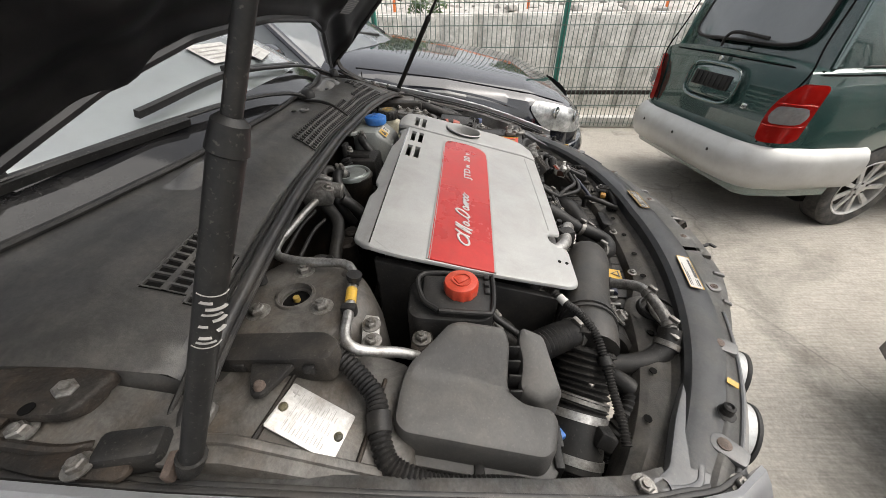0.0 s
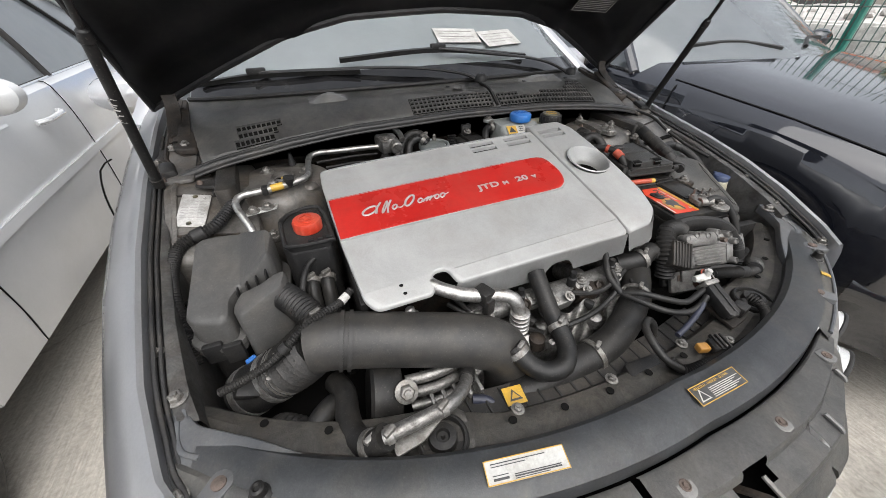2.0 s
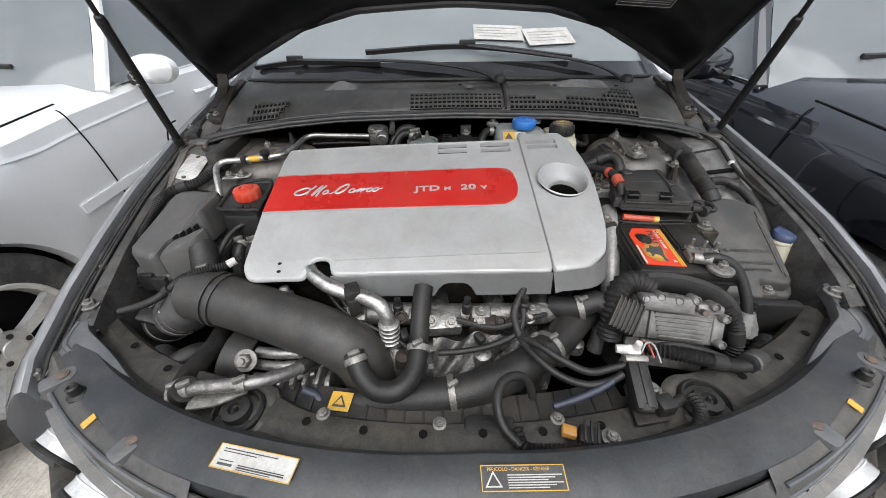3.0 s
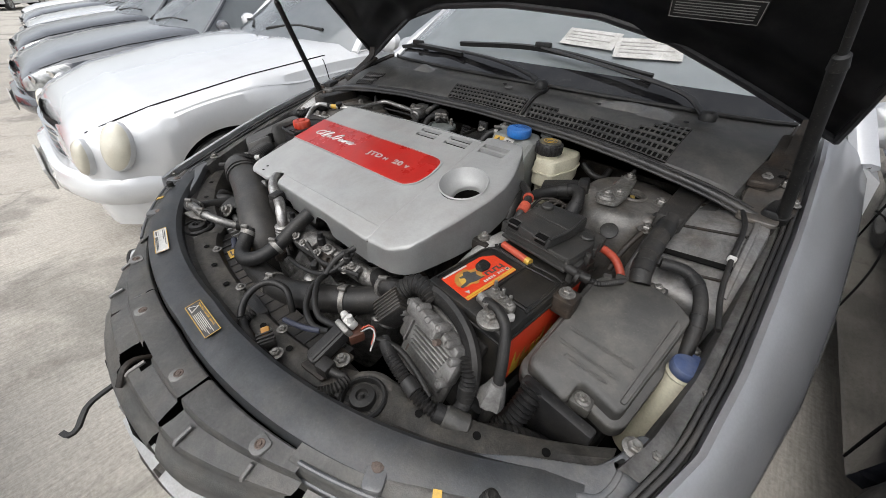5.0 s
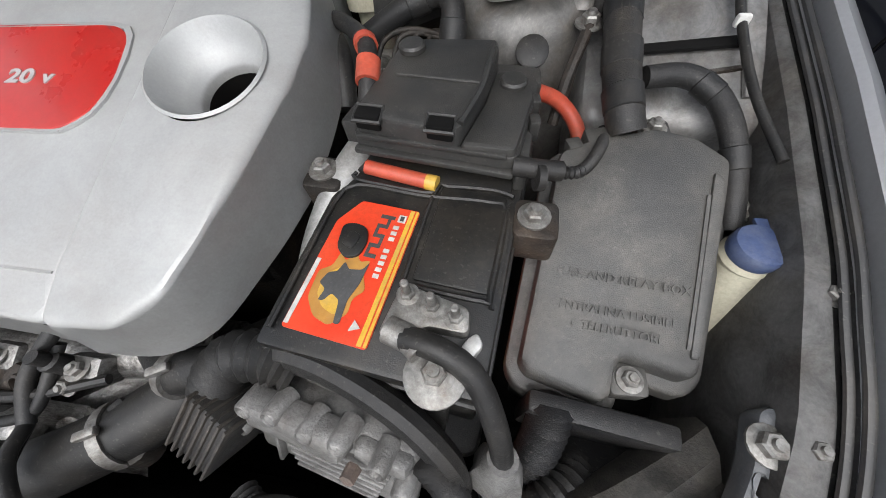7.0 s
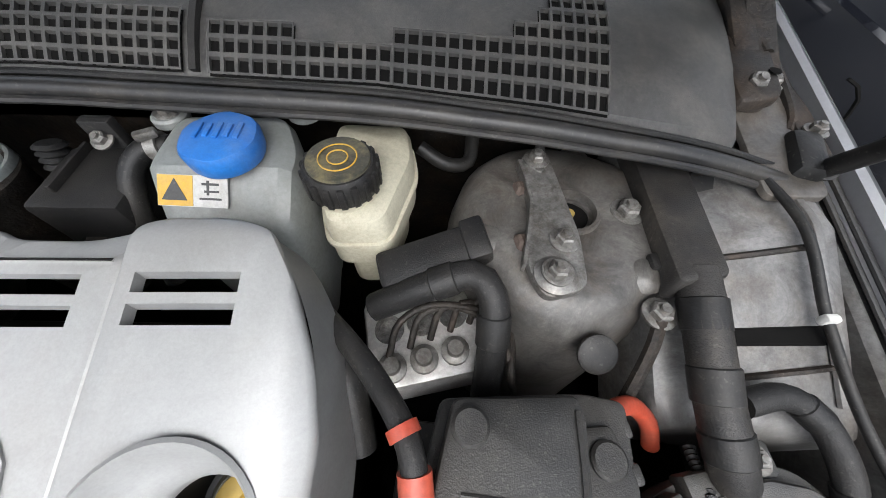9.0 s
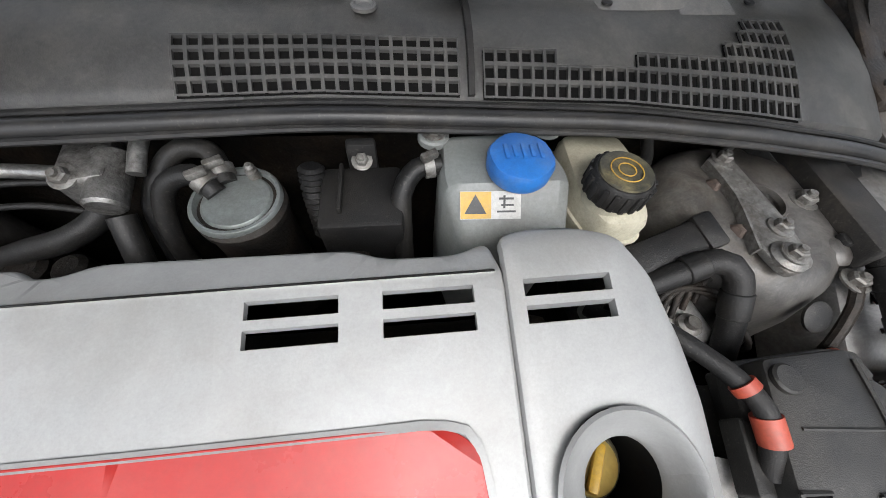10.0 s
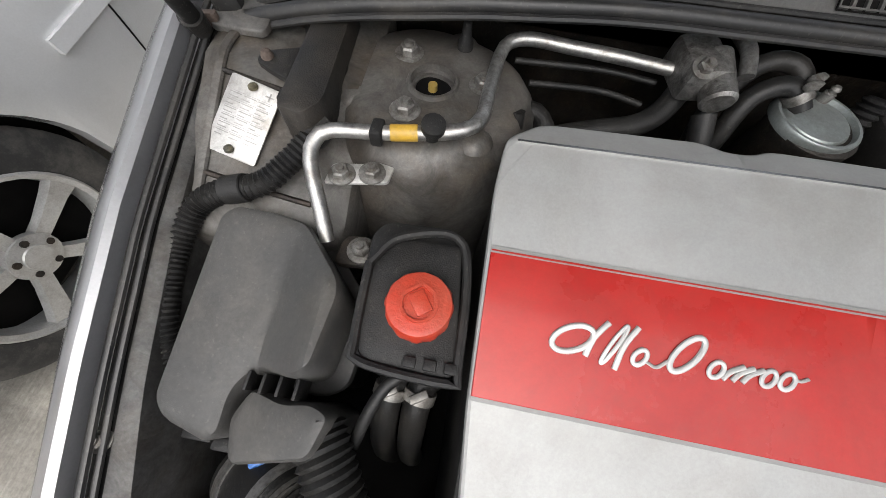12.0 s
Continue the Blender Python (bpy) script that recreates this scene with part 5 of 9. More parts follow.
wide = lambda k: Matrix.Diagonal((k, 1, 1, 1))
part("engine_lettering", text_mesh("JTD", 0.0215, on_cover(-0.095, -0.0655) @ wide(1.42), 0.0009, 1.08, 0.0007), M_LETTER, rp)
part("engine_lettering", text_mesh("M", 0.0140, on_cover(-0.035, -0.0655) @ wide(1.3), 0.0009, 1.0, 0.0006), M_LETTER, rp)
part("engine_lettering", text_mesh("20", 0.0215, on_cover(0.0, -0.0655) @ wide(1.40), 0.0009, 1.05, 0.0007), M_LETTER, rp)
part("engine_lettering", text_mesh("v", 0.0200, on_cover(0.042, -0.0655) @ wide(1.3), 0.0009, 1.0, 0.0006), M_LETTER, rp)


# pale ornament where the maker's mark stands: slanting ellipses and strokes only
def on_red(x, y):
    x, y = -0.349 + x, -0.0605 + y
    return Vector((x, y, dome(x, y) + 0.0034))


def stroke(pts, r, taper=1.0):
    return tube([on_red(*p) for p in pts], r, 8, flat=0.5, step=0.0015, r_end=r * taper)


def oval(cx, cy, rx, ry, r, slant=0.45):
    return stroke([(cx + rx * cos(a) + slant * ry * sin(a), cy + ry * sin(a)) for a in lin(0, 2 * pi, 25)], r)


orn = part("ornament", oval(0.016, 0.011, 0.0135, 0.0100, 0.0024, 0.7), M_LETTER, rp, "pale ornament of slanting ovals and strokes on the red panel")
lean = lambda x, h0, h1, r: stroke([(x - 0.010, h0), (x - 0.004, (h0 + h1) * 0.55), (x + 0.006, h1)], r)
for bm in (lean(0.036, 0.0, 0.0265, 0.0024), oval(0.047, 0.0115, 0.0026, 0.0145, 0.0017, 0.6), lean(0.058, -0.006, 0.0265, 0.0023), oval(0.066, 0.0055, 0.0046, 0.0055, 0.0020), stroke([(0.071, 0.003), (0.078, 0.0005), (0.086, 0.006)], 0.0014),
           oval(0.100, 0.0130, 0.0085, 0.0130, 0.0024, 0.7), oval(0.121, 0.0058, 0.0048, 0.0056, 0.0019), lean(0.135, 0.0, 0.011, 0.0020), lean(0.142, 0.0, 0.011, 0.0020), lean(0.149, 0.0, 0.011, 0.0020), oval(0.158, 0.0058, 0.0046, 0.0056, 0.0019), oval(0.171, 0.0058, 0.0048, 0.0056, 0.0019), stroke([(0.175, 0.009), (0.180, 0.0075), (0.186, 0.0100)], 0.0013)):
    part("ornament_stroke", bm, M_LETTER, orn)

# ---- engine below the cover ----
eng = thing("engine", "grimy cast aluminium diesel engine block", "engine", (-0.05, -0.05, 0.3))
part("block", box((-0.06, -0.02, 0.62), (0.62, 0.30, 0.50), 0.02), M_DARKMETAL, eng)
part("cylinder_head", box((-0.06, -0.06, 0.885), (0.60, 0.24, 0.07), 0.012, (12, 0, 0)), M_PLASTIC, eng, "black cylinder head cover")
part("end_housing", slab(rounded([(-0.40, -0.22), (-0.385, -0.22), (-0.385, 0.10), (-0.40, 0.10)], 0.005), 0.70, 0.962, 0.003, fz=lambda x, y: 0.25 * y), M_PLASTIC, eng)
mani = part("intake_manifold", tube([(-0.22, -0.262, 0.845), (-0.05, -0.275, 0.848), (0.05, -0.272, 0.842), (0.15, -0.262, 0.835), (0.19, -0.235, 0.82)], 0.021, 14), M_CAST, eng, "cast aluminium manifold rail, oily")
for x in (-0.17, -0.06, 0.05, 0.14):
    part("runner", tube([(x, -0.268, 0.842), (x + 0.01, -0.235, 0.83), (x + 0.01, -0.19, 0.81)], 0.020, 12), M_CAST, mani)
    part("flange", box((x - 0.025, -0.282, 0.853), (0.036, 0.026, 0.03), 0.005, (20, 0, 0)), M_CAST, mani)
    bolt(mani, (x - 0.025, -0.287, 0.868), 0.007)
for x in (-0.12, 0.0, 0.10):
    part("sensor", lathe([(0, 0.009), (0.018, 0.009), (0.020, 0.006), (0.032, 0.006)], (x, -0.285, 0.866), None, 12), M_PLASTIC, mani)
part("lower_casting", slab(rounded([(-0.26, -0.335), (-0.1, -0.35), (0.08, -0.345), (0.18, -0.31), (0.2, -0.2), (-0.3, -0.2)], 0.03), 0.60, 0.785, 0.02, fz=lambda x, y: 0.02 * sin(x * 40) + 0.015 * sin(y * 60 + x * 30)), M_CAST, eng, "oily cast aluminium engine front")
for k in range(10):
    x, y = -0.2 + 0.045 * k, -0.30 - 0.02 * ((k * 7) % 3)
    part("boss", lathe([(0, 0.017), (0.02, 0.015), (0.024, 0.008)], (x, y, 0.775 + 0.012 * (k % 3)), None, 12), M_CAST if k % 2 else M_DARKMETAL, eng)
# alternator / pulley group
part("pulley", lathe([(-0.025, 0.055), (-0.02, 0.058), (0.02, 0.058), (0.025, 0.05), (0.018, 0.03), (0.018, 0.001)], (-0.400, -0.316, 0.785), Vector((-1, 0.15, 0.2)).to_track_quat("Z", "Y").to_matrix(), 32), M_RUBBER, eng, "black ribbed belt pulley")
alt = part("alternator", lathe([(-0.06, 0.045), (-0.055, 0.055), (-0.02, 0.056), (0.03, 0.054), (0.05, 0.05), (0.055, 0.03)], (-0.29, -0.35, 0.735), Vector((1, 0.05, 0.0)).to_track_quat("Z", "Y").to_matrix(), 28), M_CAST, eng, "cast aluminium compressor housing")
for k in range(5):
    part("alternator_fin", box((-0.33 + 0.02 * k, -0.350, 0.797), (0.007, 0.075, 0.03), 0.002), M_CAST, alt)
bolt(eng, (-0.368, -0.354, 0.832), 0.012, (0, -0.7, 0.7))

part("sensor_body", lathe([(0, 0.010), (0.012, 0.010), (0.013, 0.013), (0.022, 0.013), (0.023, 0.009), (0.034, 0.0085), (0.036, 0.006)], (-0.318, -0.262, 0.868), Vector((-0.2, 0.3, 1)).to_track_quat("Z", "Y").to_matrix(), 14), M_ALU, eng, "bright sensor in the head")
part("rail_clip", box((-0.196, -0.279, 0.906), (0.026, 0.032, 0.030), 0.004, (0, 0, 20)), M_PLASTIC, eng, "black pipe clip")
part("side_clip", box((-0.192, -0.292, 0.890), (0.020, 0.014, 0.034), 0.003, (0, 0, 20)), M_PLASTIC, eng)
for x, y, z, r in ((-0.115, -0.292, 0.862, 0.011), (-0.20, -0.288, 0.853, 0.012), (0.058, -0.300, 0.855, 0.010)):
    part("port", lathe([(0, r), (0.010, r), (0.011, r * 0.75), (0.006, r * 0.6), (0.006, 0.001)], (x, y, z), Vector((0, -0.7, 0.7)).to_track_quat("Z", "Y").to_matrix(), 18), M_DARKMETAL, eng)
part("mount_block", box((-0.045, -0.295, 0.850), (0.070, 0.040, 0.036), 0.006, (18, 0, 4)), M_CAST, eng)
part("mount_block", box((0.028, -0.298, 0.846), (0.050, 0.030, 0.030), 0.005, (18, 0, -6)), M_DARKMETAL, eng)
for x, y, z in ((-0.062, -0.312, 0.872), (-0.028, -0.314, 0.871), (0.02, -0.31, 0.866), (0.108, -0.30, 0.862)):
    bolt(eng, (x, y, z), 0.0065, (0, -0.5, 0.85))
part("foil_shield", sheet(lambda x, v: Vector((x, -0.315 - 0.055 * v, 0.835 - 0.07 * v + 0.010 * sin(x * 55 + v * 3) + 0.006 * sin(x * 120 + v * 9))), lin(-0.06, 0.14, 40), lin(0, 1, 12), 0.002), M_CAST, eng, "crumpled grimy heat shield foil")
for k in range(4):
    part("wiring_clip", box((-0.24 + 0.13 * k, -0.322 + 0.01 * (k % 2), 0.838), (0.014, 0.020, 0.016), 0.003, (10, 0, 20 * k)), M_PLASTIC, eng)
part("wire", tube([(-0.25, -0.245, 0.875), (-0.22, -0.275, 0.862), (-0.17, -0.30, 0.848), (-0.13, -0.315, 0.835), (-0.09, -0.33, 0.81)], 0.0045, 8), M_RUBBER, eng)
part("wire", tube([(-0.235, -0.24, 0.88), (-0.20, -0.283, 0.85), (-0.16, -0.31, 0.835), (-0.145, -0.34, 0.80)], 0.0050, 8), M_RUBBER, eng)
part("wire", tube([(-0.02, -0.31, 0.872), (0.04, -0.318, 0.86), (0.09, -0.31, 0.865), (0.14, -0.29, 0.86)], 0.0048, 8), M_RUBBER, eng)
# compressor lines and alternator slots low at the front
for k in range(3):
    part("compressor_line", tube([(-0.362, -0.330 - 0.016 * k, 0.822 - 0.012 * k), (-0.315, -0.338 - 0.016 * k, 0.826 - 0.012 * k), (-0.262, -0.330 - 0.014 * k, 0.818 - 0.010 * k)], 0.0095 - 0.001 * k, 10), M_CAST, eng)
for k in range(5):
    part("vent_slot", box((-0.235 + 0.013 * k, -0.392, 0.748), (0.006, 0.030, 0.022), 0.0015, (20, 0, 0)), M_CAST if k % 2 else M_DARKMETAL, eng)

# ---- hoses and pipes ----
def hose(name, pts, r, m, label, cat="hose", clamps=(), **kw):
    h = put(name, tube(pts, r, 16 if r > 0.015 else 12, **kw), m, label, cat)
    L = spline(pts, 0.01)
    for c in clamps:
        i = min(len(L) - 2, max(1, int(c * (len(L) - 1))))
        d = (L[i + 1] - L[i - 1]).normalized()
        cl = part("clamp", cyl(L[i] - d * 0.005, L[i] + d * 0.005, r + 0.0025, None, 20), M_STEEL, h, "steel hose clamp")
        part("clamp_screw", box(L[i] + Vector((0, -0.003, r + 0.005)), (0.018, 0.008, 0.008), 0.002, (0, 0, 30)), M_STEEL, cl)
    return h


intake = hose("intake_hose", [(-0.484, -0.251, 0.884), (-0.455, -0.258, 0.887), (-0.40, -0.270, 0.877), (-0.32, -0.295, 0.866), (-0.245, -0.322, 0.858), (-0.197, -0.338, 0.838), (-0.175, -0.344, 0.795), (-0.17, -0.342, 0.72)], 0.0455, M_INTAKE, "fat matt black intake hose across the engine front", step=0.012)
for c in (0.13, 0.17):
    L = spline([(-0.484, -0.251, 0.884), (-0.455, -0.258, 0.887), (-0.40, -0.270, 0.877)], 0.004)
    i = int(c * 4 * len(L)) % len(L)
    d = (L[min(i + 1, len(L) - 1)] - L[i - 1]).normalized()
    part("bead", cyl(L[i] - d * 0.003, L[i] + d * 0.003, 0.0485, None, 28), M_INTAKE, intake)
hose("bellows_hose", [(-0.480, -0.252, 0.883), (-0.499, -0.246, 0.863), (-0.519, -0.241, 0.844), (-0.548, -0.231, 0.821)], 0.041, M_RUBBER, "ribbed black rubber intake bellows", clamps=(0.95,), rib=0.007, pitch=0.0095)
hose("bellows_hose", [(-0.520, -0.145, 0.915), (-0.507, -0.165, 0.915), (-0.490, -0.192, 0.912), (-0.476, -0.215, 0.906), (-0.464, -0.234, 0.898)], 0.0225, M_RUBBER, "short ribbed rubber hose from the air box", clamps=(0.9,), rib=0.0030, pitch=0.0065)
ma, mb = Vector((-0.548, -0.231, 0.821)), Vector((-0.618, -0.212, 0.772))
md = (mb - ma).normalized()
maf = put("airflow_meter", cyl(ma, mb, 0.0425, None, 28, bev=0.004), M_PLASTIC, "black airflow meter housing with steel bands", "sensor")
for k in (0.06, 0.72):
    c = ma.lerp(mb, k)
    bd_ = part("band", cyl(c, c + md * 0.012, 0.0446, None, 28), M_ALU, maf, "bright steel band")
    part("band_screw", box(c + md * 0.006 + Vector((0.0, -0.030, 0.034)), (0.016, 0.010, 0.010), 0.002, (20, 30, 0)), M_STEEL, bd_)
part("name_label", box((0, 0, 0), (0.016, 0.030, 0.001), 0, m4=Matrix.Translation(ma.lerp(mb, 0.45) + Vector((0.020, 0.002, 0.0385))) @ pose(0, 0, 0, 0, 35, 0)), M_LABEL, maf)
part("sensor_box", box(ma.lerp(mb, 0.5) + Vector((-0.012, -0.030, 0.034)), (0.036, 0.026, 0.024), 0.004, (25, 30, 0)), M_PLASTIC, maf)
part("blue_plug", box((-0.592, -0.192, 0.828), (0.018, 0.010, 0.011), 0.003, (0, 0, 30)), M_BLUE, maf)
hose("chrome_pipe", [(-0.285, -0.222, 0.926), (-0.268, -0.246, 0.922), (-0.235, -0.268, 0.914), (-0.196, -0.279, 0.906), (-0.166, -0.289, 0.904), (-0.146, -0.299, 0.896), (-0.136, -0.307, 0.872), (-0.133, -0.311, 0.84), (-0.130, -0.315, 0.79), (-0.128, -0.318, 0.74)], 0.0125, M_ALU, "bare aluminium coolant pipe, stained", "pipe")
for k in range(5):
    z = 0.862 - 0.009 * k
    put("pipe_ferrule", lathe([(0, 0.0145), (0.002, 0.0185), (0.005, 0.0185), (0.007, 0.0145)], (-0.1345, -0.309 - 0.001 * k, z), None, 20), M_ALU, "crimped aluminium ferrule on a coolant pipe", "fitting", "pipe ferrules")
hose("u_shaped_hose", [(-0.184, -0.365, 0.862), (-0.17, -0.392, 0.842), (-0.145, -0.412, 0.832), (-0.112, -0.414, 0.835), (-0.088, -0.385, 0.843), (-0.082, -0.335, 0.862), (-0.08, -0.30, 0.884), (-0.075, -0.262, 0.905)], 0.0165, M_RUBBER, "bent black rubber coolant hose with spring clamps", clamps=(0.05, 0.62))
hose("boost_hose", [(-0.20, -0.40, 0.772), (-0.10, -0.402, 0.79), (-0.01, -0.398, 0.80), (0.07, -0.375, 0.815), (0.15, -0.325, 0.82), (0.205, -0.275, 0.825), (0.245, -0.235, 0.815), (0.27, -0.20, 0.79), (0.275, -0.17, 0.74)], 0.029, M_RUBBER, "wide black boost hose along the radiator", clamps=(0.3, 0.62), step=0.014)
hose("grey_pipe", [(0.285, -0.245, 0.70), (0.295, -0.22, 0.80), (0.302, -0.17, 0.875), (0.318, -0.10, 0.915), (0.335, -0.04, 0.925)], 0.0175, M_TUBE, "dull grey metal pipe beside the battery", "pipe")
hose("elbow_hose", [(0.16, -0.255, 0.845), (0.205, -0.275, 0.86), (0.235, -0.268, 0.868), (0.265, -0.285, 0.862)], 0.020, M_RUBBER, "short dark elbow hose", clamps=(0.5,))
hose("radiator_hose", [(-0.470, -0.262, 0.79), (-0.458, -0.30, 0.803), (-0.460, -0.355, 0.813), (-0.452, -0.390, 0.822), (-0.436, -0.413, 0.838), (-0.416, -0.420, 0.858)], 0.0185, M_RUBBER, "black radiator hose curving behind the headlamp", clamps=(0.93,))
hose("radiator_hose", [(-0.53, -0.36, 0.79), (-0.505, -0.335, 0.805), (-0.48, -0.31, 0.80), (-0.468, -0.29, 0.76)], 0.017, M_RUBBER, "black coolant hose under the intake hose")
hose("power_steering_pipe", [(-0.420, -0.4205, 0.859), (-0.39, -0.421, 0.863), (-0.345, -0.418, 0.863), (-0.315, -0.412, 0.861), (-0.292, -0.396, 0.850), (-0.272, -0.372, 0.835)], 0.0100, M_CAST, "aluminium pipe with a crimped end, stained", "pipe", clamps=(0.12, 0.5))
hose("power_steering_hose", [(-0.272, -0.372, 0.835), (-0.262, -0.352, 0.825), (-0.262, -0.34, 0.79)], 0.013, M_RUBBER, "short black rubber hose end")
put("pipe_bracket", slab(rounded([(-0.41, -0.446), (-0.37, -0.440), (-0.330, -0.418), (-0.37, -0.412), (-0.41, -0.424)], 0.006), 0.843, 0.847, 0.001), M_STEEL, "zinc-plated steel pipe bracket, stained", "bracket")
hose("blue_hose", [(-0.27, -0.39, 0.80), (-0.245, -0.40, 0.795), (-0.23, -0.42, 0.78), (-0.225, -0.425, 0.74)], 0.008, mat("dark_blue_rubber", (0.016, 0.018, 0.030), (0.026, 0.030, 0.048), 0.5, scale=10), "dark blue rubber hose")
put("taped_end", cyl((-0.4285, -0.2195, 0.928), (-0.417, -0.211, 0.931), 0.0075, 0.0070, 14), M_LABEL, "white taped end of a cable conduit", "tape")
hose("breather_hose", [(-0.408, -0.203, 0.933), (-0.429, -0.220, 0.928), (-0.455, -0.236, 0.931), (-0.490, -0.250, 0.925), (-0.520, -0.259, 0.905), (-0.552, -0.264, 0.886), (-0.590, -0.267, 0.872), (-0.622, -0.266, 0.862)], 0.0062, M_PLASTIC, "corrugated black cable conduit over the intake hose", "cable conduit", rib=0.002, pitch=0.004)
put("conduit_tape", cyl((-0.516, -0.258, 0.908), (-0.526, -0.2605, 0.901), 0.0095, None, 16), M_RUBBER, "black tape round a cable conduit", "tape")
hose("ribbed_elbow_hose", [(0.328, -0.262, 0.895), (0.306, -0.258, 0.905), (0.28, -0.262, 0.905), (0.262, -0.278, 0.888), (0.255, -0.298, 0.862), (0.252, -0.312, 0.82)], 0.0185, M_RUBBER, "ribbed black elbow hose beside the control unit", rib=0.004, pitch=0.008)
hose("vacuum_hose", [(-0.05, -0.345, 0.83), (0.0, -0.345, 0.835), (0.05, -0.335, 0.84), (0.09, -0.32, 0.86), (0.10, -0.27, 0.885)], 0.0052, M_RUBBER, "thin black vacuum hose")
hose("vacuum_hose", [(0.085, -0.335, 0.855), (0.105, -0.36, 0.868), (0.14, -0.39, 0.865), (0.175, -0.405, 0.858), (0.21, -0.402, 0.862), (0.237, -0.398, 0.868)], 0.0058, M_RUBBER, "thin black hose to the solenoid valve")
hose("vacuum_hose", [(0.085, -0.335, 0.855), (0.098, -0.37, 0.858), (0.13, -0.405, 0.852), (0.17, -0.42, 0.848), (0.205, -0.418, 0.855), (0.222, -0.412, 0.862)], 0.0058, M_RUBBER, "thin black hose to the solenoid valve")
hose("vacuum_hose", [(0.085, -0.335, 0.855), (0.08, -0.30, 0.875), (0.10, -0.265, 0.895), (0.11, -0.24, 0.905)], 0.0065, M_RUBBER, "thin black hose rising under the cover")
hose("overflow_hose", [(0.054, -0.498, 0.838), (0.034, -0.478, 0.852), (0.030, -0.45, 0.866), (0.042, -0.425, 0.87), (0.068, -0.412, 0.862), (0.085, -0.415, 0.845), (0.092, -0.42, 0.82)], 0.0065, M_RUBBER, "looped thin black overflow hose")

# ---- air box, expansion tank ----
ab = thing("air_box", "matt black plastic air filter box, dusty", "air filter", (-0.6, -0.05, 0.7))
AB = [(-0.515, -0.037), (-0.574, 0.025), (-0.605, 0.030), (-0.646, 0.031), (-0.659, 0.018), (-0.665, -0.145), (-0.653, -0.160), (-0.612, -0.172), (-0.600, -0.164), (-0.599, -0.128), (-0.582, -0.108), (-0.538, -0.112), (-0.522, -0.104)]
ab_low = lambda x, y: 0.950 + 0.22 * y
ab_ramp = lambda x: max(0.0, min(1.0, (x + 0.583) / 0.055))
ab_top = lambda x, y: ab_low(x, y) + ab_ramp(x) * max(0.0, 0.984 + 0.06 * y - ab_low(x, y))
ab_cuts = [('x', -0.583 + 0.0092 * k) for k in range(7)] + [('y', -0.16 + 0.04 * k) for k in range(5)]
part("lid", slab(rounded(AB, 0.016, 5), -0.075, 0.0, 0.010, fz=ab_top, cuts=ab_cuts), M_AIRBOX, ab)
part("rim", slab(rounded(inset(ccw(AB), -0.006), 0.016, 5), -0.060, -0.050, 0.003, fz=ab_low), M_AIRBOX, ab)
part("rim", slab(rounded(inset(ccw(AB), -0.005), 0.016, 5), -0.074, -0.065, 0.003, fz=ab_low), M_AIRBOX, ab)
part("lower_box", slab(rounded(inset(ccw(AB), 0.003), 0.016, 5), -0.33, -0.066, 0.004, fz=ab_low), M_PLASTIC, ab)
part("inlet_duct", slab(rounded([(-0.522, -0.125), (-0.502, -0.132), (-0.512, -0.165), (-0.584, -0.183), (-0.597, -0.150), (-0.583, -0.123), (-0.548, -0.130)], 0.009, 4), -0.14, 0.0, 0.009, fz=lambda x, y: 0.945 + 0.42 * (x + 0.53) + 0.10 * (y + 0.14)), M_AIRBOX, ab)
for k in range(4):
    part("rib", box((-0.536 - 0.017 * k, -0.119, 0.935 - 0.008 * k), (0.003, 0.016, 0.03), 0.0008), M_PLASTIC, ab)
for c in ((-0.612, -0.178, 0.845), (-0.640, -0.172, 0.85), (-0.671, -0.07, 0.87)):
    part("clip", box(c, (0.03, 0.012, 0.04), 0.003), M_PLASTIC, ab)

tk = thing("coolant_expansion_tank", "black plastic tank lid with a faded red cap", "coolant tank", (-0.455, -0.02, 0.8))
TK = [(-0.508, 0.020), (-0.496, 0.033), (-0.434, 0.036), (-0.424, 0.022), (-0.412, -0.075), (-0.420, -0.098), (-0.490, -0.094), (-0.502, -0.08), (-0.507, -0.02)]
rise = lambda x, y: 0.11 * (y + 0.095) + 0.004
part("tank", slab(rounded(TK, 0.010, 4), 0.74, 0.954, 0.008, fz=rise), M_PLASTIC, tk)
LID = [(-0.500, -0.014), (-0.478, 0.012), (-0.425, 0.014), (-0.415, -0.085), (-0.421, -0.096), (-0.488, -0.092), (-0.497, -0.078)]
part("lid", slab(rounded(LID, 0.008, 4), 0.952, 0.965, 0.004, fz=rise), M_PLASTIC, tk)
part("lid_rim", tube([(*p, 0.966 + rise(*p)) for p in LID + LID[:1]], 0.004, 8), M_PLASTIC, tk)
knurl = lambda k, h: 1 + 0.028 * (1 if (k // 2) % 2 == 0 else 0) * (0.004 < h < 0.0225)
cap = part("cap", lathe([(0, 0.022), (0.004, 0.0245), (0.006, 0.0258), (0.022, 0.0258), (0.0255, 0.0248), (0.027, 0.021), (0.0265, 0.001)], (-0.452, -0.0455, 0.968), None, 48, wob=knurl), M_CAPRED, tk, "faded red screw cap")
part("cap_arrow", ribbon([(-0.452 + 0.85 * x, -0.0455 + 0.85 * y, 0.9955) for x, y in ((0, 0.017), (-0.015, 0.004), (-0.012, -0.012), (0.003, -0.017), (0.015, -0.008), (0.012, 0.010), (0, 0.017))], 0.0025, 0.003, step=0.004), M_CAPRED, cap)
part("cap_tab", box((-0.451, -0.0455, 0.9955), (0.013, 0.018, 0.003), 0.001, (0, 0, 35)), M_CAPRED, cap)
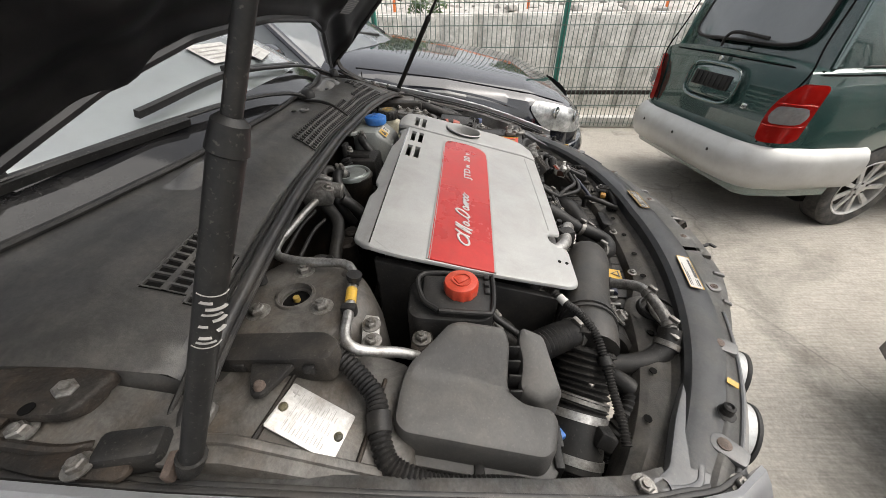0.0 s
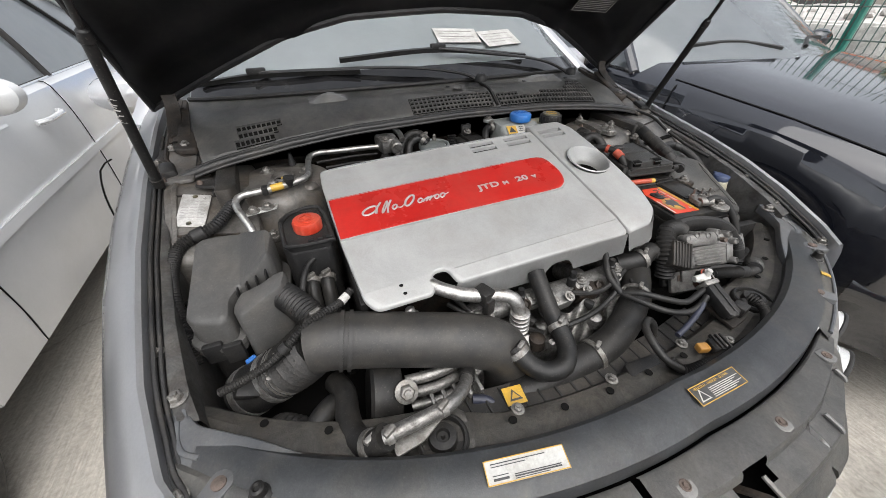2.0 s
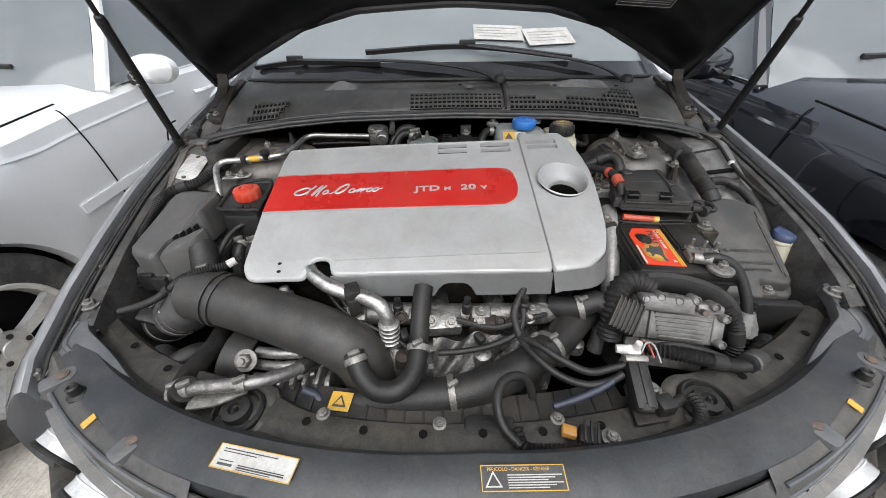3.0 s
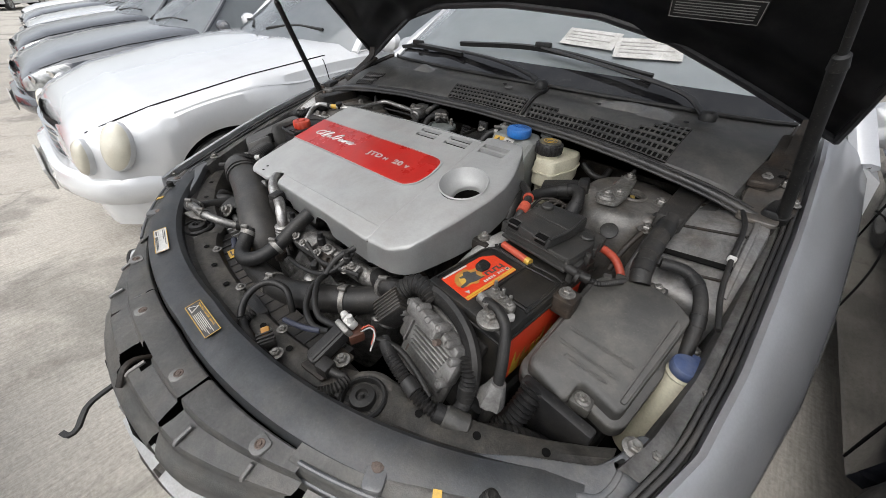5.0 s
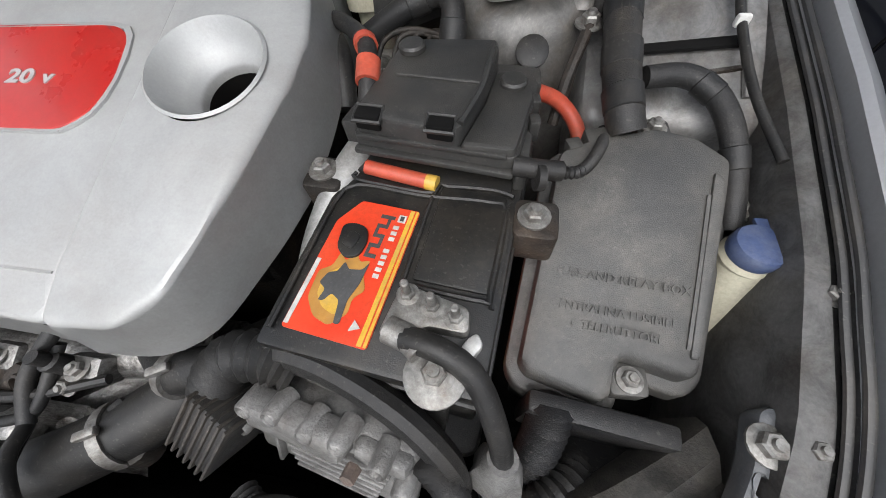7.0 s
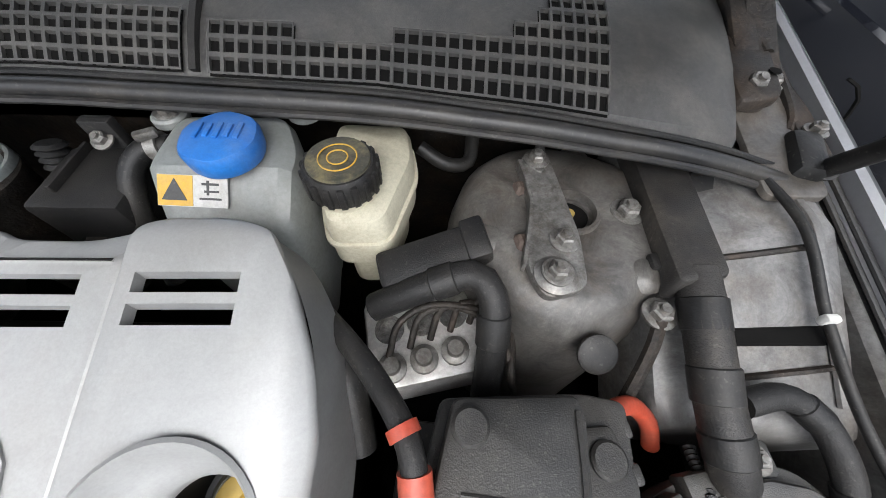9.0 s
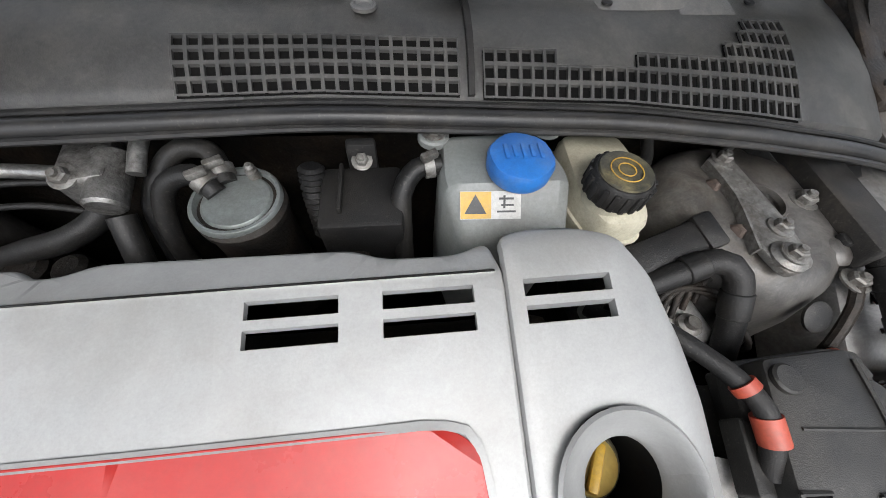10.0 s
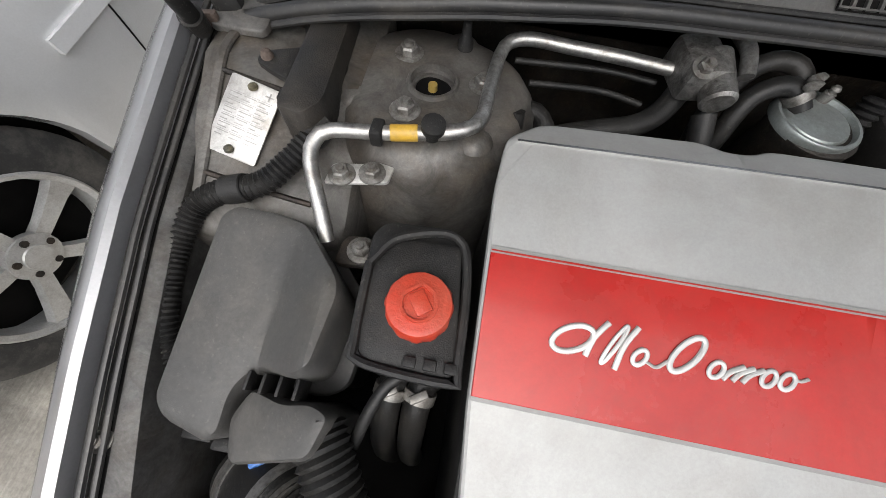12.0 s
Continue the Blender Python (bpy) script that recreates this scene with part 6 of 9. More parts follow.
part("neck", cyl((-0.453, -0.044, 0.955), (-0.453, -0.044, 0.972), 0.024, None, 24), M_PLASTIC, tk)
part("lid_tab", box((-0.452, 0.023, 0.955), (0.022, 0.006, 0.006), 0.001), M_PLASTIC, tk)
part("mount_ear", slab(rounded([(-0.545, -0.008), (-0.503, -0.004), (-0.503, 0.024), (-0.54, 0.026)], 0.01), 0.932, 0.940, 0.003), M_DARKMETAL, tk)
bolt(tk, (-0.520, 0.010, 0.940), 0.009)
for k in range(3):
    part("lid_rib", box((-0.452 + 0.016 * k, -0.086, 0.972), (0.010, 0.008, 0.006), 0.001), M_PLASTIC, tk)
for k, x in enumerate((-0.465, -0.437)):
    hose("coolant_hose", [(x, -0.088, 0.895), (x - 0.004, -0.105, 0.892), (x - 0.006, -0.13, 0.87), (x - 0.006, -0.16, 0.80), (x, -0.18, 0.68)], 0.0135, M_RUBBER, "black coolant hose dropping from the tank", clamps=(0.12,))
hose("thin_coolant_hose", [(-0.452, -0.090, 0.935), (-0.468, -0.102, 0.93), (-0.48, -0.125, 0.92), (-0.49, -0.155, 0.90)], 0.0055, M_RUBBER, "thin black hose at the tank front")

# ---- battery, cover box, control unit, fuse box ----
BROT = -6
BM = pose(0.402, -0.125, 0.928, 0, 0, BROT)
on_bat = lambda x, y, z=0.0: BM @ Vector((x, y, z))
bt = thing("battery", "black car battery with a red and yellow label", "battery", (0.402, -0.125, 0.74))
part("case", box((0, 0, 0), (0.163, 0.270, 0.175), 0.006, m4=BM @ Matrix.Translation((0, 0, -0.0975))), M_BATT, bt)
part("lid", box((0, 0, 0), (0.169, 0.276, 0.022), 0.005, m4=BM @ Matrix.Translation((0, 0, -0.011))), M_BATT, bt)
part("lid_flange", box((0, 0, 0), (0.174, 0.281, 0.006), 0.002, m4=BM @ Matrix.Translation((0, 0, -0.021))), M_BATT, bt)
part("lid_panel", box((0, 0, 0), (0.058, 0.094, 0.004), 0.0018, m4=BM @ Matrix.Translation((0.044, -0.018, 0.001))), M_BATT, bt)
part("lid_panel", box((0, 0, 0), (0.150, 0.040, 0.004), 0.0018, m4=BM @ Matrix.Translation((0.0, 0.052, 0.001))), M_BATT, bt)
for L in ([(-0.076, -0.125), (-0.076, -0.01), (-0.068, 0.012), (-0.050, 0.017), (0.0, 0.0155), (0.058, 0.020), (0.076, 0.010), (0.078, -0.075)], [(0.008, -0.068), (0.009, 0.022), (0.020, 0.030), (0.060, 0.034), (0.078, 0.030)], [(-0.070, 0.030), (-0.066, 0.022), (0.0, 0.019), (0.010, 0.024)], [(0.012, -0.070), (0.070, -0.070), (0.074, -0.062), (0.074, 0.024)]):
    part("lid_ridge", tube([on_bat(x, y, 0.002) for x, y in L], 0.0022, 6), M_BATT, bt)
LB = BM @ pose(-0.033, -0.062, 0, 0, 0, -1.5)
lb = part("label", slab(rounded([(-0.034, -0.061), (0.034, -0.061), (0.034, 0.061), (-0.020, 0.061), (-0.034, 0.036)], 0.003), 0.0003, 0.0013, 0, M=LB), M_BLABEL, bt, "red label with yellow stripes and a black drawing, torn")
LM = LB @ Matrix.Translation((0, 0, 0.0016)) @ Matrix.Diagonal((0.9, 1, 1, 1))
part("yellow_stripe", bars([(0.0290, 0, 0.0042, 0.120), (0.0345, 0, 0.0026, 0.120)], LM), M_YELLOW, lb)
part("white_strip", bars([(-0.0372, -0.03, 0.004, 0.056)], LM), M_LABEL, lb)
part("flame", slab(rounded([(-0.028, -0.035), (-0.016, -0.048), (0.000, -0.052), (0.012, -0.040), (0.010, -0.028), (0.018, -0.020), (0.010, -0.006), (0.012, 0.006), (0.002, 0.002), (-0.004, 0.014), (-0.010, 0.000), (-0.018, 0.008), (-0.020, -0.006), (-0.030, -0.012)], 0.004), 0, 0.0003, 0, M=LM), M_AMBER, lb)
part("flame_core", slab(rounded([(-0.022, -0.030), (-0.012, -0.040), (0.002, -0.044), (0.006, -0.030), (0.010, -0.018), (0.002, -0.006), (-0.010, -0.004), (-0.022, -0.014)], 0.004), 0.0003, 0.0005, 0, M=LM), M_YELLOW, lb)
part("animal_mark", slab(rounded([(-0.024, -0.022), (-0.016, -0.026), (-0.018, -0.036), (-0.013, -0.035), (-0.009, -0.028), (0.000, -0.032), (0.004, -0.050), (0.009, -0.049), (0.007, -0.030), (0.011, -0.016), (0.012, 0.004), (0.008, -0.004), (-0.004, -0.006), (-0.010, 0.000), (-0.013, -0.010), (-0.020, -0.012)], 0.0025), 0.0005, 0.0009, 0, M=LM), M_INK, lb)
part("torn_patch", slab(rounded([(-0.028, 0.032), (-0.024, 0.010), (-0.012, 0.002), (0.000, 0.006), (0.002, 0.022), (-0.004, 0.034), (-0.018, 0.036)], 0.006), 0.0005, 0.003, 0.001, M=LM), M_BATT, lb, "black torn patch")
part("patch_peak", slab(rounded([(-0.021, 0.014), (-0.008, 0.010), (-0.005, 0.024), (-0.016, 0.028)], 0.004), 0.003, 0.0045, 0.0008, M=LM), M_BATT, lb)
for row in [(0.003, 0.010 + 0.0098 * k, 0.011 + 0.003 * (k == 4), 0.0036) for k in range(5)] + [(0.003 + 0.008 * (k % 2), 0.0148 + 0.0098 * k, 0.003, 0.006) for k in range(4)]:
    part("maker_mark", bars([row], LM), M_INK, lb)
for k in (0, 1, 2, 3, 4, 6, 7, 8):
    part("type_mark", bars([(0.0185, -0.006 + 0.0058 * k, 0.0055, 0.0036)], LM), M_LABEL, lb)
part("info_mark", bars([(0.020, 0.050, 0.0075, 0.0075)], LM), M_LABEL, lb)
part("info_symbol", bars([(0.022, 0.050, 0.0035, 0.0045)], LM @ Matrix.Translation((0, 0, 0.0004))), M_INK, lb)
part("triangle_mark", slab([(0.018, -0.052), (0.027, -0.048), (0.020, -0.043)], 0.0003, 0.0006, 0, M=LM), M_LABEL, lb)
part("side_label", box((0, 0, 0), (0.0012, 0.22, 0.11), 0, m4=BM @ Matrix.Translation((0.0822, -0.01, -0.09))), M_BLABEL, bt)
for k in range(7):
    fx = -0.085 + 0.028 * k
    part("side_flame", slab(rounded([(fx, -0.052), (fx + 0.024, -0.052), (fx + 0.026, -0.01 - 0.014 * (k % 2)), (fx + 0.014, -0.028), (fx + 0.008, 0.012 - 0.01 * (k % 3)), (fx + 0.002, -0.02)], 0.004), 0, 0.0004, 0, M=BM @ Matrix.Translation((0.0830, -0.01, -0.09)) @ pose(0, 0, 0, 90, 0, 90)), M_AMBER if k % 2 else M_YELLOW, bt)
part("strip_end", tube([on_bat(0.000, 0.0287, 0.006), on_bat(0.010, 0.0277, 0.006)], 0.0074, 10), M_YELLOW, bt)
part("vent_strip", tube([on_bat(-0.060, 0.0350, 0.006), on_bat(0.004, 0.0282, 0.006)], 0.0070, 10), M_ORANGE, bt, "orange-red vent strip")
tm = part("terminal_clamp", slab(rounded([(0.006, -0.114), (0.010, -0.082), (0.020, -0.074), (0.064, -0.081), (0.067, -0.100), (0.036, -0.101), (0.030, -0.114)], 0.006), 0.002, 0.013, 0.003, M=BM), M_STEEL, bt, "grey metal terminal clamp")
for x, y in ((0.0186, -0.0815), (0.038, -0.086), (0.0555, -0.0905)):
    bolt(tm, on_bat(x, y, 0.012), 0.0055)
    part("stud", lathe([(0.006, 0.0032), (0.020, 0.0030), (0.021, 0.002)], on_bat(x, y, 0.012), None, 10), M_STEEL, tm)
part("clamp_barrel", tube([on_bat(0.012, -0.108, 0.010), on_bat(0.030, -0.112, 0.011), on_bat(0.040, -0.118, 0.012)], 0.010, 12), M_STEEL, tm)
part("terminal_disc", lathe([(0, 0.021), (0.005, 0.021), (0.007, 0.018), (0.007, 0.001)], on_bat(0.0507, -0.1284, 0.001), None, 24), M_STEEL, tm)
bolt(tm, on_bat(0.0507, -0.1284, 0.007), 0.0085)
part("lug_tab", slab(rounded([(0.060, -0.118), (0.068, -0.121), (0.078, -0.104), (0.072, -0.096), (0.066, -0.102)], 0.004), 0.004, 0.012, 0.002, M=BM), M_PLATE, tm, "pale grey plastic tab")
hose("earth_cable", [on_bat(0.026, -0.112, 0.012), on_bat(0.046, -0.114, 0.017), (0.462, -0.254, 0.936), (0.479, -0.275, 0.908), (0.490, -0.296, 0.868), (0.493, -0.312, 0.82), (0.488, -0.325, 0.77)], 0.0088, M_RUBBER, "thick black battery cable", "cable")
put("cable_tape", lathe([(0, 0.012), (0.010, 0.015), (0.026, 0.020), (0.040, 0.022), (0.042, 0.017)], (0.491, -0.298, 0.866), Vector((-0.05, -0.30, -1)).to_track_quat("Z", "Y").to_matrix(), 16, wob=lambda k, h: 1 + 0.12 * sin(k * 2.1) * (h > 0.01)), M_ECU, "grey-white cloth tape on a cable end", "tape")
for c in ((0.305, -0.091, 0.930), (0.500, -0.122, 0.926)):
    cb = put("battery_clamp", slab(rounded([(c[0] - 0.018, c[1] - 0.020), (c[0] + 0.020, c[1] - 0.022), (c[0] + 0.022, c[1] + 0.018), (c[0] - 0.016, c[1] + 0.020)], 0.008), c[2] - 0.03, c[2] + 0.003, 0.004), M_DARKMETAL, "dark steel battery clamp with a bolt", "clamp", "battery clamps")
    bolt(cb, (c[0], c[1], c[2] + 0.003), 0.009)
put("battery_tray", slab(rounded([(0.290, -0.285), (0.475, -0.305), (0.510, 0.020), (0.320, 0.035)], 0.02), 0.70, 0.744, 0.01), M_PLASTIC, "black plastic battery tray", "tray")

bx = thing("terminal_cover", "black plastic fuse cover clipped over the battery terminal", "cover", (0.42, -0.04, 0.94))
part("body", slab(rounded([(0.360, 0.032), (0.468, 0.036), (0.500, 0.030), (0.494, -0.020), (0.480, -0.096), (0.338, -0.076), (0.340, -0.050)], 0.008), 0.949, 0.966, 0.004), M_TERMINAL, bx)
part("foot", slab(rounded([(0.364, 0.028), (0.466, 0.031), (0.486, 0.022), (0.478, -0.050), (0.356, -0.036)], 0.006), 0.9295, 0.951, 0.003), M_TERMINAL, bx)
part("side_bracket", slab(rounded([(0.478, -0.020), (0.496, -0.022), (0.491, -0.092), (0.481, -0.094)], 0.004), 0.914, 0.955, 0.003), M_TERMINAL, bx)
part("lid", slab(rounded([(0.368, 0.028), (0.455, 0.030), (0.458, 0.012), (0.449, -0.035), (0.434, -0.088), (0.402, -0.085), (0.344, -0.075), (0.346, -0.060)], 0.007), 0.960, 0.991, 0.005, fz=lambda x, y: 0.06 * y), M_TERMINAL, bx)
part("side_step", slab(rounded([(0.456, 0.012), (0.482, 0.014), (0.492, -0.020), (0.479, -0.093), (0.434, -0.090), (0.450, -0.035)], 0.006), 0.960, 0.973, 0.004), M_TERMINAL, bx)
for c in ((0.379, 0.010, 0.9915), (0.473, -0.008, 0.972)):
    part("boss", lathe([(0, 0.0125), (0.004, 0.0125), (0.006, 0.0105), (0.006, 0.001)], c, None, 20), M_TERMINAL, bx)
for x, y in ((0.358, -0.074), (0.419, -0.082)):
    # black box stands in for the shade inside a framed latch recess
    lt = part("latch", box((x, y, 0.981), (0.022, 0.014, 0.014), 0.002, (0, 0, -8)), M_BLACK, bx)
    part("latch_frame", tube([(x - 0.012, y + 0.009, 0.987), (x + 0.011, y + 0.007, 0.987), (x + 0.011, y - 0.009, 0.984), (x - 0.012, y - 0.007, 0.984), (x - 0.012, y + 0.009, 0.987)], 0.0020, 6, smooth_line=False), M_TERMINAL, lt)
part("front_rail", box((0.409, -0.0885, 0.952), (0.142, 0.008, 0.006), 0.002, (0, 0, -8)), M_TERMINAL, bx)
part("front_rail", box((0.408, -0.0855, 0.966), (0.130, 0.005, 0.005), 0.0015, (0, 0, -7)), M_TERMINAL, bx)
part("side_flap", slab(rounded([(0.326, -0.068), (0.342, -0.070), (0.352, -0.020), (0.340, -0.012)], 0.004), 0.950, 0.972, 0.003), M_TERMINAL, bx)
part("lid_crease", tube([(0.452, 0.020, 0.9925), (0.447, -0.036, 0.9890), (0.434, -0.081, 0.9862)], 0.0028, 6), M_TERMINAL, bx)
part("lid_crease", tube([(0.372, -0.026, 0.9895), (0.446, -0.034, 0.9890)], 0.0016, 6), M_TERMINAL, bx)
for k in range(3):
    part("hinge_lug", box((0.494, 0.012 - 0.028 * k, 0.955), (0.010, 0.014, 0.022), 0.003, (0, 0, 8)), M_TERMINAL, bx)
hose("red_cable", [(0.484, 0.014, 0.948), (0.502, 0.028, 0.940), (0.526, 0.033, 0.925), (0.546, 0.022, 0.906), (0.555, 0.006, 0.884)], 0.0080, M_ORANGE, "orange-red power cable to the fuse box", "cable")
hose("small_cable", [(0.478, -0.092, 0.956), (0.511, -0.092, 0.952), (0.535, -0.085, 0.949), (0.556, -0.045, 0.940), (0.568, 0.002, 0.918)], 0.0048, M_PLASTIC, "thin black corrugated cable looping to the fuse box", "cable", rib=0.0016, pitch=0.004)
pg_ = put("cable_plug", tube([(0.478, -0.092, 0.956), (0.500, -0.0925, 0.954), (0.518, -0.090, 0.951)], 0.0085, 10), M_PLASTIC, "black ribbed cable plug", "plug")
part("plug_collar", cyl((0.497, -0.102, 0.954), (0.503, -0.101, 0.953), 0.0105, None, 14), M_PLASTIC, pg_)
hose("starter_cable", [(0.262, 0.095, 0.975), (0.285, 0.072, 0.985), (0.312, 0.042, 0.992), (0.336, 0.008, 0.997), (0.345, -0.02, 0.993), (0.347, -0.055, 0.968)], 0.0085, M_PLASTIC, "black cable with orange tape", "cable")
for a, b in (((0.3345, 0.0105, 0.9970), (0.3380, 0.0035, 0.9965)), ((0.3440, -0.014, 0.9938), (0.3465, -0.034, 0.986))):
    put("orange_tape", cyl(a, b, 0.0108, None, 16), M_ORANGE, "band of orange tape on a cable", "tape", "orange cable tapes")

ecu = thing("engine_control_unit", "finned cast aluminium engine control unit, dusty", "control unit", (0.358, -0.31, 0.77))
EM = pose(0.358, -0.308, 0.836, 60, 0, -11)
EB = lambda size, x, y, z, bev=0.005, taper=1.0: box((0, 0, 0), size, bev, m4=EM @ Matrix.Translation((x, y, z)), taper=taper)
part("base_plate", EB((0.134, 0.138, 0.012), 0.0, -0.006, -0.012), M_ECU, ecu)
part("housing", EB((0.146, 0.078, 0.028), 0.002, 0.020, 0.004, 0.007, 0.95), M_ECU, ecu)
part("top_ledge", EB((0.090, 0.030, 0.022), -0.020, 0.050, 0.022, 0.006, 0.9), M_ECU, ecu)
part("top_ledge", EB((0.046, 0.018, 0.016), 0.048, 0.048, 0.018, 0.005, 0.9), M_ECU, ecu)
part("shoulder", EB((0.020, 0.052, 0.020), 0.066, 0.014, 0.012, 0.006), M_ECU, ecu)
part("shoulder", EB((0.018, 0.040, 0.016), -0.064, 0.028, 0.012, 0.005), M_ECU, ecu)
for k in range(6):
    part("fin", EB((0.092 - 0.004 * k, 0.0030, 0.008), 0.010, 0.032 - 0.0078 * k, 0.020, 0.0011), M_ECU, ecu)
part("fin_frame", EB((0.004, 0.050, 0.009), -0.042, 0.012, 0.020, 0.0015), M_ECU, ecu)
part("lower_step", EB((0.10, 0.028, 0.010), 0.006, -0.036, -0.003, 0.004), M_ECU, ecu)
part("type_plate", EB((0.022, 0.014, 0.001), -0.040, -0.040, -0.0045, 0), M_RUST, ecu)
for x, y in ((-0.058, 0.056), (-0.034, 0.062), (-0.006, 0.058), (0.020, 0.062), (0.050, 0.054), (0.068, 0.036), (-0.066, 0.030), (0.068, -0.008)):
    part("screw_boss", lathe([(-0.012, 0.0085), (0.010, 0.0075), (0.012, 0.006), (0.008, 0.0045), (0.008, 0.001)], EM @ Vector((x, y, 0.022)), EM.to_3x3(), 14), M_ECU, ecu)
part("rusty_screw", lathe([(0.0, 0.006), (0.010, 0.0055), (0.011, 0.003)], EM @ Vector((0.032, 0.044, 0.030)), EM.to_3x3(), 6), M_RUST, ecu)
part("back_plate", box((0, 0, 0), (0.158, 0.130, 0.012), 0.004, m4=EM @ Matrix.Translation((0.002, 0.004, -0.026))), M_PLASTIC, ecu)
CM = pose(0.268, -0.303, 0.866, 40, 12, -28)
part("connector", box((0, 0, 0), (0.044, 0.054, 0.050), 0.005, m4=CM), M_PLASTIC, ecu)
for k in range(7):
    part("connector_rib", box((0, 0, 0), (0.0026, 0.056, 0.052), 0.0008, m4=CM @ Matrix.Translation((-0.020 + 0.0066 * k, 0, 0.0015))), M_PLASTIC_D, ecu)
put("retaining_bar", tube([(0.290, -0.252, 0.900), (0.355, -0.260, 0.906), (0.412, -0.280, 0.900), (0.446, -0.302, 0.876), (0.455, -0.318, 0.83)], 0.012, 10, flat=1.6), M_PLASTIC, "black plastic frame behind the control unit", "frame")
cl1_ = hose("control_unit_loom", [(0.436, -0.305, 0.885), (0.454, -0.322, 0.862), (0.461, -0.338, 0.825), (0.452, -0.352, 0.785)], 0.011, M_PLASTIC, "corrugated black wiring loom", "wiring loom", rib=0.004, pitch=0.006)
cl2_ = hose("control_unit_loom", [(0.290, -0.352, 0.842), (0.325, -0.368, 0.850), (0.37, -0.380, 0.848), (0.41, -0.385, 0.840), (0.455, -0.380, 0.828), (0.485, -0.365, 0.815)], 0.010, M_PLASTIC, "corrugated black wiring loom along the panel", "wiring loom", rib=0.004, pitch=0.006)
hose("panel_cable", [(0.285, -0.362, 0.850), (0.33, -0.352, 0.850), (0.38, -0.360, 0.845), (0.42, -0.372, 0.835)], 0.0055, M_RUBBER, "thin black cable below the control unit", "cable")
part("tape_band", cyl((0.456, -0.3265, 0.852), (0.460, -0.336, 0.830), 0.0138, 0.0136, 16, bev=0.001), M_RUBBER, cl1_, "wound black cloth tape")
part("tape_band", cyl((0.378, -0.381, 0.847), (0.402, -0.3845, 0.842), 0.0128, 0.0126, 16, bev=0.001), M_RUBBER, cl2_, "wound black cloth tape")
pj_ = put("panel_plug", cyl((0.452, -0.378, 0.832), (0.486, -0.362, 0.818), 0.017, 0.019, 14, bev=0.003), M_FUSE, "grey cable plug beside the front panel", "plug")
part("plug_collar", cyl((0.440, -0.383, 0.836), (0.454, -0.377, 0.831), 0.0145, None, 14), M_PLASTIC, pj_)

fb = thing("fuse_box", "dusty dark grey fuse and relay box with embossed lettering", "fuse box", (0.58, -0.13, 0.75))
FP = [(0.522, -0.045), (0.545, -0.034), (0.605, -0.018), (0.640, -0.024), (0.670, -0.042), (0.667, -0.075), (0.648, -0.212), (0.640, -0.219), (0.588, -0.209), (0.581, -0.216), (0.578, -0.240), (0.570, -0.245), (0.508, -0.231), (0.501, -0.222), (0.514, -0.12)]
fz = lambda x, y: 0.42 * (y + 0.05) - 0.02 * (x - 0.58)
lid = part("lid", slab(rounded(FP, 0.007, 4), 0.905, 0.930, 0.006, fz=fz), M_FUSE, fb)
part("lid_ridge", ribbon([(x, y, 0.9305 + fz(x, y)) for x, y in ((0.650, -0.075), (0.643, -0.14), (0.636, -0.198))], 0.003, 0.0025), M_FUSE, lid)
part("lid_step", slab(rounded([(0.654, -0.055), (0.663, -0.062), (0.662, -0.085), (0.645, -0.205), (0.637, -0.205)], 0.004), 0.930, 0.933, 0.002, fz=fz), M_FUSE, lid)
part("rim", slab(rounded(inset(ccw(FP), -0.006), 0.012, 4), 0.888, 0.908, 0.003, fz=fz), M_FUSE, fb)
part("base", slab(rounded(inset(ccw(FP), 0.006), 0.010, 4), 0.72, 0.89, 0.003, fz=fz), M_PLASTIC, fb)
for body, x, y, s in (("FUSE AND RELAY BOX", 0.526, -0.151, 0.0108), ("CENTRALINA FUSIBILI", 0.523, -0.177, 0.0102), ("E TELERUTTORI", 0.541, -0.192, 0.0102)):
    T = Matrix.Translation((x, y, 0.9304 + fz(x, y))) @ pose(0, 0, 0, 22.8, 0, -4.6)
    part("embossed_lettering", text_mesh(body, s, T, 0.0006), M_FUSE, lid)
for c in ((0.595, -0.224, 0.846), (0.693, -0.063, 0.889), (0.610, -0.006, 0.930)):
    ear = part("lid_ear", slab(rounded([(c[0] - 0.016, c[1] - 0.014), (c[0] + 0.016, c[1] - 0.012), (c[0] + 0.015, c[1] + 0.014), (c[0] - 0.015, c[1] + 0.014)], 0.005), c[2] - 0.02, c[2], 0.002), M_FUSE, fb)
    bolt(ear, c, 0.0075)
part("side_wall", box((0.570, -0.258, 0.80), (0.12, 0.02, 0.10), 0.005, (0, 0, -6)), M_PLASTIC, fb)
part("rear_lug", box((0.560, -0.024, 0.925), (0.030, 0.020, 0.022), 0.003, (0, 0, 10)), M_FUSE, fb)
part("rear_lug", box((0.535, -0.036, 0.922), (0.014, 0.014, 0.026), 0.002, (0, 0, 20)), M_FUSE, fb)
hose("fuse_box_loom", [(0.532, -0.250, 0.845), (0.530, -0.268, 0.825), (0.522, -0.295, 0.79), (0.500, -0.322, 0.765), (0.47, -0.345, 0.75)], 0.017, M_PLASTIC, "corrugated black loom below the fuse box", "wiring loom", rib=0.006, pitch=0.008)

wb = thing("washer_bottle", "cream plastic washer bottle neck with a blue-grey cap", "washer bottle", (0.68, -0.13, 0.7))
part("neck", tube([(0.689, -0.114, 0.892), (0.690, -0.120, 0.862), (0.690, -0.136, 0.80), (0.682, -0.155, 0.72)], 0.0195, 18, r_end=0.028), M_BEIGE, wb, "translucent cream filler neck")
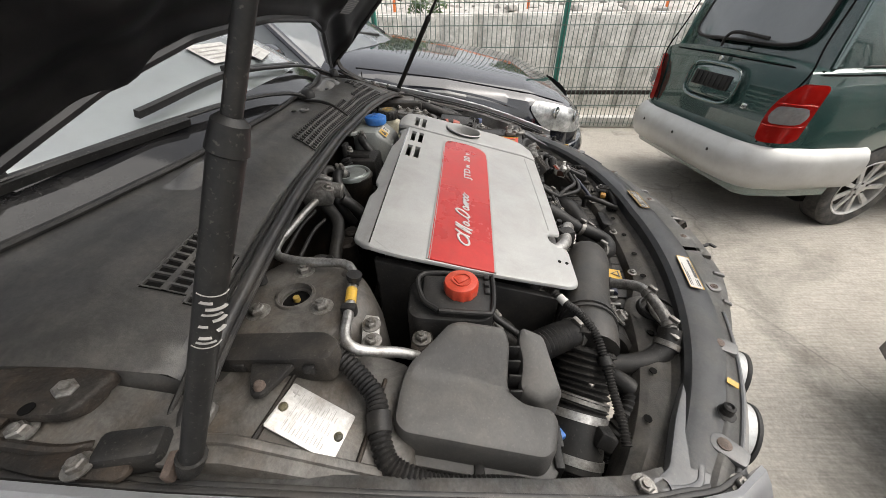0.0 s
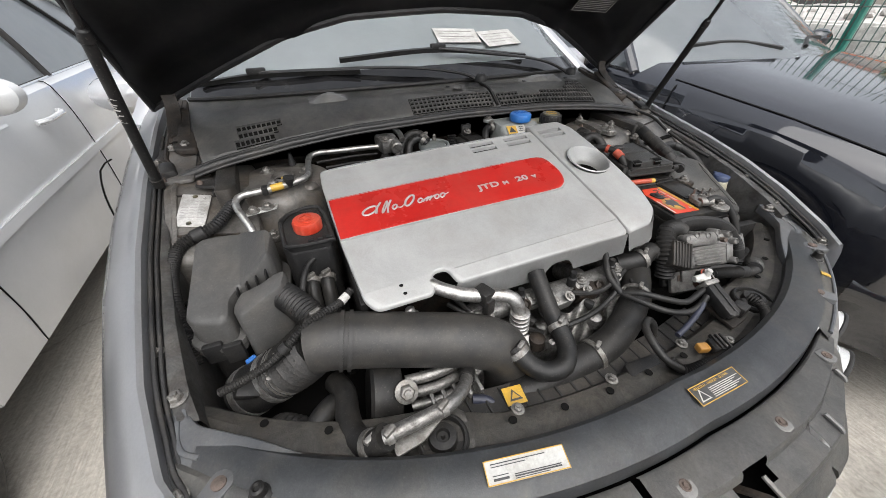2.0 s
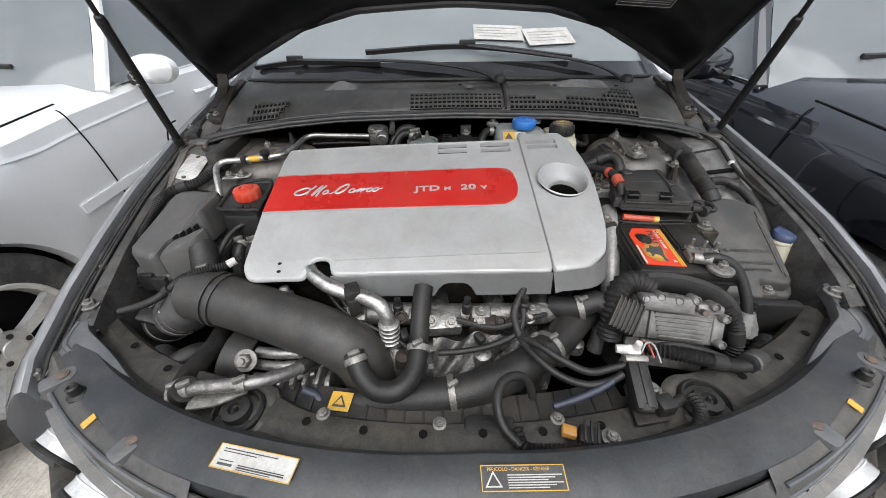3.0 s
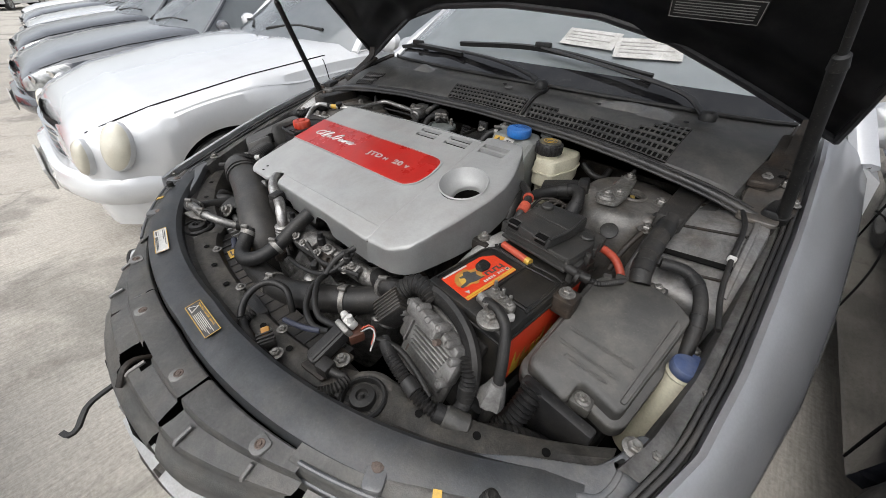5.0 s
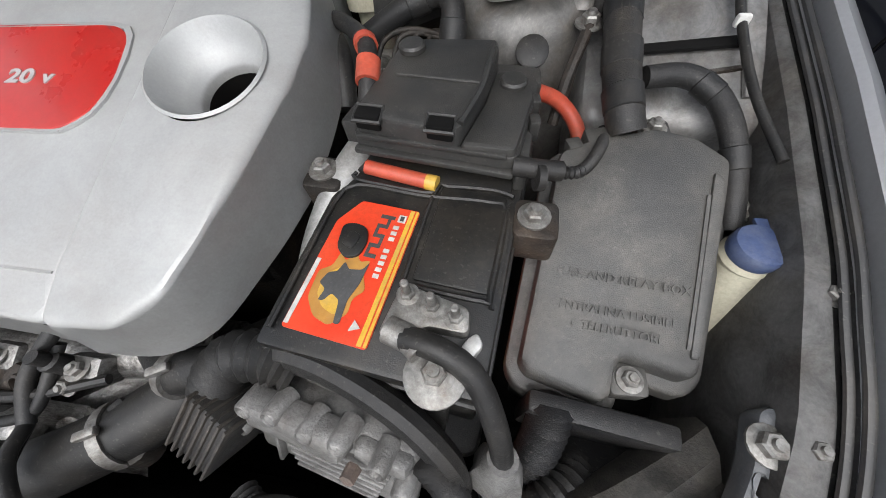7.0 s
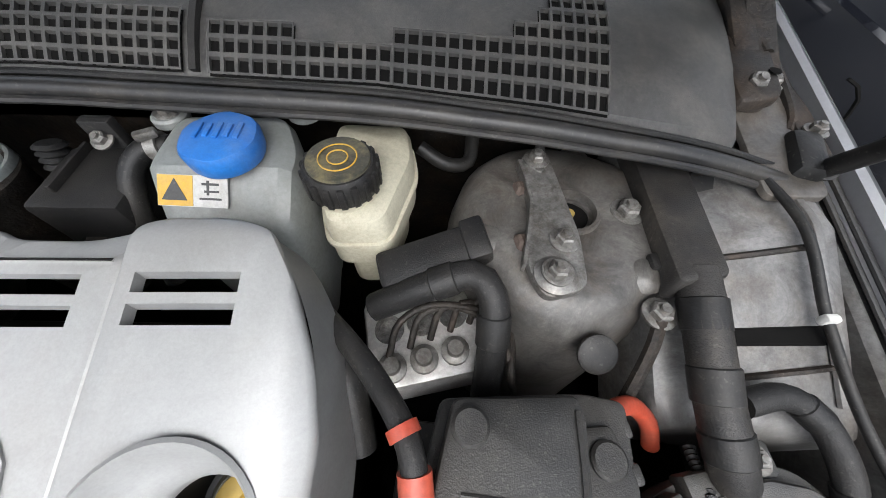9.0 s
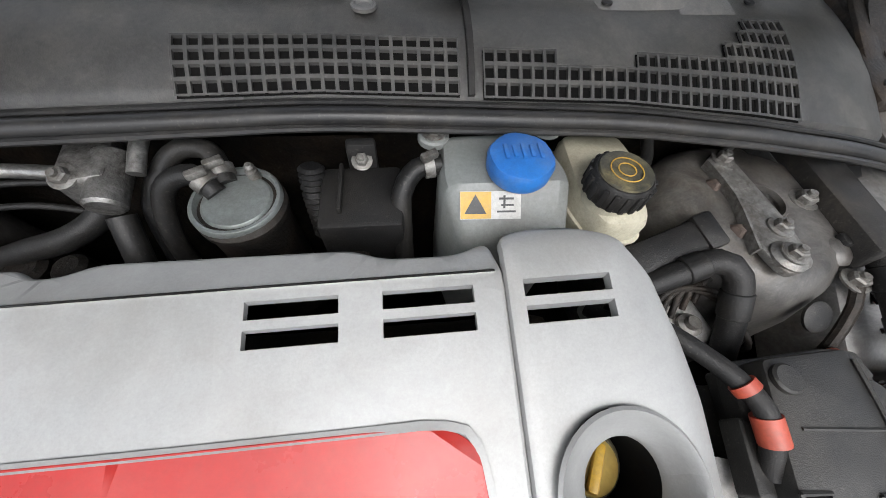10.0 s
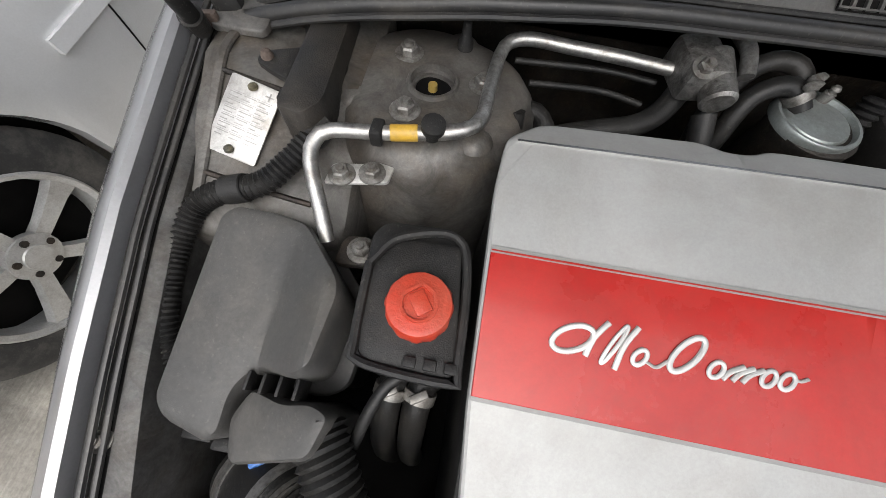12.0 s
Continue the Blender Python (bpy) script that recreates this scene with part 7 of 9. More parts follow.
part("collar", lathe([(0, 0.020), (0.006, 0.0222), (0.012, 0.020)], (0.689, -0.114, 0.881), None, 24), M_BEIGE, wb)
part("cap", lathe([(0, 0.0200), (0.004, 0.0212), (0.013, 0.0212), (0.016, 0.0195), (0.017, 0.015), (0.017, 0.001)], (0.689, -0.114, 0.892), None, 28), M_NAVY, wb, "blue-grey cap with a pull tab")
part("tab", box((0.696, -0.092, 0.905), (0.012, 0.012, 0.004), 0.001), M_NAVY, wb)

# ---- rear of the bay ----
ct = thing("washer_fluid_reservoir", "cloudy grey washer fluid reservoir with a bright blue cap", "reservoir", (0.17, 0.21, 0.9))
CT = [(0.112, 0.265), (0.215, 0.268), (0.238, 0.215), (0.232, 0.150), (0.128, 0.148), (0.108, 0.20)]
part("body", slab(rounded(CT, 0.018, 5), 0.86, 1.035, 0.014, fz=lambda x, y: 0.05 * (y - 0.2) - max(0.0, 0.197 - y) * 0.8, cuts=[("y", 0.197)]), M_TANK, ct)
for c in ((0.106, 0.262, 1.036), (0.228, 0.272, 1.038)):
    e = part("ear", lathe([(-0.006, 0.016), (0.0, 0.016), (0.002, 0.014)], c, None, 20), M_TANK, ct)
    bolt(e, (c[0], c[1], c[2] + 0.002), 0.0075)
kn = lambda k, h: 1 + 0.03 * (1 if (k // 4) % 2 else 0) * (h > 0.004)
cp = part("cap", lathe([(0, 0.0285), (0.004, 0.0305), (0.016, 0.0305), (0.020, 0.0288), (0.022, 0.024), (0.0225, 0.001)], (0.181, 0.208, 1.038), None, 48, wob=kn), M_BLUE, ct, "bright blue knurled cap")
for k in range(5):
    part("embossed_bar", box((0.166 + 0.008 * k, 0.210, 1.0612), (0.004, 0.018 - 0.003 * (k % 2), 0.002), 0.0006), M_BLUE, cp)
SM = pose(0.153, 0.1795, 1.0235, 39, 0, -2)
stl = part("sticker", box((0, 0, 0), (0.058, 0.026, 0.001), 0, m4=SM), M_LABEL, ct, "white and yellow warning sticker")
part("yellow_half", bars([(-0.0285, 0, 0.029, 0.025)], SM @ Matrix.Translation((0, 0, 0.0008))), M_YELLOW, stl)
part("triangle", slab([(-0.025, -0.008), (-0.004, -0.008), (-0.0145, 0.010)], 0.0011, 0.0015, 0, M=SM), M_INK, stl)
part("symbol", bars([(0.008, 0.006, 0.014, 0.002), (0.010, 0.0, 0.012, 0.0018), (0.006, -0.006, 0.018, 0.0018), (0.012, 0.003, 0.002, 0.012)], SM @ Matrix.Translation((0, 0, 0.0009))), M_INK, stl)
hose("reservoir_hose", [(0.112, 0.235, 1.022), (0.088, 0.232, 1.02), (0.072, 0.215, 1.005), (0.070, 0.19, 0.97), (0.072, 0.16, 0.90)], 0.0105, M_RUBBER, "black rubber hose from the reservoir", clamps=(0.1,))

bk = thing("brake_fluid_reservoir", "yellowed plastic brake fluid reservoir with a black cap", "reservoir", (0.285, 0.21, 0.95))
BK = [(0.252, 0.285), (0.325, 0.283), (0.333, 0.235), (0.312, 0.155), (0.262, 0.153), (0.248, 0.20)]
part("body", slab(rounded(BK, 0.014, 5), 0.955, 1.018, 0.012), M_BEIGE, bk)
part("lower_body", slab(rounded(inset(ccw(BK), 0.010), 0.014, 5), 0.90, 0.957, 0.004), M_BEIGE, bk)
part("seam", slab(rounded(inset(ccw(BK), -0.002), 0.015, 5), 0.984, 0.988, 0.001), M_BEIGE, bk)
cb = part("cap", lathe([(0, 0.028), (0.003, 0.0295), (0.022, 0.0295), (0.026, 0.027), (0.027, 0.020), (0.0265, 0.001)], (0.277, 0.190, 1.025), None, 48, wob=lambda k, h: 1 + 0.03 * ((k // 2) % 2) * (0.002 < h < 0.024)), M_PLASTIC, bk, "black ribbed cap with a worn yellow print")
part("cap_top", lathe([(0.0262, 0.0255), (0.0285, 0.0250), (0.0290, 0.0235), (0.0285, 0.010), (0.0292, 0.001)], (0.277, 0.190, 1.025), None, 36), M_CAPBLACK, cb)
for k in range(18):
    a = 2 * pi * k / 18
    part("grip_rib", box((0.277 + 0.0297 * cos(a), 0.190 + 0.0297 * sin(a), 1.0375), (0.004, 0.0055, 0.021), 0.001, (0, 0, 20 * k)), M_PLASTIC, cb)
for r in (0.008, 0.015):
    part("print_ring", tube([(0.277 + r * cos(a), 0.190 + r * sin(a), 1.0545) for a in lin(0, 2 * pi, 20)], 0.0006, 6), M_YELLOW, cb)
part("neck", cyl((0.277, 0.190, 1.012), (0.277, 0.190, 1.03), 0.026, None, 24), M_BEIGE, bk)

ff = thing("fuel_filter", "round metal fuel filter with hoses, dusty", "fuel filter", (-0.085, 0.21, 0.9))
part("canister", lathe([(0.80, 0.040), (0.985, 0.040), (0.990, 0.043), (0.996, 0.043), (1.0, 0.038)], (-0.085, 0.212, 0), None, 36), M_DARKMETAL, ff)
part("lid", lathe([(0.994, 0.0425), (1.003, 0.0425), (1.005, 0.041), (1.005, 0.038), (0.999, 0.036), (0.999, 0.034), (1.003, 0.031), (1.0045, 0.015), (1.005, 0.001)], (-0.088, 0.215, 0), None, 40), M_ZINC, ff, "bare zinc-grey lid")
part("nipple", lathe([(0, 0.006), (0.012, 0.006), (0.013, 0.0040), (0.016, 0.0040), (0.017, 0.005), (0.020, 0.003)], (-0.076, 0.244, 1.0), None, 12), M_STEEL, ff)
for p in ([(-0.10, 0.235, 1.004), (-0.115, 0.262, 1.022), (-0.15, 0.262, 1.018), (-0.18, 0.232, 0.98), (-0.18, 0.20, 0.92)], [(-0.106, 0.222, 1.004), (-0.125, 0.235, 1.018), (-0.155, 0.228, 1.005), (-0.165, 0.205, 0.96), (-0.165, 0.19, 0.90)]):
    hose("fuel_hose", p, 0.010, M_RUBBER, "black fuel hose bending over the filter", clamps=(0.1,))
rb = thing("relay_box", "small black plastic relay box on the firewall", "relay box", (0.03, 0.22, 0.93))
part("body", box((0.03, 0.218, 0.965), (0.084, 0.080, 0.07), 0.006), M_PLASTIC, rb)
part("tab", box((0.032, 0.262, 1.0), (0.030, 0.012, 0.06), 0.003), M_PLASTIC, rb)
part("rib", box((0.010, 0.225, 1.002), (0.004, 0.06, 0.012), 0.001), M_PLASTIC, rb)
bolt(rb, (0.032, 0.253, 1.012), 0.007, (0, -0.5, 1))
hose("ribbed_cable", [(-0.02, 0.25, 1.01), (-0.022, 0.24, 0.98), (-0.02, 0.225, 0.93)], 0.012, M_PLASTIC, "ribbed black cable beside the relay box", "cable", rib=0.004, pitch=0.007)

ap = hose("air_conditioning_pipe", [(-0.553, 0.012, 0.945), (-0.563, 0.037, 0.966), (-0.577, 0.070, 0.985), (-0.577, 0.089, 0.993), (-0.564, 0.100, 0.997), (-0.519, 0.106, 0.998), (-0.471, 0.114, 1.0), (-0.443, 0.122, 1.002), (-0.428, 0.140, 1.002), (-0.424, 0.189, 1.0), (-0.419, 0.235, 1.002), (-0.411, 0.254, 1.005), (-0.392, 0.260, 1.008), (-0.370, 0.2615, 1.007), (-0.345, 0.2605, 1.006), (-0.29, 0.257, 1.006), (-0.235, 0.250, 1.006)], 0.0072, M_ALU, "bare aluminium air conditioning pipe with bends", "pipe", step=0.008)
part("yellow_tag", cyl((-0.509, 0.1077, 0.9985), (-0.484, 0.1118, 0.9995), 0.0079, None, 14), M_YELLOW, ap)
part("service_valve", lathe([(0, 0.008), (0.010, 0.008), (0.012, 0.0112), (0.019, 0.0112), (0.020, 0.004)], (-0.471, 0.113, 0.998), Vector((0.1, -0.2, 1)).to_track_quat("Z", "Y").to_matrix(), 16), M_PLASTIC, ap, "black service cap")
part("pipe_clip", box((-0.521, 0.106, 0.998), (0.012, 0.021, 0.018), 0.003), M_PLASTIC, ap)
bkt = put("pipe_bracket", slab(rounded([(-0.566, 0.060), (-0.506, 0.071), (-0.502, 0.106), (-0.514, 0.108), (-0.520, 0.092), (-0.564, 0.084)], 0.004), 0.967, 0.970, 0.001), M_PLATE, "zinc-plated steel pipe bracket", "bracket")
part("upright", tube([(-0.507, 0.105, 0.956), (-0.512, 0.112, 0.975), (-0.522, 0.113, 0.995)], 0.006, 8, flat=0.4), M_STEEL, bkt)
for c in ((-0.551, 0.072, 0.970), (-0.523, 0.079, 0.970)):
    bolt(bkt, c, 0.0085)
blk = thing("expansion_valve", "cast aluminium pipe block on the firewall", "valve", (-0.205, 0.24, 0.99))
part("body", box((-0.215, 0.250, 1.012), (0.045, 0.06, 0.04), 0.008, (0, 0, 10)), M_CAST, blk)
part("barrel", cyl((-0.20, 0.262, 1.02), (-0.196, 0.205, 1.008), 0.0165, None, 20, bev=0.003), M_CAST, blk)
bolt(blk, (-0.222, 0.226, 1.028), 0.008, (0, -0.4, 1))
hose("heater_pipe", [(-0.176, 0.29, 1.03), (-0.172, 0.26, 1.03), (-0.172, 0.235, 1.02)], 0.0075, M_ALU, "short aluminium heater pipe", "pipe")
hose("heater_hose", [(-0.196, 0.21, 0.99), (-0.19, 0.185, 0.965), (-0.188, 0.16, 0.93)], 0.012, M_RUBBER, "black heater hose below the valve")
hose("heater_hose", [(-0.43, 0.15, 0.915), (-0.412, 0.18, 0.940), (-0.390, 0.204, 0.955), (-0.365, 0.212, 0.955), (-0.345, 0.198, 0.935), (-0.34, 0.18, 0.90)], 0.0115, M_RUBBER, "black heater hose behind the engine cover")
hose("heater_hose", [(-0.37, 0.17, 0.915), (-0.345, 0.190, 0.940), (-0.30, 0.196, 0.957), (-0.258, 0.205, 0.965), (-0.230, 0.224, 0.975), (-0.214, 0.248, 0.995)], 0.0125, M_RUBBER, "black heater hose rising to the pipe block")
for p in ([(-0.40, 0.255, 0.985), (-0.30, 0.262, 0.985), (-0.24, 0.255, 0.985)], [(-0.38, 0.235, 0.975), (-0.30, 0.24, 0.975), (-0.25, 0.235, 0.97)]):
    hose("brake_line", p, 0.0035, M_PLASTIC, "thin black brake line on the firewall", "pipe")
put("sensor_stub", tube([(-0.385, 0.150, 0.945), (-0.388, 0.172, 0.965), (-0.390, 0.180, 0.982)], 0.0075, 12), M_PLASTIC, "black capped pipe stub behind the cover", "fitting")
for x0, r in ((-0.30, 0.02), (-0.26, 0.016), (0.02, 0.014)):
    put("engine_fitting", lathe([(0, r), (0.05, r), (0.055, r * 0.7)], (x0, 0.18, 0.90), None, 16), M_DARKMETAL, "dark metal engine fitting behind the cover", "fitting", "engine fittings")

absu = thing("brake_unit", "aluminium brake control unit with pipes and plug", "brake unit", (0.345, 0.1, 0.85))
part("block", box((0.345, 0.095, 0.895), (0.11, 0.09, 0.06), 0.008, (0, 0, 12)), M_PLATE, absu, "bright machined aluminium block")
for k in range(3):
    part("port", lathe([(0, 0.013), (0.006, 0.013), (0.008, 0.008), (0.014, 0.007)], (0.318 + 0.028 * k, 0.062 + 0.008 * k, 0.925), None, 16), M_STEEL, absu)
    part("bore", lathe([(0, 0.014), (0.002, 0.0135), (0.002, 0.0095), (-0.004, 0.009), (-0.004, 0.001)], (0.312 + 0.030 * k, 0.098 + 0.008 * k, 0.9252), None, 20), M_CAST, absu)
part("plug", box((0.350, 0.150, 0.968), (0.095, 0.036, 0.036), 0.006, (10, -14, 14)), M_PLASTIC, absu, "grey-black connector plug")
part("plug_end", box((0.392, 0.161, 0.980), (0.022, 0.040, 0.040), 0.004, (10, -14, 14)), M_PLASTIC, absu)
for k in range(5):
    hose("brake_pipe", [(0.315 + 0.018 * k, 0.07 + 0.008 * k, 0.935), (0.325 + 0.018 * k, 0.095 + 0.006 * k, 0.955), (0.36 + 0.016 * k, 0.11, 0.958 - 0.006 * k), (0.42, 0.10 - 0.012 * k, 0.94), (0.43, 0.05, 0.90)], 0.0032, M_DARKMETAL, "thin dark steel brake pipe", "pipe")
bl_ = hose("brake_unit_loom", [(0.300, 0.110, 0.950), (0.345, 0.118, 0.975), (0.385, 0.124, 0.988), (0.402, 0.108, 0.984), (0.404, 0.078, 0.955), (0.400, 0.04, 0.915)], 0.013, M_PLASTIC, "taped black loom over the brake unit", "wiring loom")
for a, b in (((0.352, 0.1195, 0.978), (0.372, 0.1235, 0.985)), ((0.4045, 0.096, 0.973), (0.404, 0.076, 0.953))):
    part("tape_band", cyl(a, b, 0.0148, 0.0146, 18, bev=0.001), M_RUBBER, bl_, "wound black cloth tape")
hose("servo_hose", [(0.255, 0.10, 0.955), (0.275, 0.07, 0.965), (0.29, 0.04, 0.96), (0.30, 0.0, 0.93)], 0.012, M_RUBBER, "black rubber vacuum hose beside the cover")
hose("servo_hose", [(0.335, 0.285, 0.985), (0.365, 0.275, 0.97), (0.39, 0.285, 0.965), (0.395, 0.31, 0.98)], 0.008, M_RUBBER, "bent black hose behind the reservoir")
tb = put("tower_bracket", slab(rounded([(0.440, 0.262), (0.470, 0.266), (0.482, 0.160), (0.478, 0.108), (0.440, 0.098), (0.430, 0.130), (0.446, 0.200)], 0.012), 0.990, 0.998, 0.002), M_STEEL, "dusty steel bracket on the strut tower", "bracket")
for c in ((0.456, 0.254, 0.998), (0.466, 0.154, 0.998), (0.452, 0.119, 1.004)):
    bolt(tb, c, 0.0085)
part("folded_edge", ribbon([(0.439, 0.255, 0.983), (0.444, 0.20, 0.983), (0.429, 0.13, 0.983)], 0.003, 0.030), M_STEEL, tb)
for c in ((0.440, 0.225, 0.984), (0.434, 0.160, 0.984)):
    part("rusty_bolt", lathe([(0, 0.009), (0.006, 0.009), (0.008, 0.006)], c, Vector((-1, -0.2, 0.4)).to_track_quat("Z", "Y").to_matrix(), 6), M_RUST, tb)
part("washer_disc", lathe([(0, 0.018), (0.004, 0.018), (0.007, 0.013), (0.011, 0.011)], (0.452, 0.119, 0.996), None, 24), M_STEEL, tb)

# beams and looms beside the towers
for sx, pts in ((-1, [(-0.620, 0.262), (-0.582, 0.270), (-0.572, 0.118), (-0.586, 0.096), (-0.612, 0.102)]), (1, [(0.555, 0.315), (0.612, 0.318), (0.594, 0.118), (0.548, 0.110)])):
    bmz = put("brace_duct", slab(rounded(pts, 0.008), 0.975, 1.006 if sx > 0 else 1.016, 0.004), M_PLASTIC_D, "dark grey plastic cable duct over the inner wing", "duct", "cable ducts")
    part("clip", box((pts[3][0] + sx * 0.0, pts[3][1] + 0.03, 0.985), (0.012, 0.016, 0.014), 0.003), M_PLASTIC, bmz)
    part("clip", box((pts[1][0], pts[1][1] - 0.08, 0.985), (0.012, 0.016, 0.014), 0.003), M_PLASTIC, bmz)
    if sx < 0:
        part("foot", slab(rounded([(-0.615, 0.190), (-0.615, 0.140), (-0.640, 0.152), (-0.654, 0.160), (-0.654, 0.172), (-0.640, 0.180)], 0.005), 1.004, 1.010, 0.002), M_PLASTIC_D, bmz)
        part("foot_nut", lathe([(0, 0.0062), (0.005, 0.006), (0.009, 0.004), (0.010, 0.001)], (-0.644, 0.166, 1.008), None, 12), M_RUST, bmz, "rusty nut")
        for y in (0.125, 0.205, 0.24):
            part("snap_lug", box((-0.6165, y, 1.002), (0.006, 0.014, 0.012), 0.002), M_PLASTIC, bmz)
ml_ = hose("main_loom", [(-0.578, 0.118, 0.985), (-0.590, 0.095, 0.980), (-0.604, 0.075, 0.972), (-0.626, 0.052, 0.962), (-0.662, 0.042, 0.954), (-0.688, 0.026, 0.944), (-0.698, -0.01, 0.930), (-0.697, -0.045, 0.920), (-0.690, -0.09, 0.905), (-0.682, -0.13, 0.875), (-0.676, -0.17, 0.83)], 0.0115, M_PLASTIC, "thick corrugated black wiring loom round the air box", "wiring loom", rib=0.0022, pitch=0.0052)
for a, b in (((-0.578, 0.120, 0.985), (-0.588, 0.099, 0.981)), ((-0.640, 0.047, 0.9585), (-0.662, 0.042, 0.954))):
    part("tape_band", cyl(a, b, 0.0142, 0.0140, 18, bev=0.001), M_RUBBER, ml_, "wound black cloth tape")
tl_ = hose("taped_loom", [(0.574, 0.128, 0.994), (0.572, 0.09, 0.985), (0.572, 0.04, 0.967), (0.575, 0.0, 0.952), (0.582, -0.02, 0.935)], 0.0170, M_PLASTIC_D, "thick taped black wiring loom beside the tower", "wiring loom")
for a, b in (((0.573, 0.105, 0.989), (0.572, 0.08, 0.981)), ((0.572, 0.055, 0.973), (0.572, 0.03, 0.963)), ((0.5735, 0.012, 0.957), (0.5765, -0.008, 0.948))):
    part("tape_band", cyl(a, b, 0.0184, 0.0178, 18, bev=0.001), M_RUBBER, tl_, "wound black cloth tape")
sc_ = hose("side_conduit", [(0.595, 0.03, 0.958), (0.630, 0.036, 0.958), (0.656, 0.022, 0.952), (0.672, -0.01, 0.938), (0.680, -0.045, 0.915), (0.684, -0.085, 0.885)], 0.0105, M_PLASTIC, "smooth taped black conduit along the inner wing", "cable conduit")
for a, b in (((0.645, 0.031, 0.955), (0.659, 0.018, 0.950)), ((0.676, -0.025, 0.929), (0.680, -0.042, 0.917))):
    part("tape_band", cyl(a, b, 0.0120, 0.0118, 16, bev=0.001), M_RUBBER, sc_, "wound black cloth tape")
hose("wing_cable", [(0.618, 0.29, 1.012), (0.655, 0.25, 1.012), (0.678, 0.17, 1.008), (0.682, 0.092, 0.978), (0.688, 0.02, 0.955), (0.702, -0.05, 0.938)], 0.0042, M_RUBBER, "thin black cable along the inner wing", "cable")
put("cable_clip", box((0.682, 0.092, 0.979), (0.013, 0.008, 0.012), 0.003), M_LABEL, "white plastic cable clip", "clip")
gl = put("earth_strap", tube([(0.545, 0.094, 0.972), (0.538, 0.075, 0.962), (0.528, 0.05, 0.935), (0.522, 0.03, 0.90)], 0.006, 8), M_DARKMETAL, "dark earth strap with an eyelet bolt", "earth strap")
bolt(gl, (0.545, 0.098, 0.971), 0.0095)
for sx, x, y in ((1, 0.490, 0.068), (-1, -0.62, 0.27)):
    put("grommet", lathe([(0, 0.017), (0.003, 0.017), (0.005, 0.013), (0.004, 0.001)], (x, y, 0.958 if sx > 0 else 0.998), Vector((0, -0.6, 0.8)).to_track_quat("Z", "Y").to_matrix(), 20), M_RUBBER, "black rubber grommet in the inner wing", "grommet", "grommets")

# data plate on the left deck
pu = Vector((0.052, -0.0095, -0.008)).normalized()
pv = Vector((0.017, 0.0695, 0.035))
pv = (pv - pu * pv.dot(pu)).normalized()
pn = pu.cross(pv)
PM = Matrix(((pu.x, pv.x, pn.x, -0.6615), (pu.y, pv.y, pn.y, 0.1120), (pu.z, pv.z, pn.z, 0.9770), (0, 0, 0, 1)))
pl = put("data_plate", slab(rounded([(-0.0265, -0.0395), (0.0265, -0.0395), (0.0265, 0.0395), (-0.0265, 0.0395)], 0.003), 0, 0.0015, 0.0004, M=PM), M_PLATE, "bare aluminium data plate, scuffed and riveted", "plate")
for y in (-0.033, 0.033):
    part("rivet", lathe([(0, 0.0050), (0.003, 0.0045), (0.004, 0.002)], PM @ Vector((-0.002, y, 0.0015)), None, 14), M_CAPBLACK, pl)
part("print", bars([(-0.022 + 0.015 * c, 0.022 - 0.0040 * k, (0.012, 0.009, 0.013, 0.007)[(k + 2 * c) % 4], 0.0010) for k in range(12) for c in range(3)] + [(-0.022, 0.0238 - 0.0080 * k, 0.044, 0.0004) for k in range(6)], PM @ Matrix.Translation((0, 0, 0.0017)), 0.0002), M_INKGREY, pl)
part("plus_mark", bars([(0.012, 0.030, 0.009, 0.0016), (0.0157, 0.030, 0.0016, 0.009)], PM @ Matrix.Translation((0, 0, 0.0017)), 0.0002), M_INKGREY, pl)

# things on the radiator support
cn = thing("amber_connector", "amber and black cable connector on the front panel", "connector", (0.131, -0.485, 0.83))
part("amber_body", box((0.124, -0.483, 0.840), (0.020, 0.015, 0.013), 0.003, (0, 0, -18)), M_AMBER, cn, "amber plastic body")
part("black_body", box((0.146, -0.490, 0.840), (0.022, 0.024, 0.018), 0.003, (0, 0, -18)), M_PLASTIC, cn)
for k in range(3):
    part("connector_rib", box((0.140 + 0.008 * k, -0.489 - 0.002 * k, 0.856), (0.003, 0.028, 0.004), 0.0006, (0, 0, -18)), M_PLASTIC, cn)
bolt(cn, (0.178, -0.492, 0.838), 0.008)
sv = thing("solenoid_valve", "black solenoid valve with white connector and hoses", "valve", (0.24, -0.43, 0.82))
SV = pose(0.241, -0.428, 0.856, 0, 0, -4) @ pose(0, 0, 0, 22, 0, 0)
part("body", box((0, 0, 0), (0.030, 0.066, 0.024), 0.005, m4=SV), M_PLASTIC, sv)
part("core", cyl(SV @ Vector((0, -0.036, 0)), SV @ Vector((0, -0.024, 0)), 0.0125, 0.0135, 16, bev=0.002), M_PLASTIC, sv)
part("groove", box((0, 0, 0), (0.010, 0.060, 0.003), 0.001, m4=SV @ Matrix.Translation((0.004, 0, 0.0125))), M_PLASTIC, sv)
part("band", box((0, 0, 0), (0.034, 0.010, 0.028), 0.003, m4=SV @ Matrix.Translation((0, 0.036, 0))), M_STEEL, sv, "grey metal band")
part("head", box((0, 0, 0), (0.022, 0.016, 0.018), 0.004, m4=SV @ Matrix.Translation((0, 0.050, 0.002))), M_LABEL, sv, "white plug")
part("port", cyl(SV @ Vector((-0.010, 0.050, 0.006)), SV @ Vector((-0.024, 0.052, 0.004)), 0.008, 0.006, 12), M_LABEL, sv)
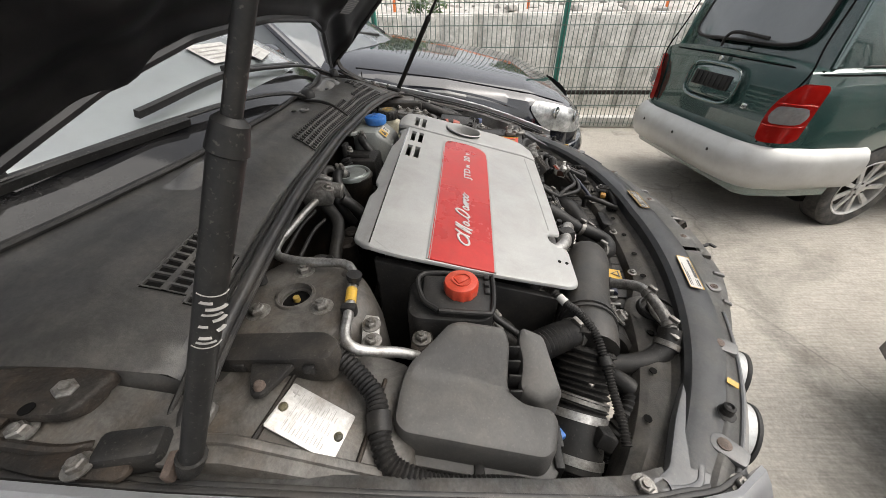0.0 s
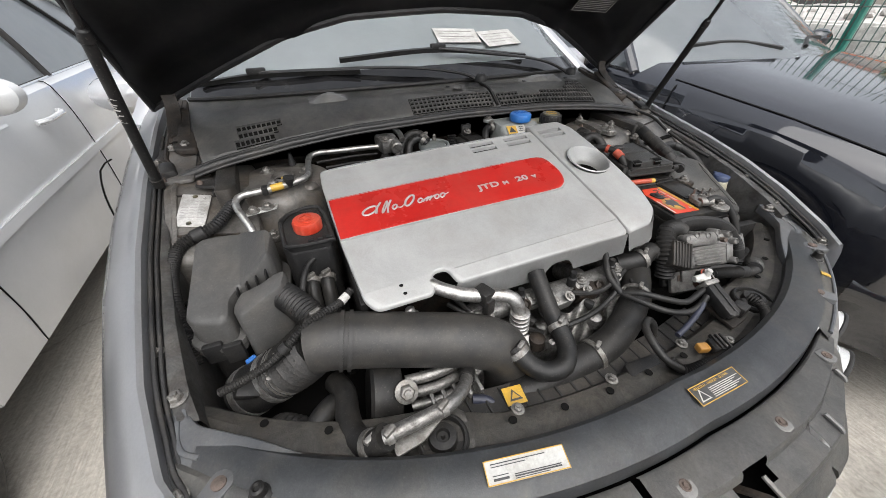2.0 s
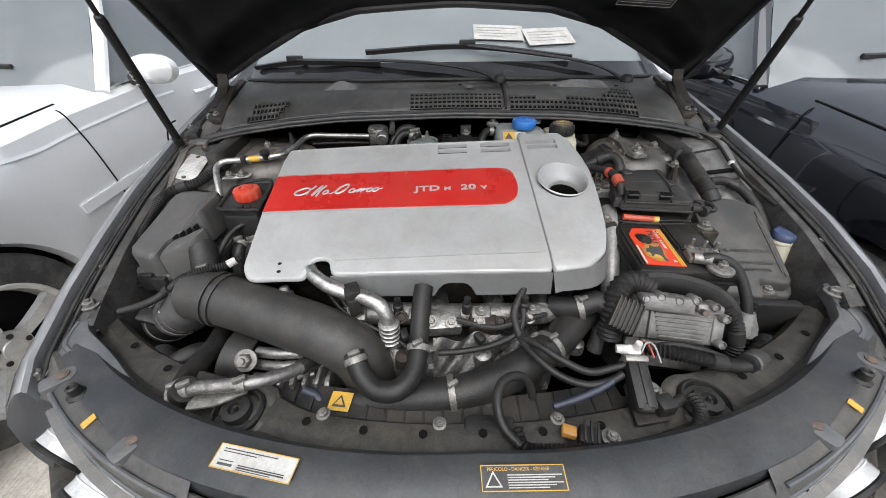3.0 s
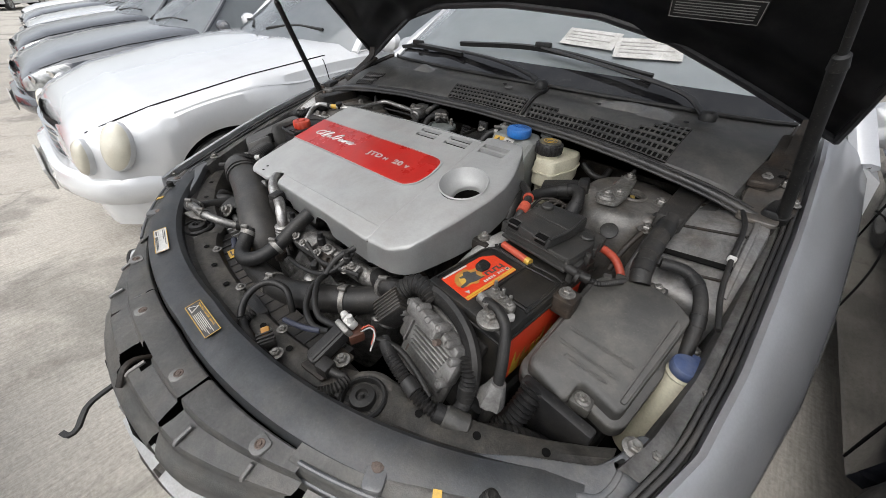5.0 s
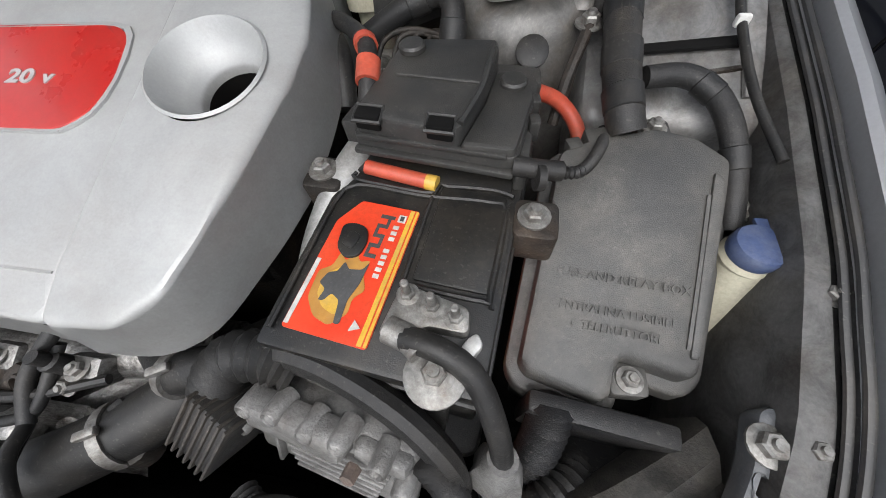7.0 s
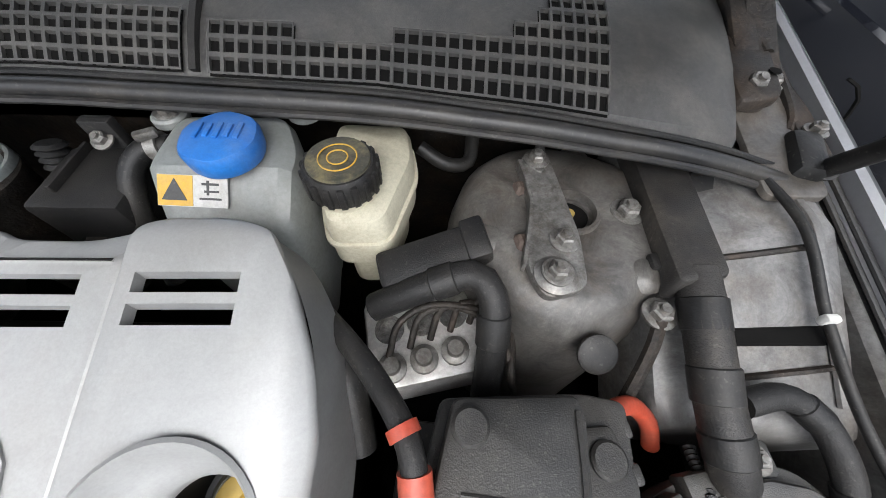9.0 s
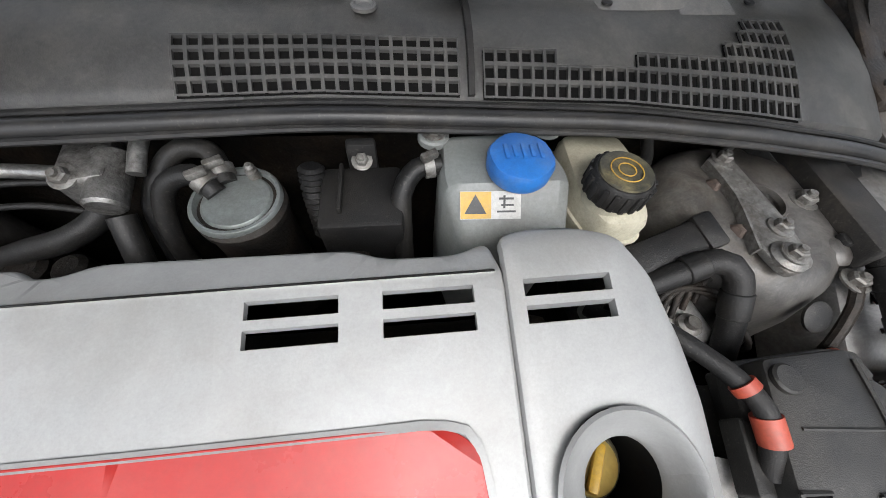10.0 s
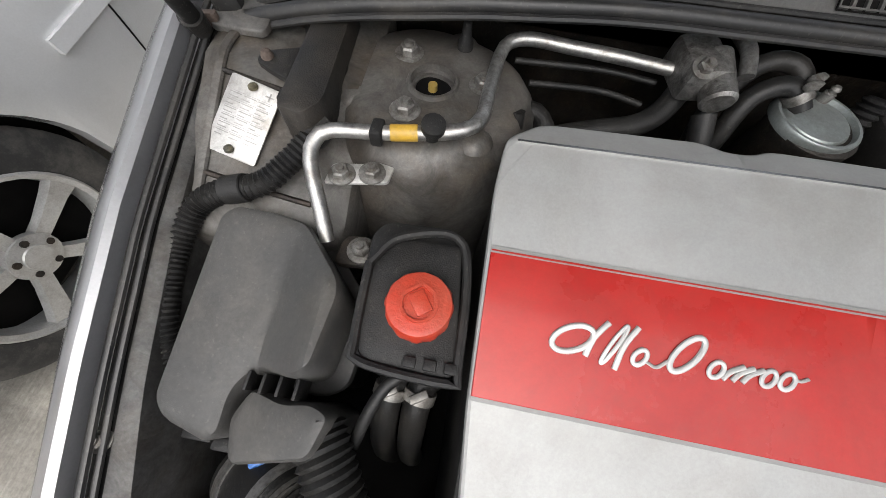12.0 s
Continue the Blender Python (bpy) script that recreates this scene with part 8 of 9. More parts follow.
part("port", cyl(SV @ Vector((0.004, 0.052, 0.010)), SV @ Vector((0.004, 0.056, 0.022)), 0.006, 0.005, 12), M_LABEL, sv)
part("bracket", slab(rounded([(0.222, -0.475), (0.275, -0.468), (0.278, -0.405), (0.232, -0.41)], 0.006), 0.830, 0.836, 0.001), M_DARKMETAL, sv)
part("small_plug", box((0.267, -0.452, 0.846), (0.026, 0.024, 0.024), 0.004, (0, 0, 10)), M_PLASTIC, sv)
part("plug_tail", tube([(0.278, -0.450, 0.846), (0.290, -0.446, 0.844), (0.302, -0.440, 0.842)], 0.007, 10), M_PLASTIC, sv)
bolt(sv, (0.268, -0.424, 0.836), 0.009)
part("relay", box((0.256, -0.384, 0.856), (0.024, 0.026, 0.020), 0.003, (0, 0, -20)), mat("brown_connector", (0.05, 0.020, 0.012), (0.085, 0.035, 0.022), 0.45, scale=30), sv, "dark brown connector")
hose("red_wire", [(0.258, -0.378, 0.862), (0.268, -0.364, 0.872), (0.282, -0.362, 0.868), (0.290, -0.378, 0.852)], 0.0016, M_ORANGE, "thin orange-red wire looping at the valve", "cable")
hose("grey_wire", [(0.262, -0.382, 0.862), (0.276, -0.366, 0.874), (0.290, -0.368, 0.868), (0.297, -0.386, 0.850)], 0.0016, M_TUBE, "thin grey wire looping at the valve", "cable")
hose("blue_sleeve", [(0.115, -0.445, 0.835), (0.15, -0.438, 0.842), (0.185, -0.428, 0.850), (0.205, -0.420, 0.856)], 0.0052, bpy.data.materials["dark_blue_rubber"], "dark blue sleeved cable to the valve", "cable")
hose("front_loom", [(0.055, -0.475, 0.835), (0.065, -0.50, 0.832), (0.12, -0.507, 0.84), (0.18, -0.508, 0.842), (0.24, -0.502, 0.842), (0.29, -0.488, 0.845), (0.31, -0.465, 0.85), (0.312, -0.44, 0.85)], 0.008, M_PLASTIC, "corrugated black loom along the front panel", "wiring loom", rib=0.003, pitch=0.005)
put("bonnet_catch_plate", slab(rounded([(-0.02, -0.475), (0.05, -0.475), (0.06, -0.45), (-0.01, -0.445)], 0.008), 0.80, 0.822, 0.004), M_PLASTIC, "black plastic radiator top plate", "plate")
put("radiator", slab(rounded([(-0.30, -0.46), (0.30, -0.46), (0.30, -0.40), (-0.30, -0.40)], 0.015), 0.35, 0.79, 0.012), M_PLASTIC_D, "dusty black radiator top tank", "radiator")
cvr = slab(rounded([(-0.30, -0.48), (0.02, -0.50), (0.05, -0.465), (-0.05, -0.448), (-0.18, -0.415), (-0.26, -0.41), (-0.31, -0.44)], 0.01), 0.776, 0.794, 0.006, fz=lambda x, y: 0.006 * sin(x * 30))
put("radiator_shield", cvr, M_SUPPORT, "ribbed black radiator air guide, dusty", "air guide")
for sx in (-1, 1):
    put("corner_loom", tube([(sx * 0.50, -0.345, 0.78), (sx * 0.53, -0.330, 0.80), (sx * 0.56, -0.305, 0.785), (sx * 0.575, -0.28, 0.73)], 0.019, 16, rib=0.0024, pitch=0.008), M_RUBBER, "black rubber boot behind the headlamp", "boot", "headlamp boots")
put("headlamp_back", lathe([(0, 0.055), (0.02, 0.055), (0.025, 0.045), (0.03, 0.001)], (0.585, -0.315, 0.77), Vector((-0.2, 0.5, 0.8)).to_track_quat("Z", "Y").to_matrix(), 28), M_PLASTIC, "round black headlamp back cover", "cover")

# ---- the other cars ----
M_SILVER = mat("silver_paint", (0.64, 0.65, 0.655), (0.69, 0.695, 0.695), 0.24, 0.2, scale=2, coat=1.0, dirt=(0.5, 0.485, 0.46), dscale=1.5, damt=0.25, speck=0.05, chips=0)
M_WHITEPAINT = mat("white_paint", (0.72, 0.73, 0.72), (0.78, 0.785, 0.78), 0.3, 0.0, scale=2, coat=0.7, dirt=(0.5, 0.48, 0.44), dscale=1.5, damt=0.25)
M_BLACKPAINT = mat("black_blue_paint", (0.006, 0.007, 0.011), (0.008, 0.0095, 0.015), 0.3, 0.0, scale=2, coat=1.0, dirt=(0.022, 0.0215, 0.021), dscale=1.8, damt=0.25, speck=0.03, spec=0.08, chips=0)
M_BLACKPAINT.node_tree.nodes["Principled BSDF"].inputs["Coat IOR"].default_value = 1.9
M_GREENPAINT = mat("dark_green_paint", (0.026, 0.082, 0.073), (0.034, 0.098, 0.088), 0.25, 0.3, scale=2, coat=1.0, dirt=(0.18, 0.18, 0.16), dscale=1.6, damt=0.25, chips=0)
M_GREENPAINT.node_tree.nodes["Principled BSDF"].inputs["Coat IOR"].default_value = 2.1
M_DARKPAINT = mat("dark_grey_paint", (0.05, 0.055, 0.065), (0.07, 0.075, 0.085), 0.22, 0.4, scale=2, coat=0.9, dirt=(0.2, 0.19, 0.18), dscale=1.6, damt=0.25)
M_REDPAINT = mat("red_paint", (0.42, 0.03, 0.02), (0.48, 0.045, 0.03), 0.25, 0.0, scale=2, coat=0.8)
M_GREYPLASTIC = mat("grey_bumper_plastic", (0.46, 0.46, 0.445), (0.53, 0.53, 0.51), 0.34, 0.2, scale=3, coat=0.4, dirt=(0.34, 0.32, 0.29), dscale=2, damt=0.4, chips=0)
M_TYRE = mat("tyre_rubber", (0.028, 0.028, 0.028), (0.055, 0.054, 0.052), 0.75, scale=12, bump=0.3, bscale=160, dirt=(0.17, 0.155, 0.135), dscale=6, damt=0.4)
M_RIM = mat("alloy_rim", (0.50, 0.50, 0.49), (0.60, 0.60, 0.585), 0.38, 0.4, scale=10, dirt=(0.2, 0.17, 0.14), dscale=7, damt=0.45)
M_TAIL = mat("red_tail_lens", (0.50, 0.010, 0.008), (0.60, 0.025, 0.018), 0.12, scale=20, coat=0.8)
M_TRIM = mat("chrome_trim", (0.68, 0.68, 0.67), (0.76, 0.76, 0.75), 0.15, 1.0, scale=5)
M_LAMP = mat("clear_lamp", (0.20, 0.21, 0.21), (0.55, 0.555, 0.54), 0.12, 0.3, scale=30, coat=1.0, chips=0)
M_FOG = mat("yellowed_lamp", (0.50, 0.47, 0.38), (0.60, 0.57, 0.47), 0.25, 0.1, scale=10, coat=0.6)


def wheel(car, c, sx, r=0.315, spokes=5, wide=0.2, rim_r=0.21):
    """A tyre with an alloy rim; sx: the side that its face looks to."""
    q = Vector((sx, 0, 0)).to_track_quat("Z", "Y").to_matrix()
    grooves = []
    for k in range(9):
        h = -wide / 2 + 0.02 + (wide - 0.04) * k / 8
        grooves.append((h, r - (0.006 if k % 2 else 0.0)))
    ty = part("wheel", lathe([(-wide / 2, rim_r), (-wide / 2, r - 0.03), (-wide / 2 + 0.008, r - 0.010)] + grooves + [(wide / 2 - 0.008, r - 0.010), (wide / 2, r - 0.03), (wide / 2 + 0.004, (r + rim_r) / 2), (wide / 2 - 0.002, rim_r + 0.008), (wide / 2 - 0.012, rim_r)], c, q, 48, caps=False), M_TYRE, car, "worn black tyre")
    rim = part("rim", lathe([(wide / 2 - 0.002, rim_r + 0.006), (wide / 2 + 0.002, rim_r), (wide / 2 - 0.008, rim_r - 0.012), (wide / 2 - 0.09, rim_r - 0.025), (-wide / 2, rim_r - 0.02)], c, q, 48, caps=False), M_RIM, ty, "silver alloy rim")
    part("brake_drum", lathe([(-0.02, rim_r * 0.75), (0.02, rim_r * 0.75), (0.025, 0.02)], c, q, 28), M_DARKMETAL, ty)
    C = Vector(c)
    for k in range(spokes):
        a = 2 * pi * k / spokes + 0.3
        bm = bmesh.new()
        d = Vector((0, cos(a), sin(a)))
        e = Vector((0, -sin(a), cos(a)))
        o = Vector((sx, 0, 0))
        w0, w1 = (0.040, 0.075) if spokes < 7 else (0.030, 0.048)
        L = [C + d * rr + o * (wide / 2 - off) for rr, off in ((0.03, 0.022), (0.09, 0.016), (0.16, 0.014), (rim_r - 0.006, 0.010))]
        loops = []
        for i, p in enumerate(L):
            w = w0 + (w1 - w0) * (i / 3) ** 2
            loops.append([bm.verts.new(p + e * s * w / 2 + o * t) for s, t in ((-1, -0.02), (-0.8, 0), (0.8, 0), (1, -0.02))])
        for A, B in zip(loops, loops[1:]):
            for j in range(4):
                bm.faces.new((A[j], A[(j + 1) % 4], B[(j + 1) % 4], B[j]))
        part("spoke", bm, M_RIM, rim)
    part("hub_cap", lathe([(wide / 2 - 0.03, 0.062), (wide / 2 - 0.014, 0.060), (wide / 2 - 0.010, 0.034), (wide / 2 - 0.006, 0.032), (wide / 2 - 0.004, 0.001)], c, q, 28), M_RIM, rim)
    for k in range(5):
        a = 2 * pi * k / 5
        p = C + Vector((sx * (wide / 2 - 0.014), 0.046 * cos(a), 0.046 * sin(a)))
        part("lug_nut", cyl(p, p + Vector((sx * 0.006, 0, 0)), 0.009, None, 8), M_DARKMETAL, rim)


SEDAN = dict(L=4.6, W=1.78, fw=0.84, rw=3.56, sill=0.24,
             y=[0.0, 0.03, 0.12, 0.35, 0.8, 1.25, 1.6, 2.4, 3.2, 3.75, 4.2, 4.52, 4.6],
             zc=[0.60, 0.68, 0.75, 0.84, 0.92, 0.98, 1.00, 0.98, 0.98, 1.02, 1.02, 0.96, 0.62],
             zs=[0.58, 0.66, 0.71, 0.78, 0.86, 0.91, 0.93, 0.94, 0.95, 0.97, 0.97, 0.92, 0.60],
             w=[0.50, 0.66, 0.76, 0.84, 0.88, 0.89, 0.89, 0.89, 0.89, 0.88, 0.85, 0.76, 0.60],
             ws=(1.22, 2.05), rs=(3.05, 3.85), roof=1.43, rwid=0.56)
MPV = dict(L=4.9, W=1.88, fw=0.95, rw=3.90, sill=0.28,
           y=[0.0, 0.03, 0.15, 0.5, 0.9, 1.2, 1.6, 2.4, 3.2, 4.0, 4.6, 4.86, 4.9],
           zc=[0.62, 0.74, 0.82, 0.92, 1.02, 1.06, 1.08, 1.08, 1.08, 1.08, 1.08, 1.08, 0.60],
           zs=[0.60, 0.72, 0.78, 0.86, 0.96, 1.02, 1.05, 1.05, 1.05, 1.05, 1.05, 1.04, 0.58],
           w=[0.55, 0.70, 0.80, 0.90, 0.93, 0.94, 0.94, 0.94, 0.94, 0.94, 0.92, 0.86, 0.80],
           ws=(1.0, 1.95), rs=(4.62, 4.88), roof=1.74, rwid=0.70)


def car_body(S, y, k, sx=1):
    """Point k (0 sill .. 10 centre line) of the body's cross-section at y."""
    w, zs, zc = (lerp_at(y, S["y"], S[n]) for n in ("w", "zs", "zc"))
    zb = max(arch(y, S["fw"], 0.335, 0.315, S["sill"]), arch(y, S["rw"], 0.335, 0.315, S["sill"]))
    zb = min(zb, zs - 0.06)
    t = [(w - 0.05, zb), (w - 0.012, zb + 0.012), (w, zb + 0.25 * (zs - zb)), (w + 0.004, zb + 0.55 * (zs - zb)), (w - 0.004, zb + 0.8 * (zs - zb)), (w - 0.03, zs - 0.02), (w - 0.06, zs), (w * 0.80, zs + 0.6 * (zc - zs)), (w * 0.5, zs + 0.9 * (zc - zs)), (w * 0.25, zc - 0.003), (0, zc)]
    return Vector((sx * t[k][0], y, t[k][1]))


def skin(S, y, kf, sx, out=0.006):
    """A point on the skin between two of the section's points, moved outwards."""
    k = min(9, int(kf))
    p = car_body(S, y, k, sx).lerp(car_body(S, y, k + 1, sx), kf - k)
    a = car_body(S, y, k + 1, sx) - car_body(S, y, k, sx)
    b = car_body(S, min(S["L"], y + 0.03), k, sx) - car_body(S, max(0.0, y - 0.03), k, sx)
    n = a.cross(b).normalized()
    if n.dot(Vector((p.x, (y - S["L"] / 2) * 0.4, 0.3 * (p.z - 0.5)))) < 0:
        n = -n
    return p + n * out


OWN = dict(SEDAN, zc=[0.60, 0.68, 0.75, 0.9, 1.0, 1.06, 1.07, 1.06, 1.06, 1.08, 1.08, 1.0, 0.62], zs=[0.58, 0.66, 0.71, 0.85, 0.95, 1.02, 1.03, 1.03, 1.04, 1.05, 1.04, 0.97, 0.60], w=[0.50, 0.66, 0.76, 0.84, 0.90, 0.912, 0.912, 0.912, 0.912, 0.90, 0.87, 0.78, 0.60], roof=1.47, fw=0.93, rw=3.63)


def make_car(name, M, S, paint, label, rims=5, lamps=M_LAMP, group="", handles=M_TRIM, two_tone=None, tail=True, front=True, r=0.315, y_from=0.0, car=None, ovals=False, rear_panel=False):
    """A parked car: y runs from the nose to the tail in its own frame."""
    host = car
    car = host or thing(name, label, "car", group=group)
    L = S["L"]
    kids = set(car.children)
    ys = sorted(set([round(v, 3) for v in lin(0.0, L, 60)] + [round(S[a] + d, 3) for a in ("fw", "rw") for d in lin(-0.35, 0.35, 25)] + S["y"] + [y_from]))
    ys = [v for v in ys if v >= y_from]
    idx = [(sx, k) for sx in (-1, 1) for k in range(11)]
    order = [(-1, k) for k in range(11)] + [(1, k) for k in range(9, -1, -1)]
    body = sheet(lambda y, o: car_body(S, y, order[int(o)][1], order[int(o)][0]), ys, range(len(order)))
    for yy in (ys[0], L):
        vs = [v for v in body.verts if abs(v.co.y - yy) < 1e-6]
        vs.sort(key=lambda v: atan2(v.co.z - 0.4, v.co.x))
        body.faces.new(vs)
    part("body", body, paint, car)
    # greenhouse
    y0, y1 = S["ws"]
    y2, y3 = S["rs"]
    zr, rw = S["roof"], S["rwid"]
    wb = lambda y: lerp_at(y, S["y"], S["w"]) - 0.07
    zb = lambda y: lerp_at(y, S["y"], S["zs"]) + 0.0
    zcn = lambda y: lerp_at(y, S["y"], S["zc"])
    if not host:
        part("windscreen", sheet(lambda u, v: Vector((u * (wb(y0 + 0.25) * (1 - v) + rw * v), y0 + 0.22 * abs(u) ** 2 * (1 - v) + (y1 - y0) * v, (zcn(y0) * (1 - abs(u) ** 2) + zb(y0 + 0.2) * abs(u) ** 2) * (1 - v) + zr * v - 0.03 * v * abs(u) ** 2)), lin(-1, 1, 13), lin(0, 1, 6), 0.004), M_WIN, car, "windscreen with the reflected sky put into its pale colour")
    part("rear_window", sheet(lambda u, v: Vector((u * (wb(y3 - 0.2) * (1 - v) + rw * v), y3 - 0.12 * abs(u) ** 2 * (1 - v) + (y2 - y3) * v, (zcn(y3) * (1 - abs(u) ** 2) + zb(y3 - 0.1) * abs(u) ** 2) * (1 - v) + zr * v - 0.03 * v * abs(u) ** 2)), lin(-1, 1, 13), lin(0, 1, 6), 0.004), paint if rear_panel else M_WIN, car, "" if rear_panel else "dark rear window")
    part("roof", sheet(lambda u, v: Vector((u * rw, y1 + (y2 - y1) * v, zr + 0.03 * sin(pi * v) * (1 - u * u) - 0.03 * u * u)), lin(-1, 1, 11), lin(0, 1, 8), 0.01), paint, car)
    for sx in (-1, 1):
        def side(v, t, sx=sx):
            yb = (y0 + 0.25) + (y3 - 0.15 - y0 - 0.25) * v
            yt = y1 + (y2 - y1) * v
            return Vector((sx * (wb(yb) * (1 - t) + rw * t + 0.02 * sin(pi * t)), yb * (1 - t) + yt * t, zb(yb) * (1 - t) + (zr - 0.03) * t))
        gl = part("side_window", sheet(side, lin(0, 1, 20), lin(0, 1, 5), 0.004), M_WIN, car, "dark tinted side windows")
        if rear_panel:
            part("rear_pillar", sheet(lambda v, t: side(0.80 + 0.2 * v + 0.06 * (1 - v) * abs(2 * t - 1) ** 3, t) + Vector((sx * 0.010, 0, 0)), lin(0, 1, 10), lin(0, 1, 9), 0.006), paint, car)
        for v in (0.0, 0.42, 0.78, 1.0):
            part("pillar", tube([side(v, t) + Vector((sx * 0.004, 0, 0)) for t in lin(0, 1, 6)], 0.028 if v in (0, 1) else 0.02, 8, flat=0.6), paint if v in (0, 1) else M_PLASTIC, car)
        part("window_trim", tube([side(v, 0) + Vector((sx * 0.006, 0, 0.004)) for v in lin(0, 1, 16)], 0.008, 8), handles, car)
        part("roof_trim", tube([side(v, 1) for v in lin(0, 1, 12)], 0.014, 8), paint, car)
        # shut line of the bonnet and the wing's crease
        if front:
            part("bonnet_joint", ribbon([skin(S, yy, 6.25, sx, 0.0015) for yy in lin(0.10, y0 + 0.05, 14)], 0.006, 0.003, up=(0.3 * sx, 0, 1)), M_BLACK, car)
            part("wing_crease", ribbon([skin(S, yy, 4.55, sx, 0.001) for yy in lin(0.42, y0 + 0.6, 14)], 0.010, 0.004, up=(sx, 0, 0.5)), paint, car)
            part("wiper", tube([(sx * 0.10, y0 + 0.06, zcn(y0) + 0.035), (sx * 0.3, y0 + 0.16, zcn(y0) + 0.06), (sx * 0.55, y0 + 0.22, zcn(y0) + 0.05)], 0.010, 6), M_WIPER, car, "black wiper on the windscreen")
        # door joints
        for yy in (y0 + 0.02, y0 + 1.08, y0 + 1.95):
            if yy < S["rw"] - 0.3 or S is MPV:
                part("door_joint", ribbon([car_body(S, yy + 0.012 * sin(k), k, sx) + Vector((sx * 0.001, 0, 0)) for k in range(1, 7)], 0.004, 0.003, up=(sx, 0, 0.2)), M_BLACK, car)
        for yy in (y0 + 0.85, y0 + 1.75):
            p = car_body(S, yy, 4, sx)
            hd = part("door_handle", tube([p + Vector((sx * 0.004, -0.11, 0.03)), p + Vector((sx * 0.032, -0.07, 0.032)), p + Vector((sx * 0.034, 0.05, 0.036)), p + Vector((sx * 0.006, 0.09, 0.036))], 0.012, 8), paint, car)
            part("handle_strip", tube([p + Vector((sx * 0.044, -0.07, 0.032)), p + Vector((sx * 0.046, 0.05, 0.036))], 0.004, 8), handles, hd)
        part("rub_strip", ribbon([car_body(S, yy, 3, sx) + Vector((sx * 0.006, 0, 0)) for yy in lin(S["fw"] + 0.42, S["rw"] - 0.42, 14)], 0.035, 0.012, up=(sx, 0, 0.1)), paint, car)
        # mirror
        p = side(0.0, 0.0) + (Vector((sx * -0.05, 0.30, 0.0)) if host else Vector((sx * 0.02, 0.16, 0.02)))
        mq = lathe([(0, 0.02), (0.01, 0.062), (0.035, 0.080), (0.07, 0.074), (0.095, 0.045), (0.10, 0.001)], p + Vector((sx * 0.13, 0.04, 0.05)), Vector((0, -1, 0.0)).to_track_quat("Z", "Y").to_matrix(), 24)
        for v in mq.verts:
            v.co.x = p.x + sx * 0.13 + (v.co.x - p.x - sx * 0.13) * 1.35
            v.co.z = p.z + 0.05 + (v.co.z - p.z - 0.05) * (0.72 if v.co.z > p.z + 0.05 else 0.85)
        mr = part("door_mirror", mq, paint, car, "body-coloured door mirror")
        part("mirror_foot", tube([p, p + Vector((sx * 0.06, 0.02, 0.01)), p + Vector((sx * 0.11, 0.04, 0.03))], 0.022, 8), M_PLASTIC, mr)
        # lamps
        if front:
            def lamp(u, t, sx=sx):
                yy = 0.025 + 0.33 * u
                tt = 0.5 + (t - 0.5) * (1 - abs(2 * u - 0.9) ** 4 * 0.6)
                return skin(S, yy, 3.75 + 1.85 * tt, sx, 0.010 + 0.02 * sin(pi * t) * sin(pi * u))
            if ovals:
                for yy, kf, rx, rz in ((0.17, 4.3, 0.060, 0.105), (0.05, 4.35, 0.045, 0.080)):
                    c = skin(S, yy, kf, sx, 0.0)
                    nn = (skin(S, yy, kf, sx, 0.01) - c).normalized()
                    nn = (nn + Vector((sx * 0.2, -0.5, 0.15))).normalized()
                    up = (Vector((0, 0.35, 1)) - nn * nn.dot(Vector((0, 0.35, 1)))).normalized()
                    rt = up.cross(nn)
                    Q = Matrix((rt, up, nn)).transposed()
                    def dome(rings, k=1.0):
                        bm = lathe(rings, (0, 0, 0), None, 36, caps=False)
                        for v in bm.verts:
                            v.co = c + Q @ Vector((v.co.x * rx * k, v.co.y * rz * k, v.co.z))
                        return bm
                    hl = part("headlamp", dome([(-0.03, 1.0), (0.012, 1.0), (0.024, 0.85), (0.032, 0.5), (0.034, 0.01)]), lamps, car, "yellowed oval headlamp")
                    part("lamp_rim", dome([(-0.03, 1.04), (0.008, 1.04), (0.012, 0.99)]), paint, hl)
            else:
                hl = part("headlamp", sheet(lamp, lin(0, 1, 14), lin(0, 1, 7)), lamps, car, "headlamp lens")
            for uu in (() if ovals else (0.25, 0.6)):
                c = lamp(uu, 0.5)
                part("lamp_bulb", lathe([(0, 0.03), (0.006, 0.031), (0.009, 0.024), (0.007, 0.001)], c, Vector((sx * (0.2 + uu), -1, 0)).to_track_quat("Z", "Y").to_matrix(), 20), M_TRIM, hl)
        if tail:
            def tl(u, t, sx=sx):
                yy = L - 0.015 - 0.26 * u * u
                lo, hi = (3.2, 5.2) if S is MPV else (3.4, 5.4)
                return skin(S, yy, lo + (hi - lo) * t, sx, 0.012)
            tlo = part("tail_lamp", sheet(tl, lin(0, 1, 12), lin(0, 1, 7)), M_TAIL, car, "red tail lamp with a clear band")
            part("clear_band", sheet(lambda u, t: tl(0.08 + 0.8 * u, 0.36 + 0.28 * t) + Vector((sx * 0.004, 0.004, 0)), lin(0, 1, 9), lin(0, 1, 3)), M_LAMP, tlo)
        # solid black boxes added to block light and darken the wheel arches
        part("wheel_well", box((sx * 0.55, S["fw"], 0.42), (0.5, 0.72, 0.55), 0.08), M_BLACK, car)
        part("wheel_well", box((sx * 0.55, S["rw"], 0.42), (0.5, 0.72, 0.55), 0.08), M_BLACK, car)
        for yy in (S["fw"], S["rw"]):
            w = lerp_at(yy, S["y"], S["w"])
            wheel(car, (sx * (w - 0.11), yy, r), sx, r, rims)
